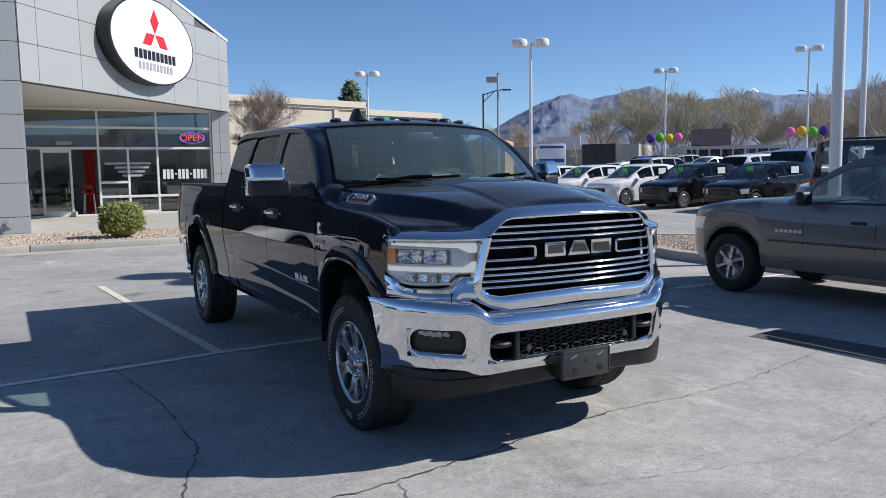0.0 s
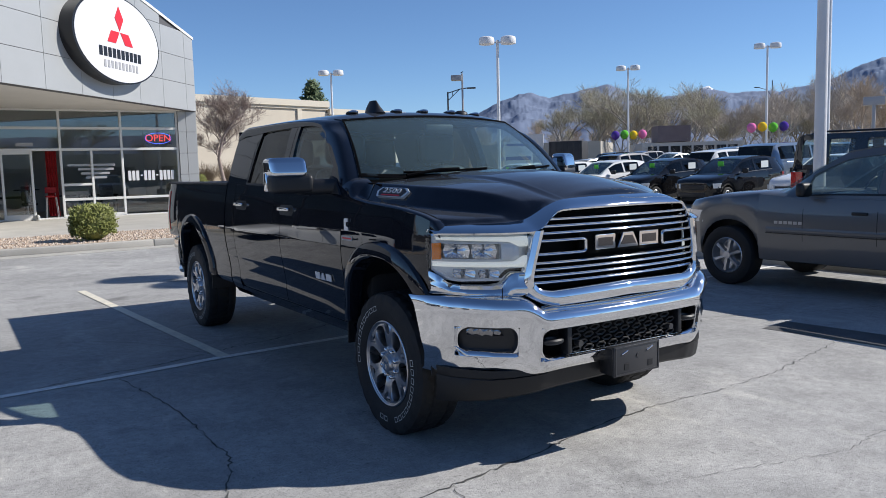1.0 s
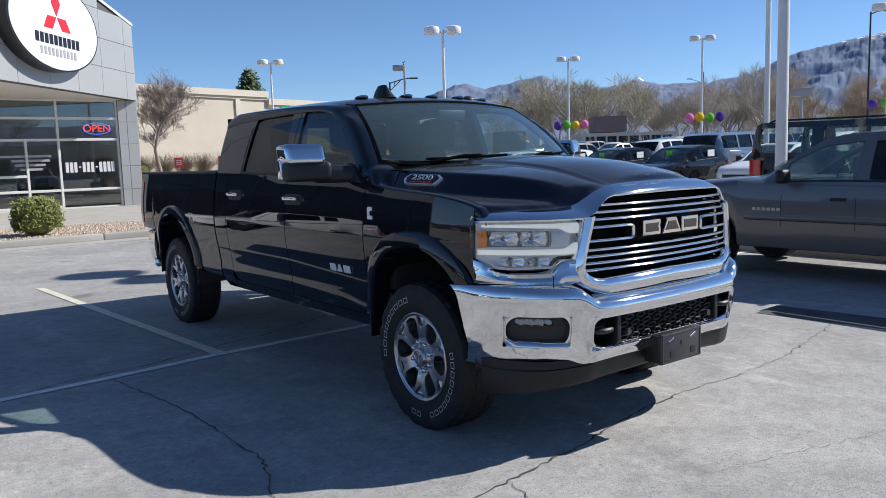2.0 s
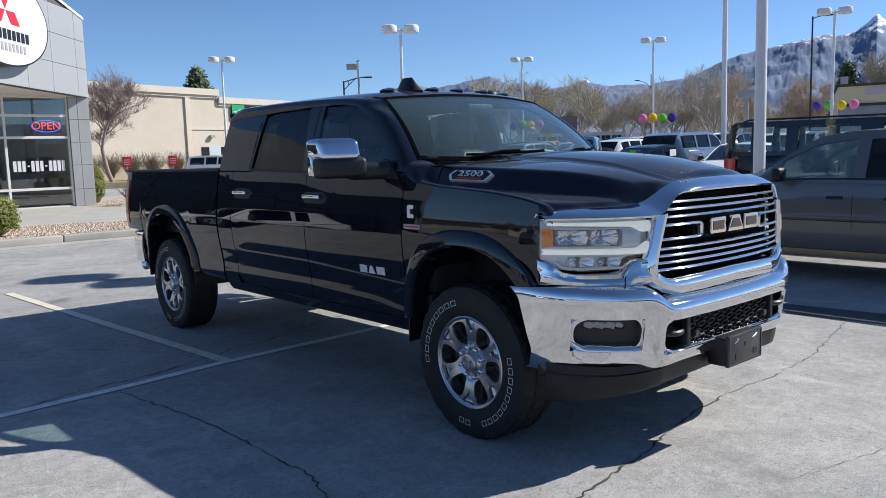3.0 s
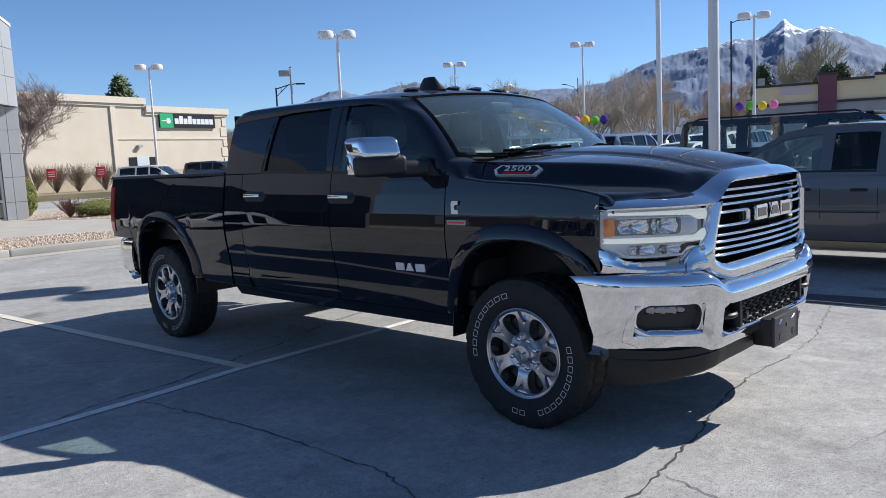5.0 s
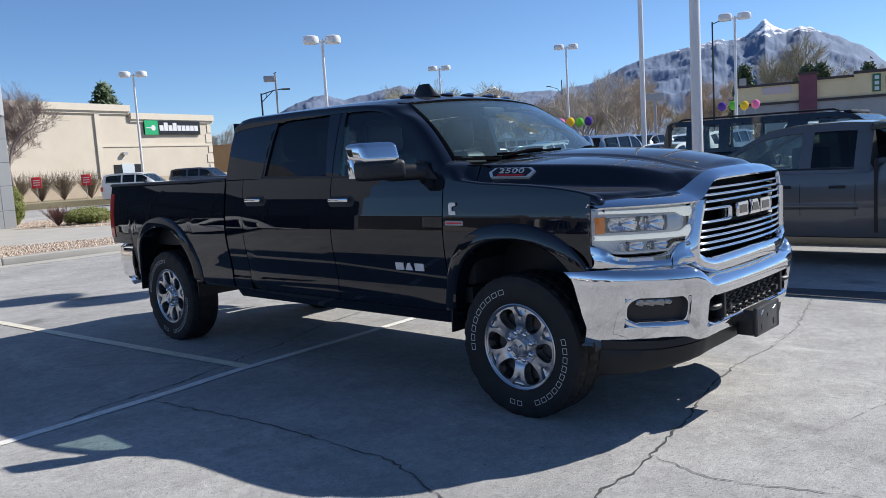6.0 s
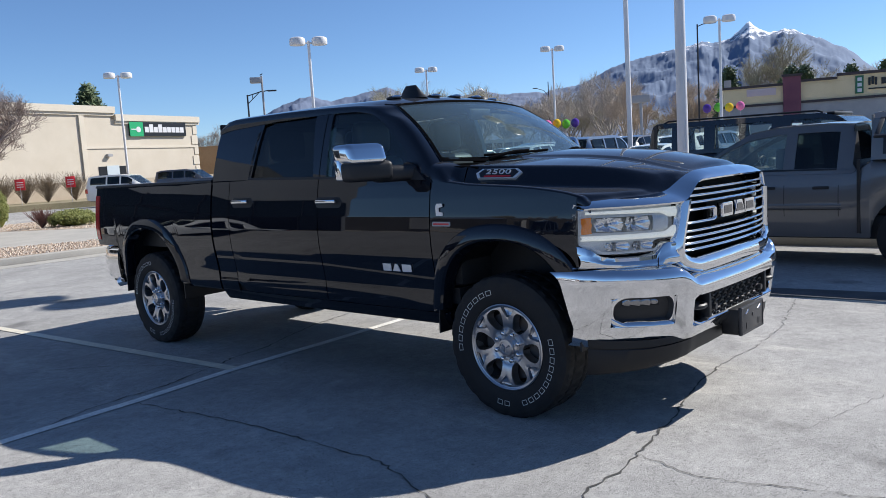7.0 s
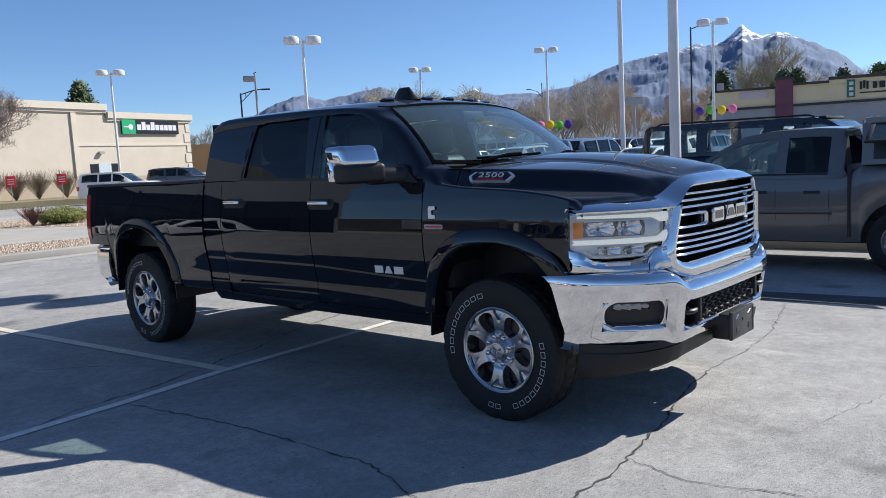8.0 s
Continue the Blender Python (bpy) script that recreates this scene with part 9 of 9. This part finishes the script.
shop2, at2, L2 = block("shop_row", 80.5, 73.6, 92.0, 65.4, 12, 4.4, PALE_WALL, "grey flat-roofed roadside building with windows")
part("roof_band", prism(B(), [(1.9, 4.5), (6.5, 4.5), (6.5, 6.75), (1.9, 6.75)], lambda u, v, d: at2(u, v, 0.3 - d), 4), varied("dark_roof_band", (0.17, 0.13, 0.135), (0.21, 0.165, 0.165), 0.6, 0.8), shop2)
for k in range(8):
    part("shop_window", prism(B(), [(0.6 + 1.6 * k, 2.0), (1.9 + 1.6 * k, 2.0), (1.9 + 1.6 * k, 3.9), (0.6 + 1.6 * k, 3.9)], lambda u, v, d: at2(u, v, 0.05 - d), 0.1), DARK_GLAZING, shop2)
shop3, at3, L3 = block("shop_row", 60, 99, 76.0, 77.5, 12, 4.9, varied("pale_render", (0.42, 0.40, 0.36), (0.48, 0.45, 0.40), 0.4, 0.9), "pale low building with white roof sign")
part("roof_sign", prism(B(), [(13.5, 4.2), (18.5, 4.2), (18.5, 6.2), (13.5, 6.2)], lambda u, v, d: at3(u, v, 0.3 - d), 0.3), SIGN_WHITE, shop3)
shop4, at4, L4 = block("shop_row", 47.0, 84.0, 53.5, 78.0, 8, 5.3, varied("orange_brick", (0.52, 0.29, 0.13), (0.58, 0.34, 0.17), 0.8, 0.9, 0.1, 12), "orange brick building beyond the office")
# hoarding on a post
R = root("billboard", pose(69.98, 35.56, 0, 0, 0, -60), "grey roadside sign on a post", "sign")
part("post", cyl(B(), (0, 0, 0), (0, 0, 6.4), 0.16, n=12), SIGN_GREY, R)
part("board", box(B(), (-0.9, -0.25, 6.38), (0.9, 0.25, 7.15), 0.04), SIGN_GREY, R)

# ---- balloons on strings ----
def balloons(x, y, z, cols, step, group):
    for k, c in enumerate(cols):
        px, py = x + step[0] * k, y + step[1] * k
        R = root("balloon", pose(px, py, z + 0.05 * (k % 2)), c[1] + " balloon tied above the parked cars", "balloon", group)
        bm = B()
        bmesh.ops.create_uvsphere(bm, u_segments=20, v_segments=14, radius=0.30, matrix=Matrix.Diagonal((1, 1, 1.08, 1)))
        part("skin", bm, c[0], R)
        part("knot", cyl(B(), (0, 0, -0.31), (0, 0, -0.36), 0.02, 0.045, 8), c[0], R)
        part("string", cyl(B(), (0, 0, -0.34), (0, 0, -z + 1.3), 0.006, n=5), SIGN_WHITE, R)


BAL = {n: paint("balloon_" + n, c, 0, 0.3, 0.6) for n, c in (("purple", (0.10, 0.045, 0.30)), ("green", (0.16, 0.55, 0.05)), ("yellow", (0.85, 0.55, 0.03)), ("pink", (0.80, 0.20, 0.42)))}
balloons(50.8, 20.5, 4.2, [(BAL["purple"], "purple"), (BAL["green"], "green"), (BAL["yellow"], "yellow"), (BAL["pink"], "pink")], (0.53, -0.60), "balloons over the lot")
balloons(41.86, 28.32, 3.7, [(BAL["pink"], "pink"), (BAL["yellow"], "yellow"), (BAL["green"], "green"), (BAL["purple"], "purple")], (0.63, -0.36), "balloons over the far cars")
balloons(37.66, 36.49, 3.6, [(BAL["purple"], "purple"), (BAL["green"], "green"), (BAL["yellow"], "yellow"), (BAL["pink"], "pink")], (0.57, -0.33), "balloons over the middle cars")

# ---- behind the camera, out of view: added for paint, chrome and shop glass to mirror ----
def plain_shop(x0, y0, x1, y1, depth, h, mat, label, windows):
    R, at, L = block("shop_building", x0, y0, x1, y1, depth, h, mat, label)
    part("parapet", prism(B(), [(-0.2, h - 0.1), (L + 0.2, h - 0.1), (L + 0.2, h + 0.3), (-0.2, h + 0.3)], lambda u, v, d: at(u, v, 0.2 - d), 0.5), STUCCO_TRIM, R)
    n = int(L // windows)
    for k in range(n):
        u0 = L * (k + 0.12) / n
        part("shop_window", prism(B(), [(u0, 0.7), (u0 + L / n * 0.76, 0.7), (u0 + L / n * 0.76, 3.1), (u0, 3.1)], lambda u, v, d: at(u, v, 0.06 - d), 0.1), DARK_PANE, R)
    return R, at


COUPE = dict(SEDAN, W=0.90, L=4.45, fo=0.92, wb=2.45, blunt=0.30, deck=[(-0.92, 0.62), (-0.6, 0.78), (0.1, 0.88), (1.5, 0.90), (2.9, 0.92), (3.4, 0.90), (3.53, 0.72)],
             roof=[(0.35, 0.89), (0.9, 1.10), (1.3, 1.24), (1.8, 1.29), (2.3, 1.22), (3.1, 0.95)], roof_flat=(1.3, 2.3), windows=[(0.92, 1.85), (1.93, 2.3)])
DARK_PANE = material("dark_shop_pane", (0.03, 0.035, 0.04), 0.08)
HALL = varied("brown_grey_render", (0.085, 0.078, 0.070), (0.13, 0.12, 0.105), 0.08, 0.9, 0.1, 6)
used, at_u, hall_l = block("shop_building", -70, -20, -70, 52, 14, 4.9, HALL, "long brown-grey sales hall with pale plinth and slanted red stripe")
# Pale foot strip added to mirror as a bright line along the doors.
part("plinth", prism(B(), [(0, 0), (hall_l, 0), (hall_l, 0.95), (0, 0.95)], lambda u, v, d: at_u(u, v, 0.25 - d), 0.3), STUCCO_TRIM, used)
for u0, w, h in ((3, 3.4, 3.6), (11, 1.8, 3.1), (23, 2.4, 4.1), (37.5, 3.0, 3.4), (43, 1.6, 3.0), (55, 4.2, 3.7), (64, 2.2, 3.2)):
    part("wall_panel", prism(B(), [(u0, 1.2), (u0 + w, 1.2), (u0 + w, h), (u0, h)], lambda u, v, d: at_u(u, v, 0.10 - d), 0.1), PALE_WALL, used)
    part("shop_window", prism(B(), [(u0 + w + 0.4, 1.3), (u0 + w + 3.6, 1.3), (u0 + w + 3.6, 3.0), (u0 + w + 0.4, 3.0)], lambda u, v, d: at_u(u, v, 0.06 - d), 0.1), DARK_PANE, used)
part("red_stripe", prism(B(), [(26, 3.0), (27.0, 3.0), (28.4, 4.4), (27.4, 4.4)], lambda u, v, d: at_u(u, v, 0.2 - d), 0.15), SIGN_RED, used)
for k in range(7):
    part("sign_bar", prism(B(), [(29 + 0.8 * k, 3.5), (29.55 + 0.8 * k, 3.5), (29.55 + 0.8 * k, 4.1), (29 + 0.8 * k, 4.1)], lambda u, v, d: at_u(u, v, 0.2 - d), 0.15), SIGN_WHITE, used)
plain_shop(-13.5, 26.5, -5.7, 26.5, 8, 3.9, ALU_PANEL, "grey panel-clad showroom wing with tall dark windows", 2.6)
# Unseen dark wall added so the truck's doors mirror a dark band.
street, at_s, street_l = block("shop_building", -90, 62, -14, 62, 12, 5.4, HALL, "long brown-grey wall out of view, added for reflections")
part("plinth", prism(B(), [(0, 0), (street_l, 0), (street_l, 1.0), (0, 1.0)], lambda u, v, d: at_s(u, v, 0.25 - d), 0.3), STUCCO_TRIM, street)
for u0, w in ((20, 6.0), (38, 4.0), (58, 7.0)):
    part("wall_panel", prism(B(), [(u0, 1.4), (u0 + w, 1.4), (u0 + w, 3.4), (u0, 3.4)], lambda u, v, d: at_s(u, v, 0.1 - d), 0.1), GREY_WALL, street)
parked("sports_car", COUPE, P_WHITE, -4.7, 12.2, 90, "low white sports coupe parked by the showroom", group="cars across the aisle")
for k, (nm, pr, col, lab) in enumerate(((row2[2]), (row2[0]), (row2[3]), (row2[2]), (row2[0]))):
    parked(nm, pr, col, -16.5, 9.0 - 3.0 * k, 90, lab)
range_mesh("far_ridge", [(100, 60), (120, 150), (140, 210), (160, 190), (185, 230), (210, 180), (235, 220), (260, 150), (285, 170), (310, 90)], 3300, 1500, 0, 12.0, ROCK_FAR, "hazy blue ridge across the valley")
back, at_b, back_l = block("shop_building", -30, -52, 26, -52, 12, 4.6, STUCCO, "long pale flat-roofed building across the forecourt")
for k in range(9):
    part("shop_window", prism(B(), [(3 + 6 * k, 0.9), (6.2 + 6 * k, 0.9), (6.2 + 6 * k, 2.9), (3 + 6 * k, 2.9)], lambda u, v, d: at_b(u, v, 0.06 - d), 0.1), DARK_PANE, back)
slab("lawn", [(-30, -51.5), (26, -51.5), (26, -46), (-30, -46)], -0.02, 0.12, varied("spring_lawn", (0.07, 0.12, 0.03), (0.11, 0.15, 0.045), 1.5, 0.95, 0.2, 30), "strip of spring lawn before the pale building", "lawn")
